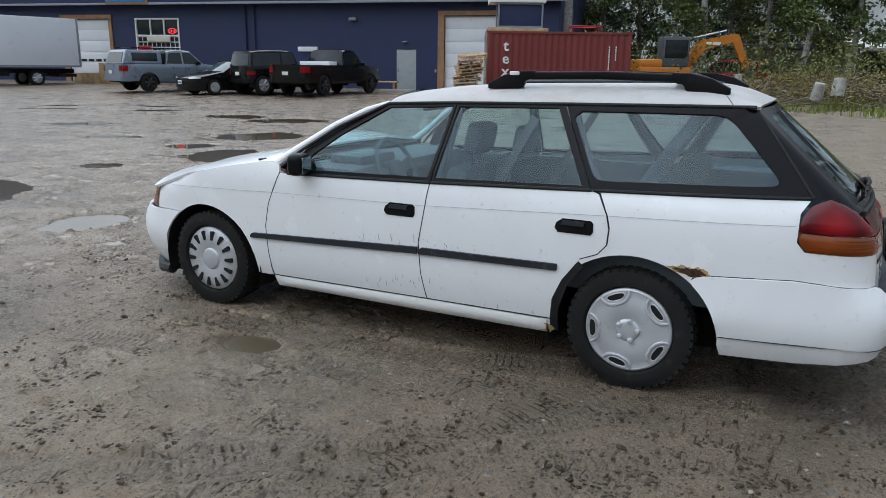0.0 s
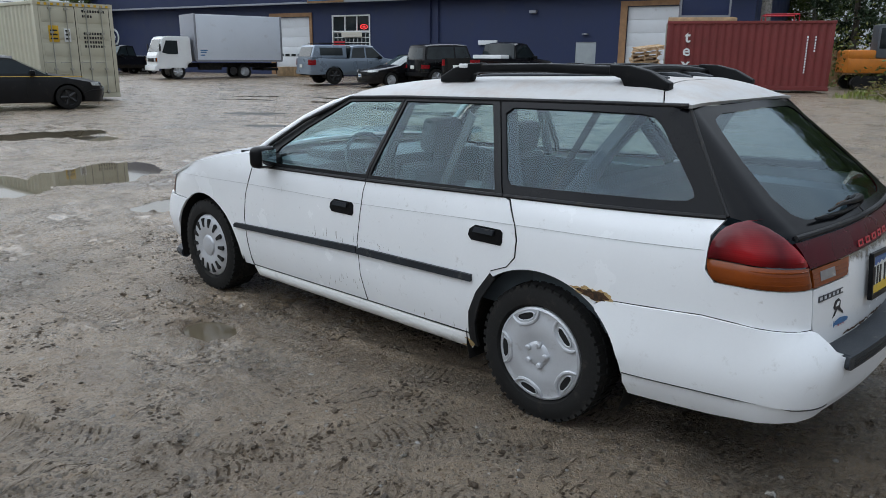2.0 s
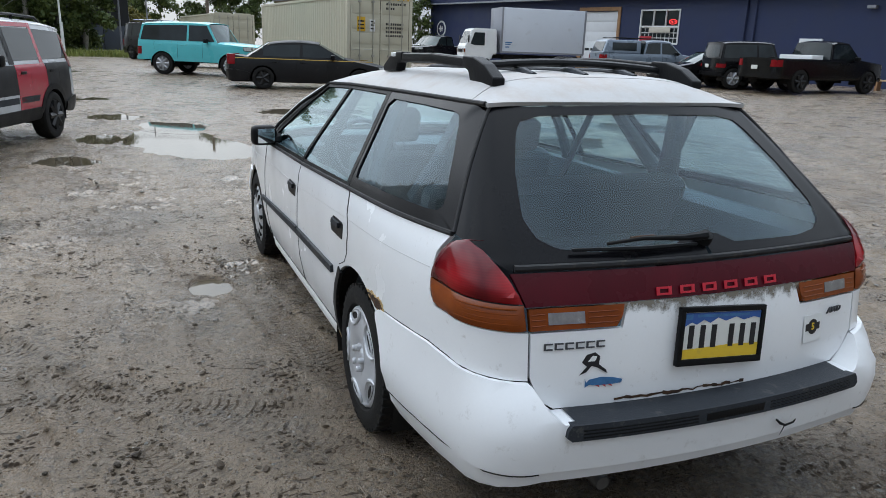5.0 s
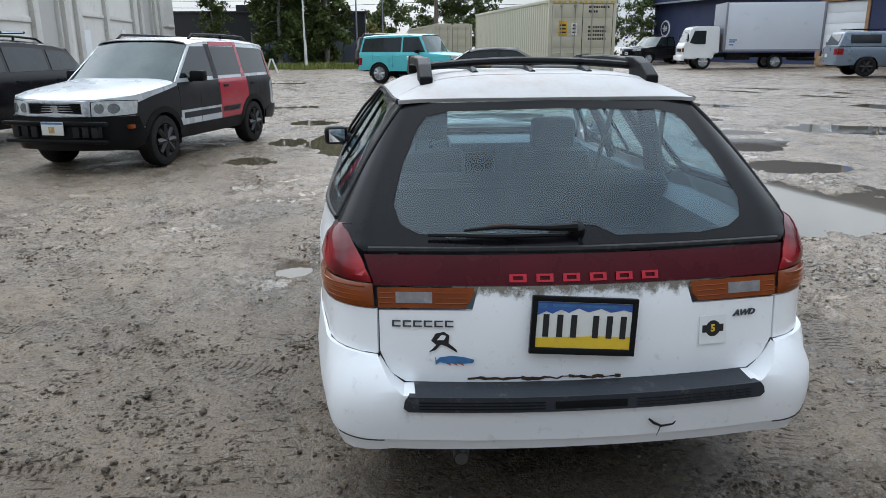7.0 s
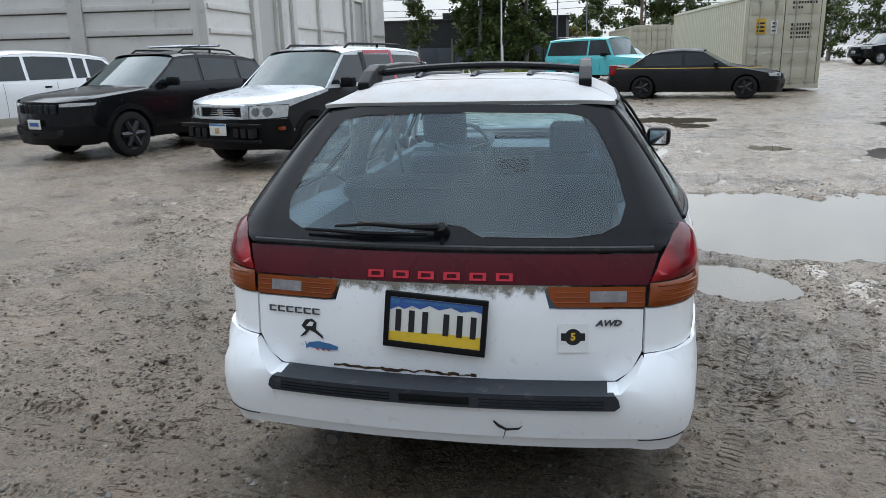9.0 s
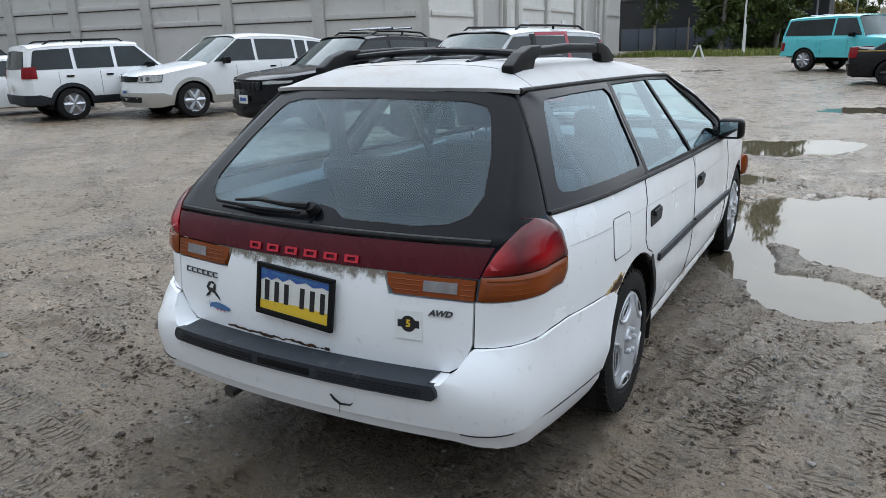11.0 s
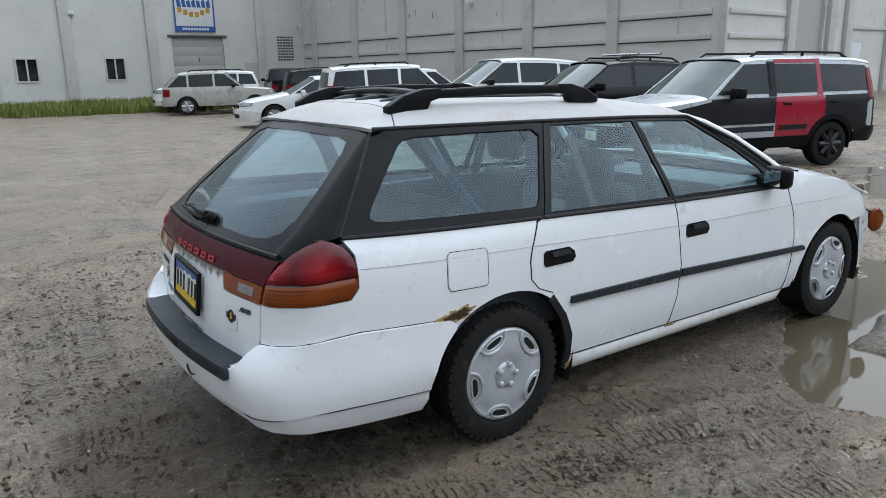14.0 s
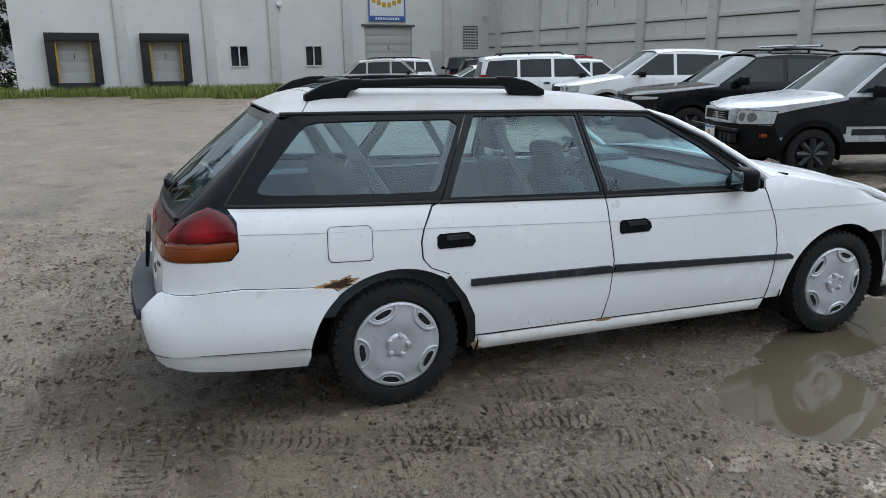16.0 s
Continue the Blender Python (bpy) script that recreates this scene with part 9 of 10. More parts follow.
def tree(label, base, height, spread_, seed, n=5200, bark="bark_birch", leaf="leaf_birch", trunk_r=0.16, low=0.22, size=0.13, droop=0.35, conifer=False):
    rng = np.random.RandomState(seed)
    z0 = float(terrain(base[0], base[1])) - 0.1
    t = thing("tree", label, "tree", Matrix.Translation((base[0], base[1], z0)), "trees round the lot")
    bm = bmesh.new()
    lean = rng.normal(size=2) * 0.02 * height
    path = [(lean[0] * k * k + 0.06 * rng.normal(), lean[1] * k * k + 0.06 * rng.normal(), height * k) for k in np.linspace(0, 1, 9)]
    tube(bm, path, [trunk_r * (1.25 - 1.15 * k) for k in np.linspace(0, 1, 9)], 10)
    part("trunk", bm, M[bark], t)
    bm = bmesh.new()
    pts = []
    nl = int(26 + height * 2)
    for i in range(nl):
        k = low + (1 - low) * (i + rng.rand()) / nl
        p0 = np.array([np.interp(k, np.linspace(0, 1, 9), [q[c] for q in path]) for c in range(3)])
        a = rng.rand() * 2 * math.pi
        prof = (1 - k) ** 0.8 * 1.15 if conifer else math.sin(math.pi * min(1, (k - low) / (1 - low) * 0.86 + 0.14)) ** 0.7
        ln = spread_ * prof * rng.uniform(0.55, 1.2) + 0.25
        up = -0.15 if conifer else rng.uniform(0.1, 0.7)
        limb = [p0]
        d = np.array([math.cos(a), math.sin(a), up])
        for s_ in range(4):
            d = d + np.array([0.15 * rng.normal(), 0.15 * rng.normal(), -droop * 0.35])
            limb.append(limb[-1] + d / np.linalg.norm(d) * ln / 4)
        tube(bm, limb, [0.30 * trunk_r * (1.1 - k), 0.24 * trunk_r * (1.1 - k), 0.16 * trunk_r * (1.1 - k), 0.1 * trunk_r * (1.1 - k), 0.012], 5)
        m_ = max(8, int(n / nl * prof * 1.3))
        clumps = rng.randint(3, 7)
        for c in range(clumps):
            u = rng.uniform(0.25, 1.0)
            j = min(3, int(u * 4))
            ctr = limb[j] + (limb[j + 1] - limb[j]) * (u * 4 - j)
            q = m_ // clumps + 1
            pts.append(ctr + rng.normal(size=(q, 3)) * np.array([0.24, 0.24, 0.20]) * (0.6 + 0.12 * spread_) + np.array([0, 0, -0.10 * droop]) * rng.rand(q, 1) * spread_)
    part("branchwork", bm, M[bark], t)
    leaves("crown", np.concatenate(pts), size, M[leaf], t, rng)["kind"] = "stuff"
    return t


for k, (lab, b_, hgt, spr, n_, kw) in enumerate([
        ("tall leafy tree behind the red container", (-13.0, 49.6), 13, 3.0, 9000, {}),
        ("dark spruce behind the red container", (-10.1, 47.5), 14, 2.4, 9000, dict(conifer=True, bark="bark_dark", leaf="leaf_spruce", low=0.06)),
        ("leafy birch with a grey trunk", (-6.6, 48.4), 15, 3.2, 10000, dict(trunk_r=0.22)),
        ("leafy birch with drooping twigs", (-3.3, 52.0), 15, 3.4, 11000, dict(droop=0.8)),
        ("birch by the brush pile", (-0.7, 46.5), 14, 3.0, 10000, dict(droop=0.7)),
        ("birch near the white house", (1.6, 47.5), 13, 2.8, 9000, dict(droop=0.7)),
        ("leafy tree in the back row", (-16.5, 60.0), 15, 4.0, 9000, {}),
        ("leafy tree in the back row", (-9.0, 62.0), 16, 4.4, 10000, dict(size=0.18)),
        ("leafy tree in the back row", (-2.5, 64.0), 16, 4.4, 10000, dict(size=0.18)),
        ("leafy tree in the back row", (4.5, 66.0), 16, 4.4, 10000, dict(size=0.18)),
        ("dark spruce in the back row", (-6.0, 58.0), 15, 2.6, 9000, dict(conifer=True, bark="bark_dark", leaf="leaf_spruce", low=0.04, size=0.16)),
        ("slim young birch by the warehouse end", (-55.5, -8.3), 7.5, 1.1, 3600, dict(trunk_r=0.09, low=0.25)),
        ("tall birch with drooping twigs", (-55.0, -3.3), 13, 2.6, 17000, dict(droop=0.9, low=0.06, size=0.17)),
        ("tall dark birch with drooping twigs", (-57.0, 0.0), 14, 2.8, 19000, dict(droop=0.8, low=0.04, size=0.17)),
        ("tall dark birch with drooping twigs", (-56.4, -1.6), 12.5, 2.4, 16000, dict(droop=0.8, low=0.03, size=0.17)),
        ("round leafy tree far off", (-91, 5.0), 8.0, 4.0, 6000, dict(size=0.22, low=0.2)),
        ("leafy tree beside a utility pole", (-80, 10.5), 9.5, 3.4, 7000, dict(size=0.2, low=0.15)),
        ("leafy tree beside a utility pole", (-78, 14.5), 8.0, 3.0, 6000, dict(size=0.2, low=0.15)),
        ("leafy tree beside the shop", (-58.0, 25.8), 6.5, 2.0, 5000, dict(low=0.15)),
        ("leafy tree beside the shop", (-61.0, 23.5), 5.5, 1.8, 4500, dict(low=0.1)),
        ("yellowing bush far off", (-84, 3.0), 4.0, 2.2, 3500, dict(leaf="leaf_yellow", low=0.05, size=0.18)),
        ("dark spruce beyond the dock wall", (10.5, -42.0), 12, 2.6, 8000, dict(conifer=True, bark="bark_dark", leaf="leaf_spruce", low=0.05)),
        ("leafy tree beyond the dock wall", (13.0, -39.0), 11, 3.0, 8000, {})]):
    tree(lab, b_, hgt, spr, 40 + k, n_, **kw)

big = thing("tree", "massive pale birch trunk behind the red container", "tree", Matrix.Translation((-11.9, 38.4, 0.1)), "trees round the lot")
bm = bmesh.new()
tube(bm, [(0, 0, 0), (0.05, 0, 2), (0.0, 0.05, 4.5), (0.12, 0.1, 8), (0.2, 0.1, 12)], [0.52, 0.40, 0.36, 0.30, 0.2], 16)
part("trunk", bm, M["bark_birch"], big)
rng_ = np.random.RandomState(77)
leaves("crown", rng_.normal(size=(5000, 3)) * np.array([2.4, 2.4, 1.6]) + np.array([0.2, 0, 11.5]), 0.14, M["leaf_birch"], big, rng_)["kind"] = "stuff"


def blades(name, label, pts, h, material, seed):
    """Upright grass blades as one mesh."""
    rng = np.random.RandomState(seed)
    n = len(pts)
    pts = np.asarray(pts, float)
    a = rng.rand(n) * 2 * math.pi
    hh = h * rng.uniform(0.4, 1.3, n)
    wd = 0.012 + 0.014 * rng.rand(n)
    side = np.stack([np.cos(a) * wd, np.sin(a) * wd, 0 * a], 1)
    lean = np.stack([-np.sin(a), np.cos(a), 0 * a], 1) * (hh * rng.uniform(0.1, 0.6, n))[:, None]
    mid = pts + lean * 0.35 + np.stack([0 * a, 0 * a, hh * 0.6], 1)
    tip = pts + lean + np.stack([0 * a, 0 * a, hh], 1)
    v = np.stack([pts - side, pts + side, mid + side * 0.7, mid - side * 0.7, tip], 1).reshape(-1, 3)
    f = []
    for k in range(n):
        o = 5 * k
        f += [(o, o + 1, o + 2, o + 3), (o + 3, o + 2, o + 4)]
    me_ = bpy.data.meshes.new(name)
    me_.from_pydata(v.tolist(), [], f)
    me_.materials.append(material)
    return tagged(new(name, me_), label, "grass", kind="stuff")


def scatter(seed, n, x0, x1, y0, y1, keep):
    rng = np.random.RandomState(seed)
    x, y = rng.uniform(x0, x1, n), rng.uniform(y0, y1, n)
    k = keep(x, y)
    x, y = x[k], y[k]
    return np.stack([x, y, ground_z(x, y) - 0.01], 1)


# weeds along the dock wall
dock_y = lambda x: -37.1 + (x + 19.1) * 0.0857
pts = scatter(1, 42000, -13, 12, -38, -25, lambda x, y: (y > dock_y(x) + 0.1) & (y < dock_y(x) + np.where(x < 2.5, 7.0 + 0.5 * (2.5 - x).clip(0, 8), 3.6) + 2.5 * vnoise(x * 0.6, y * 0.6, 31)) & (vnoise(x * 0.9, y * 0.9, 33) > -0.26 + 0.2 * (x > 2.5)))
blades("grass", "bright green weedy grass along the dock wall", pts, 0.42, M["grass"], 2)
pts = scatter(4, 9000, 8, 22, -40, -24, lambda x, y: (vnoise(x * 0.5, y * 0.5, 31) > -0.15) & (y < -27 + x * 0.1))
blades("grass", "green weeds beyond the dock wall corner", pts, 0.4, M["grass"], 5)
pts = scatter(6, 9000, -52, -41, -8, 6, lambda x, y: (x < -43 + 1.2 * vnoise(x, y, 3)))
blades("grass", "strip of green grass at the lot edge", pts, 0.3, M["grass"], 7)
pts = scatter(8, 24000, -6, 16, 25.0, 46, lambda x, y: (y > 26.2 - 0.25 * x.clip(-6, 6) + 1.5 * vnoise(x * 0.7, y * 0.7, 5)) & (vnoise(x * 0.8, y * 0.8, 35) > -0.2))
blades("grass", "green and yellow weeds round the brush pile", pts, 0.22, M["grass"], 9)

# brush pile: sticks and withered leaves
rng_ = np.random.RandomState(15)


def pile_h(x, y):
    return 0.15 + 0.95 * np.exp(-((x - 1.0) / 5.5) ** 2 - ((y - 32.0) / 3.2) ** 2) + 0.2 * vnoise(x * 0.8, y * 0.8, 41)


bm = bmesh.new()
for k in range(520):
    x, y = rng_.uniform(-4.5, 9.0), rng_.uniform(28.0, 37.0)
    z = float(terrain(x, y)) + float(pile_h(np.array(x), np.array(y))) * rng_.uniform(0.2, 1.05)
    a, ln = rng_.rand() * 2 * math.pi, rng_.uniform(0.5, 2.4)
    d = np.array([math.cos(a), math.sin(a), rng_.normal() * 0.22]) * ln / 2
    r_ = rng_.uniform(0.008, 0.04)
    tube(bm, [np.array([x, y, z]) - d, np.array([x, y, z]) + rng_.normal(size=3) * 0.06, np.array([x, y, z]) + d], [r_, r_ * 0.8, r_ * 0.4], 5)
brush = solo("brush_pile", bm, M["stick"], "heap of cut branches and withered leaves", "brush", kind="stuff")
lp = []
for k in range(260):
    x, y = rng_.uniform(-4.5, 9.0), rng_.uniform(28.0, 37.0)
    z = float(terrain(x, y)) + float(pile_h(np.array(x), np.array(y)))
    lp.append(np.array([x, y, z]) + rng_.normal(size=(34, 3)) * np.array([0.35, 0.35, 0.14]))
leaves("withered_leaves", np.concatenate(lp), 0.06, M["leaf_dry"], brush, rng_)
leaves("green_leaves", np.concatenate(lp[::3]) + np.array([0.2, 0.1, 0.1]), 0.06, M["leaf_yellow"], brush, rng_)
for k, (x, y, s_) in enumerate(((0.33, 28.3, 1.0), (0.95, 28.6, 1.1), (-4.6, 33.5, 0.9), (-2.6, 33.0, 0.8))):
    bm = bmesh.new()
    lathe(bm, [(0.0, 0.0), (0.19, 0.0), (0.2, 0.05), (0.17, 0.5), (0.16, 0.56), (0.0, 0.56)], 14, pose(0, 0, 0, 90, 0, 0))
    bmesh.ops.recalc_face_normals(bm, faces=bm.faces[:])
    solo("log", bm, M["bark_birch"], "short sawn birch log on the brush pile", "log", Matrix.Translation((x, y, float(terrain(x, y)) + float(pile_h(np.array(x), np.array(y))) - 0.05)) @ pose(0, 0, 0, 10 - 20 * (k % 2), 8, 30 * k) @ Matrix.Scale(s_, 4), "sawn logs")

rng_ = np.random.RandomState(61)
cl = np.stack([rng_.uniform(-9, 10, 130), rng_.uniform(36.5, 46, 130), 0.35 + rng_.gamma(2.0, 0.55, 130)], 1)
tagged(leaves("shrubs", np.concatenate([c + rng_.normal(size=(90, 3)) * np.array([0.55, 0.55, 0.42]) for c in cl]), 0.10, M["leaf_shrub"], None, rng_), "yellow-green shrubs behind the brush pile", "shrubs", kind="stuff")
cl = np.stack([rng_.uniform(-30, 26, 330), rng_.uniform(68, 80, 330), 17 * rng_.rand(330) ** 0.8], 1)
tagged(leaves("far_woods", np.concatenate([c + rng_.normal(size=(70, 3)) * np.array([1.1, 1.1, 0.9]) for c in cl]), 0.26, M["leaf_spruce"], None, rng_), "dark green woods behind the lot", "woods", kind="stuff")

# ---- pallets ----
pallet = thing("pallet", "weathered wooden pallet in a leaning stack", "pallet", None, "stacked pallets")
for i_ in range(7):
    part("deck_board", boxes((-0.5, 0.5, -0.6 + i_ * 0.183, -0.6 + i_ * 0.183 + 0.10, 0.105, 0.125)), M["pale_wood"], pallet)
for x in (-0.46, -0.02, 0.42):
    part("stringer", boxes((x, x + 0.04, -0.6, 0.6, 0.015, 0.105)), M["pale_wood"], pallet)
for y in (-0.6, -0.05, 0.5):
    part("bottom_board", boxes((-0.5, 0.5, y, y + 0.10, -0.004, 0.015)), M["pale_wood"], pallet)
PZ = float(terrain(-12.6, 28.3))
random.seed(9)
pallet.matrix_world = Matrix.Translation((-12.75, 28.3, PZ + 0.01)) @ pose(0, 0, 0, 0, 0, 30)
for k in range(1, 13):
    tilt = min(k, 6) * 1.2
    copy_thing(pallet, Matrix.Translation((-12.75 + 0.03 * k + random.uniform(-0.08, 0.08), 28.3 + random.uniform(-0.08, 0.08), PZ + 0.01 + 0.134 * k)) @ pose(0, 0, 0, tilt * 0.5, -tilt, 30 + random.uniform(-12, 12)))

# ---- load on the red container ----
RC = cr.matrix_world.copy()
top_z = 2.60
for k, (x0, x1, y0, y1) in enumerate(((0.0, 2.5, 0.1, 0.28), (0.1, 2.6, 0.5, 0.7), (0.0, 2.4, 1.3, 1.5))):
    solo("timber", boxes((x0, x1, y0, y1, 0, 0.14, 0.008)), M["pale_wood"], "rough timber beam on the red container", "timber", RC @ Matrix.Translation((0, 0, top_z)), "timber beams")
booth = thing("metal_booth", "blue sheet-metal box in a grey frame on the container", "box", RC @ Matrix.Translation((0.4, 0.1, top_z + 0.142)))
part("panel", boxes((0.08, 1.82, 0.08, 1.3, 0.05, 0.95, 0.01)), M["blue_wall"], booth)
for x in (0.0, 1.83):
    for y in (0.0, 1.31):
        part("post", boxes((x, x + 0.07, y, y + 0.07, 0, 1.0, 0.006)), M["grey_trim"], booth)
for b_ in ((0.07, 1.83, 0, 0.07, 0, 0.07), (0.07, 1.83, 0, 0.07, 0.93, 1.0)):
    part("frame_rail", boxes(b_), M["grey_trim"], booth)
part("lid", boxes((-0.35, 2.0, -0.1, 1.5, 1.0, 1.2, 0.03)), M["win_white"], booth)
rack = thing("tubular_rack", "orange red tubular rack on the container", "rack", RC @ Matrix.Translation((3.6, 0.2, top_z)))
for y in (0.02, 1.2):
    bm = bmesh.new()
    tube(bm, [(0, y, 0), (0, y, 0.24), (1.2, y, 0.24), (1.2, y, 0)], 0.025, 8)
    part("hoop", bm, M["sign_red"], rack)
bm = bmesh.new()
tube(bm, [(0, 0.02, 0.24), (0, 1.2, 0.24)], 0.025, 8)
part("cross_tube", bm, M["sign_red"], rack)

# ---- excavator ----
ex = thing("excavator", "small orange excavator with a grey cab", "excavator", Matrix.Translation((-6.6, 38.6, float(terrain(-6.6, 38.6)))) @ pose(0, 0, 0, 0, 0, 28))
for y in (-0.95, 0.95):
    bm = bmesh.new()
    prism(bm, [(-1.4, 0.3), (-1.2, 0.02), (1.2, 0.02), (1.4, 0.3), (1.25, 0.62), (-1.25, 0.62)], "y", y - 0.22, y + 0.22)
    bmesh.ops.bevel(bm, geom=bm.edges[:], offset=0.04, segments=2, affect="EDGES")
    part("track", bm, M["rubber"], ex)
part("house", boxes((-1.6, 0.9, -1.0, 1.0, 0.72, 1.35, 0.1), (-1.6, -0.5, -1.0, 1.0, 1.3, 1.7, 0.12)), M["case_orange"], ex)
cabx = part("cab", boxes((-0.55, 0.75, -1.0, 0.0, 1.35, 2.75, 0.1)), M["machine_grey"], ex)
part("cab_window", boxes((-0.45, 0.65, -1.012, -0.99, 1.75, 2.6, 0.02)), M["tint_glass"], cabx)
part("cab_window", boxes((0.745, 0.765, -0.9, -0.1, 1.6, 2.6, 0.02)), M["tint_glass"], cabx)
bm = bmesh.new()
prism(bm, [(0.7, 1.0), (1.0, 1.0), (1.9, 2.2), (3.4, 2.62), (3.5, 2.85), (3.2, 2.95), (1.6, 2.62), (0.75, 1.5)], "y", 0.14, 0.42)
part("boom", bm, M["case_orange"], ex)
bm = bmesh.new()
prism(bm, [(3.15, 2.98), (3.5, 2.95), (4.15, 1.5), (4.2, 1.2), (4.0, 1.2), (3.2, 2.6)], "y", 0.16, 0.40)
part("stick_arm", bm, M["case_orange"], ex)
bm = bmesh.new()
prism(bm, [(3.9, 1.25), (4.25, 1.25), (4.4, 0.9), (4.2, 0.55), (3.8, 0.5), (3.95, 0.85)], "y", -0.05, 0.6)
part("bucket", bm, M["machine_grey"], ex)
bm = bmesh.new()
tube(bm, [(1.3, 0.28, 2.75), (2.9, 0.28, 3.12)], 0.055, 8)
part("ram", bm, M["chrome"], ex)
part("name_patch", boxes((1.9, 2.6, 0.10, 0.138, 2.42, 2.56)), M["win_white"], ex)

# ---- house and carport behind the brush ----
hs = thing("house", "white clapboard house with a porch", "house", Matrix.Translation((8.2, 57.0, 0.2)) @ pose(0, 0, 0, 0, 0, 10))
bm = bmesh.new()
for k in range(34):
    box(bm, -6, 6, -0.02 + 0.0, 8, k * 0.2, k * 0.2 + 0.198)
    for v in bm.verts[-8:]:
        if v.co.y < 1 and v.co.z > k * 0.2 + 0.1:
            v.co.y += 0.03
part("wall", bm, M["siding"], hs, "white horizontal siding", 10)
bm = bmesh.new()
prism(bm, [(-6.6, 6.7), (6.6, 6.7), (0, 9.6)], "y", -0.4, 8.4)
part("roof", bm, M["shingle"], hs)
for x, z in ((-4.3, 4.7), (-1.2, 4.7), (1.9, 4.7), (-1.2, 1.3)):
    w_ = part("window", boxes((x - 0.08, x + 1.28, -0.10, -0.03, z - 0.08, z + 1.38, 0.01)), M["win_white"], hs)
    part("pane", boxes((x, x + 0.58, -0.112, -0.101, z, z + 1.3), (x + 0.62, x + 1.2, -0.112, -0.101, z, z + 1.3)), M["window_dark"], w_)
bm = bmesh.new()
prism(bm, [(-3.4, 2.55), (0.0, 3.3), (0.0, 3.45), (-3.5, 2.72)], "x", -7.4, 1.5)
porch = part("porch_roof", bm, M["win_white"], hs, "sloping white porch roof")
for x in (-7.2, -5.2, -3.2, -1.0, 1.2):
    part("porch_post", boxes((x, x + 0.14, -3.3, -3.16, 0, 2.62, 0.01)), M["win_white"], porch)
part("lattice", boxes((-7.2, 1.3, -3.26, -3.22, 0.1, 0.75, 0.0)), M["siding"], porch)
part("porch_wall", boxes((-6.2, -4.2, -0.9, -0.03, 0.1, 2.5, 0.02)), M["dark_metal"], hs)
cp = thing("carport", "long low carport with a dark roof", "carport", Matrix.Translation((-1.6, 52.5, 0.25)) @ pose(0, 0, 0, 0, 0, 8))
part("roof", boxes((-4.2, 3.6, -1.8, 2.2, 2.55, 2.85, 0.03)), M["shingle"], cp)
for x in (-4.0, -1.4, 1.2, 3.3):
    part("post", boxes((x, x + 0.12, -1.6, -1.48, 0, 2.56, 0.01)), M["bark_dark"], cp)
part("back_wall", boxes((-4.2, 3.6, 2.0, 2.15, 0, 2.56)), M["siding"], cp)
car("compact_suv", "red suv behind the excavator", (-5.6, 44.0), (-0.9, 0.35), 2.7, 0.85, 0.95, 1.85, 0.36, 0.34, 0.95, 1.08, 1.12, 1.78, 0.4, 1.05, 3.3, 3.5, M["p_dred"], None, None, M["rim_alloy"], 6)
fence = thing("fence", "weathered board fence behind the containers", "fence", Matrix.Translation((-11.5, 42.5, 0.2)))
for k in range(24):
    part("slat", boxes((k * 0.22, k * 0.22 + 0.2, 0, 0.03, 0, 1.75 + 0.03 * (k % 3))), M["raw_wood"], fence)
part("fence_rail", boxes((0, 5.3, 0.031, 0.08, 0.4, 0.5), (0, 5.3, 0.031, 0.08, 1.4, 1.5)), M["raw_wood"], fence)

# ---- far side of the street ----
db = thing("dark_building", "low black metal building across the street", "building", Matrix.Translation((-62.0, -13.0, 0.1)))
part("wall", boxes((-8, 0, 0, 16.0, -0.5, 4.15)), M["dark_metal"], db)
part("roof", boxes((-8.2, 0.15, -0.15, 16.2, 4.15, 4.3, 0.02), (-5, -2, 5.0, 8.0, 4.3, 4.9, 0.02)), M["dark_metal"], db)
for k in range(10):
    part("wall_panel", boxes((0.004, 0.05, 0.2 + k * 1.55, 1.7 + k * 1.55, -0.3, 1.9, 0.01)), M["slate_panel"], db)
tb = thing("tan_building", "tan flat-roofed building beyond the container", "building", Matrix.Translation((-70.0, 18.0, 0.1)) @ pose(0, 0, 0, 0, 0, 12))
part("wall", boxes((-6, 0, 0, 4.4, -0.5, 5.0)), M["tan_wall"], tb)
part("roof", boxes((-6.2, 0.2, -0.2, 4.6, 5.0, 5.15, 0.02)), M["grey_trim"], tb)
part("annex", boxes((-5, -0.6, 4.65, 8.6, -0.5, 3.4)), M["dark_metal"], tb)
bm = bmesh.new()
prism(bm, [(4.5, 3.42), (8.9, 3.42), (8.9, 3.6), (4.5, 4.5)], "x", -5.2, -0.3)
part("annex_roof", bm, M["grey_trim"], tb)


def post(name, label, x, y, h, r_, mt, cat="pole"):
    bm = bmesh.new()
    tube(bm, [(0, 0, -0.2), (0, 0, h)], [r_, r_ * 0.8], 10)
    return solo(name, bm, mt, label, cat, Matrix.Translation((x, y, float(terrain(x, y)))))


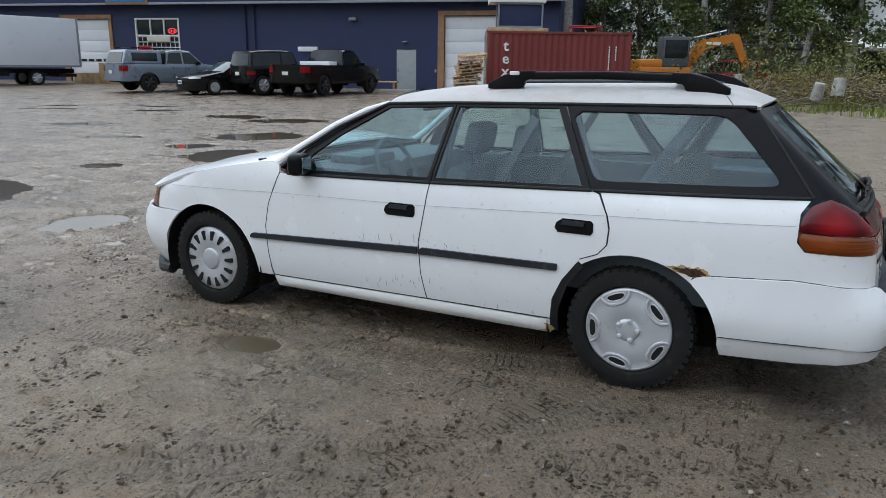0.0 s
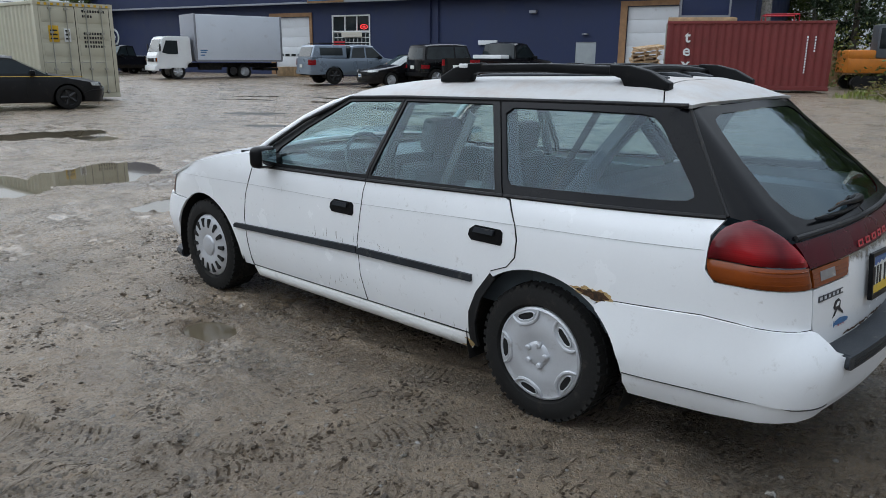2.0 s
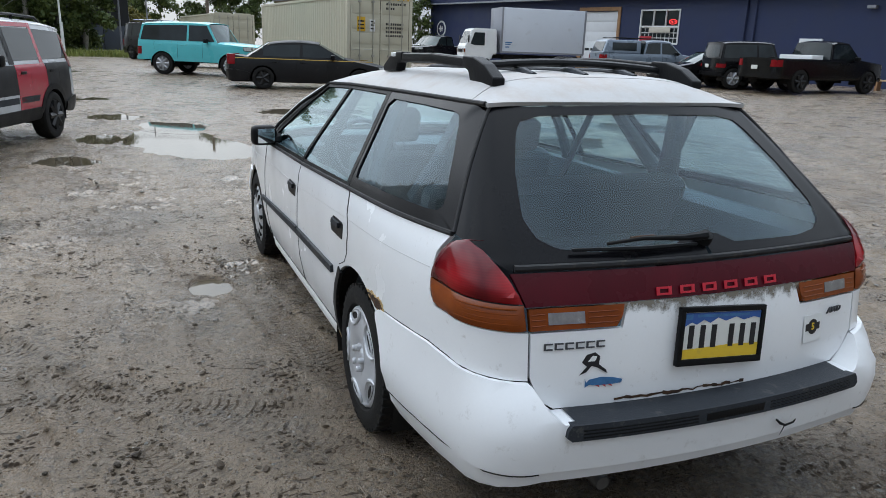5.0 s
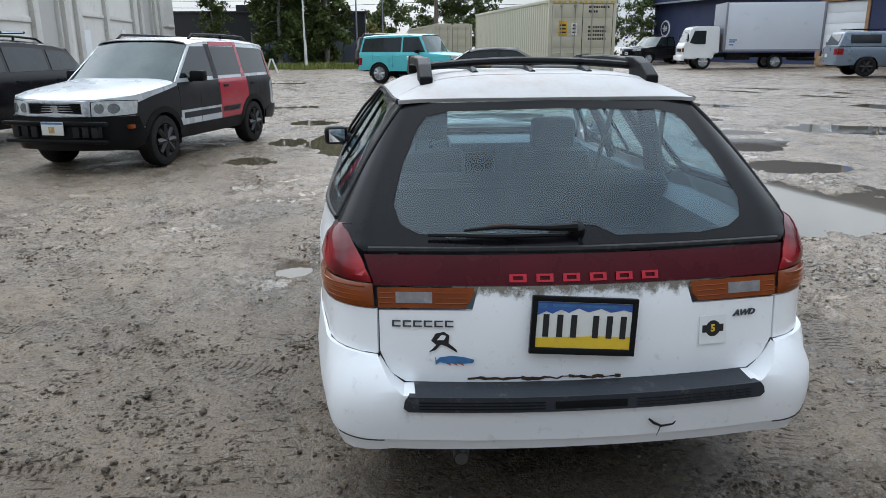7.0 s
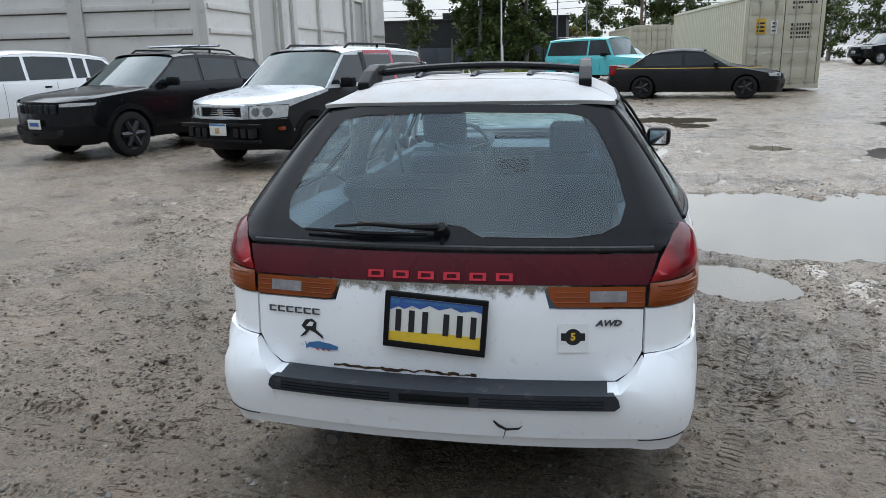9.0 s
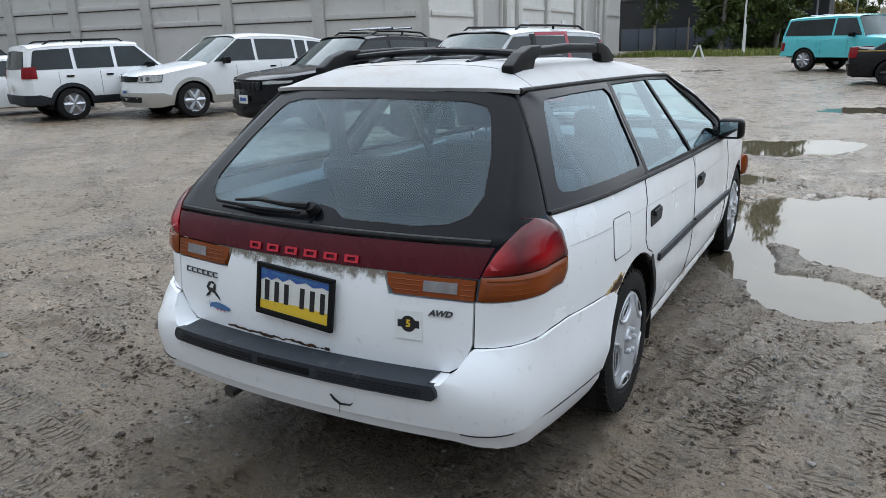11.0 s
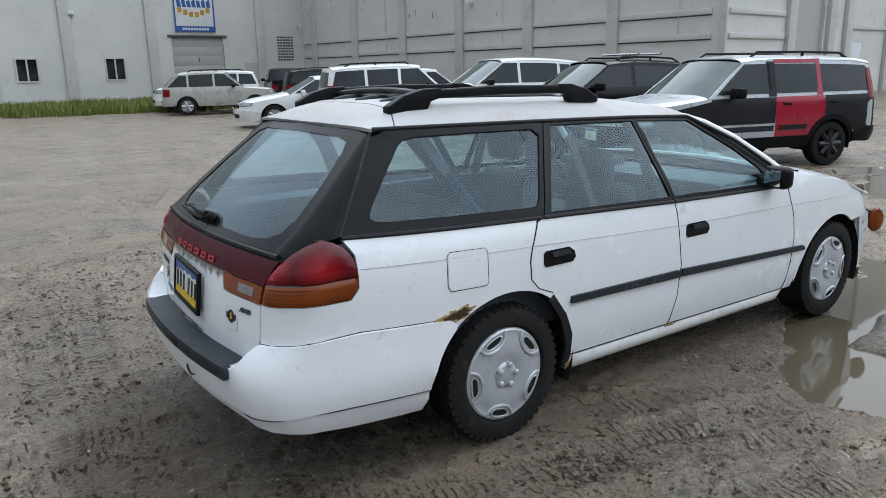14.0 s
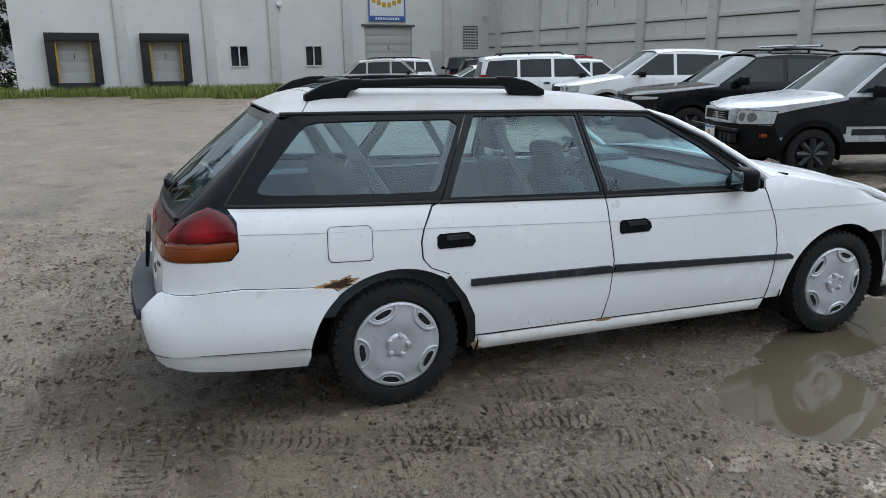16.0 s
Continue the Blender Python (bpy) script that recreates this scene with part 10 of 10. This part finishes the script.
post("white_pole", "slim white steel pole at the lot edge", -45.8, -0.6, 4.6, 0.06, M["win_white"])
post("bollard", "short white bollard post in the grass", -45.9, -0.58, 1.8, 0.1, M["win_white"], "bollard")
post("sign_post", "bare wooden sign post in grass", -46.5, -4.0, 2.3, 0.06, M["pole_wood"])
post("lamp_post", "tall thin street lamp pole", -59.8, 2.35, 9.0, 0.07, M["grey_trim"])
post("flag_pole", "thin tall pole far off", -75.0, 4.6, 8.0, 0.06, M["grey_trim"])
for k, (x, y) in enumerate(((-69.5, 9.6), (-71.5, -32.0), (-67.5, 48.0))):
    up = thing("utility_pole", "wooden utility pole with a crossarm", "pole", Matrix.Translation((x, y, 0)), "utility poles")
    bm = bmesh.new()
    tube(bm, [(0, 0, -0.2), (0, 0, 9.0)], [0.17, 0.12], 10)
    part("pole", bm, M["pole_wood"], up)
    part("crossarm", boxes((-1.0, 1.0, -0.05, 0.05, 7.6, 7.72, 0.01)), M["pole_wood"], up)
    bm = bmesh.new()
    lathe(bm, [(0, -0.4), (0.22, -0.4), (0.22, 0.4), (0, 0.4)], 14, Matrix.Translation((0.3, 0, 6.4)) @ pose(0, 0, 0, 90, 0, 0))
    part("transformer", bm, M["grey_trim"], up)
for k, (z, dx) in enumerate(((7.75, -0.8), (7.75, 0.8), (6.2, 0.0), (5.6, 0.0), (7.2, 0.1))):
    bm = bmesh.new()
    for (x0, y0), (x1, y1) in (((-71.5, -32.0), (-69.5, 9.6)), ((-69.5, 9.6), (-67.5, 48.0))):
        tube(bm, [(x0 + (x1 - x0) * u + dx, y0 + (y1 - y0) * u, z - 0.9 * (1 - (2 * u - 1) ** 2) * 0.6) for u in np.linspace(0, 1, 14)], 0.022, 5)
    solo("power_line", bm, M["wire"], "sagging overhead power cable", "cable", group="power lines")

# A-boards
def a_board(x, y, yaw, h, w_, mt, label):
    t = thing("sandwich_board", label, "sign", Matrix.Translation((x, y, float(terrain(x, y)))) @ pose(0, 0, 0, 0, 0, yaw))
    for s in (1, -1):
        bm = bmesh.new()
        box(bm, -w_ / 2, w_ / 2, -0.015, 0.015, 0.0, h, 0.01, Matrix.Translation((0, s * 0.26, 0)) @ pose(0, 0, 0, s * 13, 0, 0))
        pn = part("leaf", bm, M["win_white"], t)
        if mt:
            bm = bmesh.new()
            box(bm, -w_ / 2 + 0.06, w_ / 2 - 0.06, s * 0.016 - 0.004, s * 0.016 + 0.004, 0.25, h - 0.06, 0, Matrix.Translation((0, s * 0.26, 0)) @ pose(0, 0, 0, s * 13, 0, 0))
            part("poster", bm, mt, pn)
            bm = bmesh.new()
            for z, q in ((0.85, 0.2), (0.7, 0.12), (0.5, 0.22), (0.4, 0.16)):
                box(bm, -q, q, s * 0.022 - 0.002, s * 0.022 + 0.002, z, z + 0.05, 0, Matrix.Translation((0, s * 0.26, 0)) @ pose(0, 0, 0, s * 13, 0, 0))
            part("poster_bars", bm, M["win_white"], pn)
    return t


a_board(-34.6, -8.0, 115, 1.15, 0.75, M["ink"], "black and white sandwich board by the warehouse")
fr_a = thing("a_frame", "white a-shaped stand at the lot edge", "stand", Matrix.Translation((-38.2, -1.7, float(terrain(-38, -2)))))
for s in (1, -1):
    bm = bmesh.new()
    tube(bm, [(0, s * 0.3, 0), (0, s * 0.04, 0.75)], 0.05, 8)
    part("leg", bm, M["win_white"], fr_a)

# bench, wheel stop, crates
bench_ = thing("bench", "plain wooden bench against the blue wall", "bench", Matrix.Translation((-19.3, 32.6, float(terrain(-19.3, 32.6)))) @ pose(0, 0, 0, 0, 0, 12))
part("seat", boxes((-0.75, 0.75, -0.2, 0.2, 0.40, 0.46, 0.006)), M["pale_wood"], bench_)
for x in (-0.65, 0.55):
    part("leg", boxes((x, x + 0.1, -0.18, 0.18, 0, 0.40)), M["raw_wood"], bench_)
solo("wheel_stop", boxes((-0.9, 0.9, -0.08, 0.08, 0, 0.13, 0.02)), M["concrete"], "grey concrete wheel stop", "wheel stop", Matrix.Translation((-17.6, 31.2, float(terrain(-17.6, 31.2)))) @ pose(0, 0, 0, 0, 0, 12))
solo("crate", boxes((-0.7, 0.7, -0.4, 0.4, 0, 0.55, 0.02)), M["pale_wood"], "wooden crate beside the roller door", "crate", Matrix.Translation((-36.6, 29.0, float(terrain(-36.6, 29)))) @ pose(0, 0, 0, 0, 0, 12))
solo("crate", boxes((-0.5, 0.5, -0.4, 0.4, 0, 1.1, 0.02)), M["pale_wood"], "tall wooden crate beside the roller door", "crate", Matrix.Translation((-35.5, 29.6, float(terrain(-35.5, 29)))) @ pose(0, 0, 0, 0, 0, 12))

# loose stones in the mud near the wagon
rng_ = np.random.RandomState(21)
sx, sy = rng_.uniform(-5.5, 3.2, 2600), rng_.uniform(0.4, 8.6, 2600)
sz = ground_z(sx, sy)
wet_ = puddle_depth(sx, sy)
v_, f_ = [], []
octa = np.array([(1, 0, 0), (-1, 0, 0), (0, 1, 0), (0, -1, 0), (0, 0, 1), (0, 0, -1)], float)
of = [(0, 2, 4), (2, 1, 4), (1, 3, 4), (3, 0, 4), (2, 0, 5), (1, 2, 5), (3, 1, 5), (0, 3, 5)]
for k in range(2600):
    if wet_[k] > 0.1:
        continue
    s_ = 0.004 + 0.010 * rng_.rand() ** 3 + (0.016 if rng_.rand() < 0.01 else 0)
    a = rng_.rand() * 6.28
    q = octa * s_ * np.array([rng_.uniform(0.8, 1.5), rng_.uniform(0.7, 1.1), rng_.uniform(0.45, 0.8)]) * rng_.uniform(0.85, 1.15, (6, 1))
    c_, d_ = math.cos(a), math.sin(a)
    q = np.stack([q[:, 0] * c_ - q[:, 1] * d_, q[:, 0] * d_ + q[:, 1] * c_, q[:, 2]], 1) + np.array([sx[k], sy[k], sz[k] + 0.1 * s_])
    o = len(v_)
    v_ += q.tolist()
    f_ += [(a_ + o, b_ + o, c2 + o) for a_, b_, c2 in of]
me_ = bpy.data.meshes.new("gravel")
me_.from_pydata(v_, [], f_)
M["pebble"] = leaf_material("pebble", (0.10, 0.095, 0.085), (0.30, 0.29, 0.27), 0.6)
me_.materials.append(M["pebble"])
tagged(new("gravel", me_), "scattered small stones in the mud", "gravel", kind="stuff")


# mud crumbs thrown up along the tracks, and gravel washed out round the puddles
def crumbs(name, label, xy, radius, material, seed, sunk=0.35):
    """Many small angular lumps in one mesh, each a squashed icosahedron resting in the ground."""
    rng = np.random.RandomState(seed)
    g = (1 + 5 ** 0.5) / 2
    ico = np.array([(-1, g, 0), (1, g, 0), (-1, -g, 0), (1, -g, 0), (0, -1, g), (0, 1, g), (0, -1, -g), (0, 1, -g), (g, 0, -1), (g, 0, 1), (-g, 0, -1), (-g, 0, 1)]) / 1.9
    tri = np.array([(0, 11, 5), (0, 5, 1), (0, 1, 7), (0, 7, 10), (0, 10, 11), (1, 5, 9), (5, 11, 4), (11, 10, 2), (10, 7, 6), (7, 1, 8),
                    (3, 9, 4), (3, 4, 2), (3, 2, 6), (3, 6, 8), (3, 8, 9), (4, 9, 5), (2, 4, 11), (6, 2, 10), (8, 6, 7), (9, 8, 1)])
    n = len(xy)
    z = ground_z(xy[:, 0], xy[:, 1])
    v = ico[None] * rng.uniform(0.65, 1.3, (n, 12, 1)) * radius[:, None, None] * np.stack([rng.uniform(0.7, 1.5, n), rng.uniform(0.7, 1.2, n), rng.uniform(0.4, 0.8, n)], -1)[:, None]
    t = rng.uniform(0, 2 * math.pi, n)[:, None]
    v = np.stack([v[..., 0] * np.cos(t) - v[..., 1] * np.sin(t) + xy[:, :1], v[..., 0] * np.sin(t) + v[..., 1] * np.cos(t) + xy[:, 1:], v[..., 2] + (z + radius * (0.6 - sunk))[:, None]], -1)
    f = (tri[None] + 12 * np.arange(n)[:, None, None]).reshape(-1, 3)
    mesh = bpy.data.meshes.new(name)
    mesh.from_pydata(v.reshape(-1, 3).tolist(), [], f.tolist())
    mesh.materials.append(material)
    return tagged(new(name, mesh), label, "ground", kind="stuff")


def lump_material(name, a, b, rough, spec):
    m, nt, nn, ll, bsdf = nodes_of(name)
    ll.new(blend(nt, nn.new("ShaderNodeNewGeometry").outputs["Random Per Island"], a, b), bsdf.inputs["Base Color"])
    co = nn.new("ShaderNodeTexCoord").outputs["Object"]
    fine = noise_node(nt, co, 260, 3, 0.6)
    ll.new(remap(nt, fine, 0.3, 0.7, rough - 0.15, rough + 0.15), bsdf.inputs["Roughness"])
    bsdf.inputs["Specular IOR Level"].default_value = spec
    bumped(nt, bsdf, fine, 0.6, 0.004)
    return m


M["mud_lump"] = lump_material("mud_lump", (0.026, 0.018, 0.011), (0.085, 0.060, 0.038), 0.6, 0.3)
M["gravel_lump"] = lump_material("gravel_lump", (0.05, 0.046, 0.040), (0.26, 0.24, 0.21), 0.4, 0.5)
rng_c = np.random.RandomState(77)
spots = []
for tr in TRACKS[:20]:
    (ax_, ay_), (bx_, by_), bend_, _ = tr
    ln_ = math.hypot(bx_ - ax_, by_ - ay_)
    n_ = int(90 * min(ln_, 5))
    u_ = rng_c.uniform(0, 1, n_)
    side_ = rng_c.choice([-1, 1], n_) * np.abs(rng_c.normal(0.13, 0.05, n_)) + bend_ * (1 - (2 * u_ - 1) ** 2)
    keep_ = vnoise(u_ * ln_ * 2.2 + ax_, u_ * 0 + ay_ * 3, 51) > 0.02
    spots.append(np.stack([ax_ + (bx_ - ax_) * u_ - (by_ - ay_) / ln_ * side_, ay_ + (by_ - ay_) * u_ + (bx_ - ax_) / ln_ * side_], -1)[keep_])
for _ in range(95):
    c_ = rng_c.uniform((-4.5, 0.7), (2.4, 8.2))
    n_, turn_ = rng_c.randint(14, 75), rng_c.uniform(0, math.pi)
    q_ = rng_c.normal(0, 1, (n_, 2)) * rng_c.uniform((0.05, 0.03), (0.22, 0.09))
    spots.append(c_ + np.stack([q_[:, 0] * math.cos(turn_) - q_[:, 1] * math.sin(turn_), q_[:, 0] * math.sin(turn_) + q_[:, 1] * math.cos(turn_)], -1))
spots.append(rng_c.uniform((-4.5, 0.6), (2.6, 8.3), (2200, 2)))
spots = np.concatenate(spots)
spots = spots[(puddle_depth(spots[:, 0], spots[:, 1]) < 0.2) & ~((np.abs(spots[:, 0] + 1.2) < 2.2) & (np.abs(spots[:, 1] - 4.63) < 0.7))]
crumbs("mud_crumbs", "dark crumbs of churned wet mud", spots, np.clip(rng_c.lognormal(math.log(0.0052), 0.5, len(spots)), 0.002, 0.017), M["mud_lump"], 5)
edge_xy = rng_c.uniform((-6.0, 4.8), (-1.0, 9.6), (26000, 2))
pd_ = puddle_depth(edge_xy[:, 0], edge_xy[:, 1]) + 0.25 * vnoise(edge_xy[:, 0] * 3, edge_xy[:, 1] * 3, 61)
edge_xy = edge_xy[(pd_ > 0.02) & (pd_ < 0.42)][:5000]
loose_xy = rng_c.uniform((-4.5, 0.6), (2.6, 8.3), (1500, 2))
edge_xy = np.concatenate([edge_xy, loose_xy[puddle_depth(loose_xy[:, 0], loose_xy[:, 1]) < 0.3]])
crumbs("wet_gravel", "wet grey gravel round the puddles", edge_xy, np.clip(rng_c.lognormal(math.log(0.0048), 0.45, len(edge_xy)), 0.002, 0.015), M["gravel_lump"], 6, 0.2)
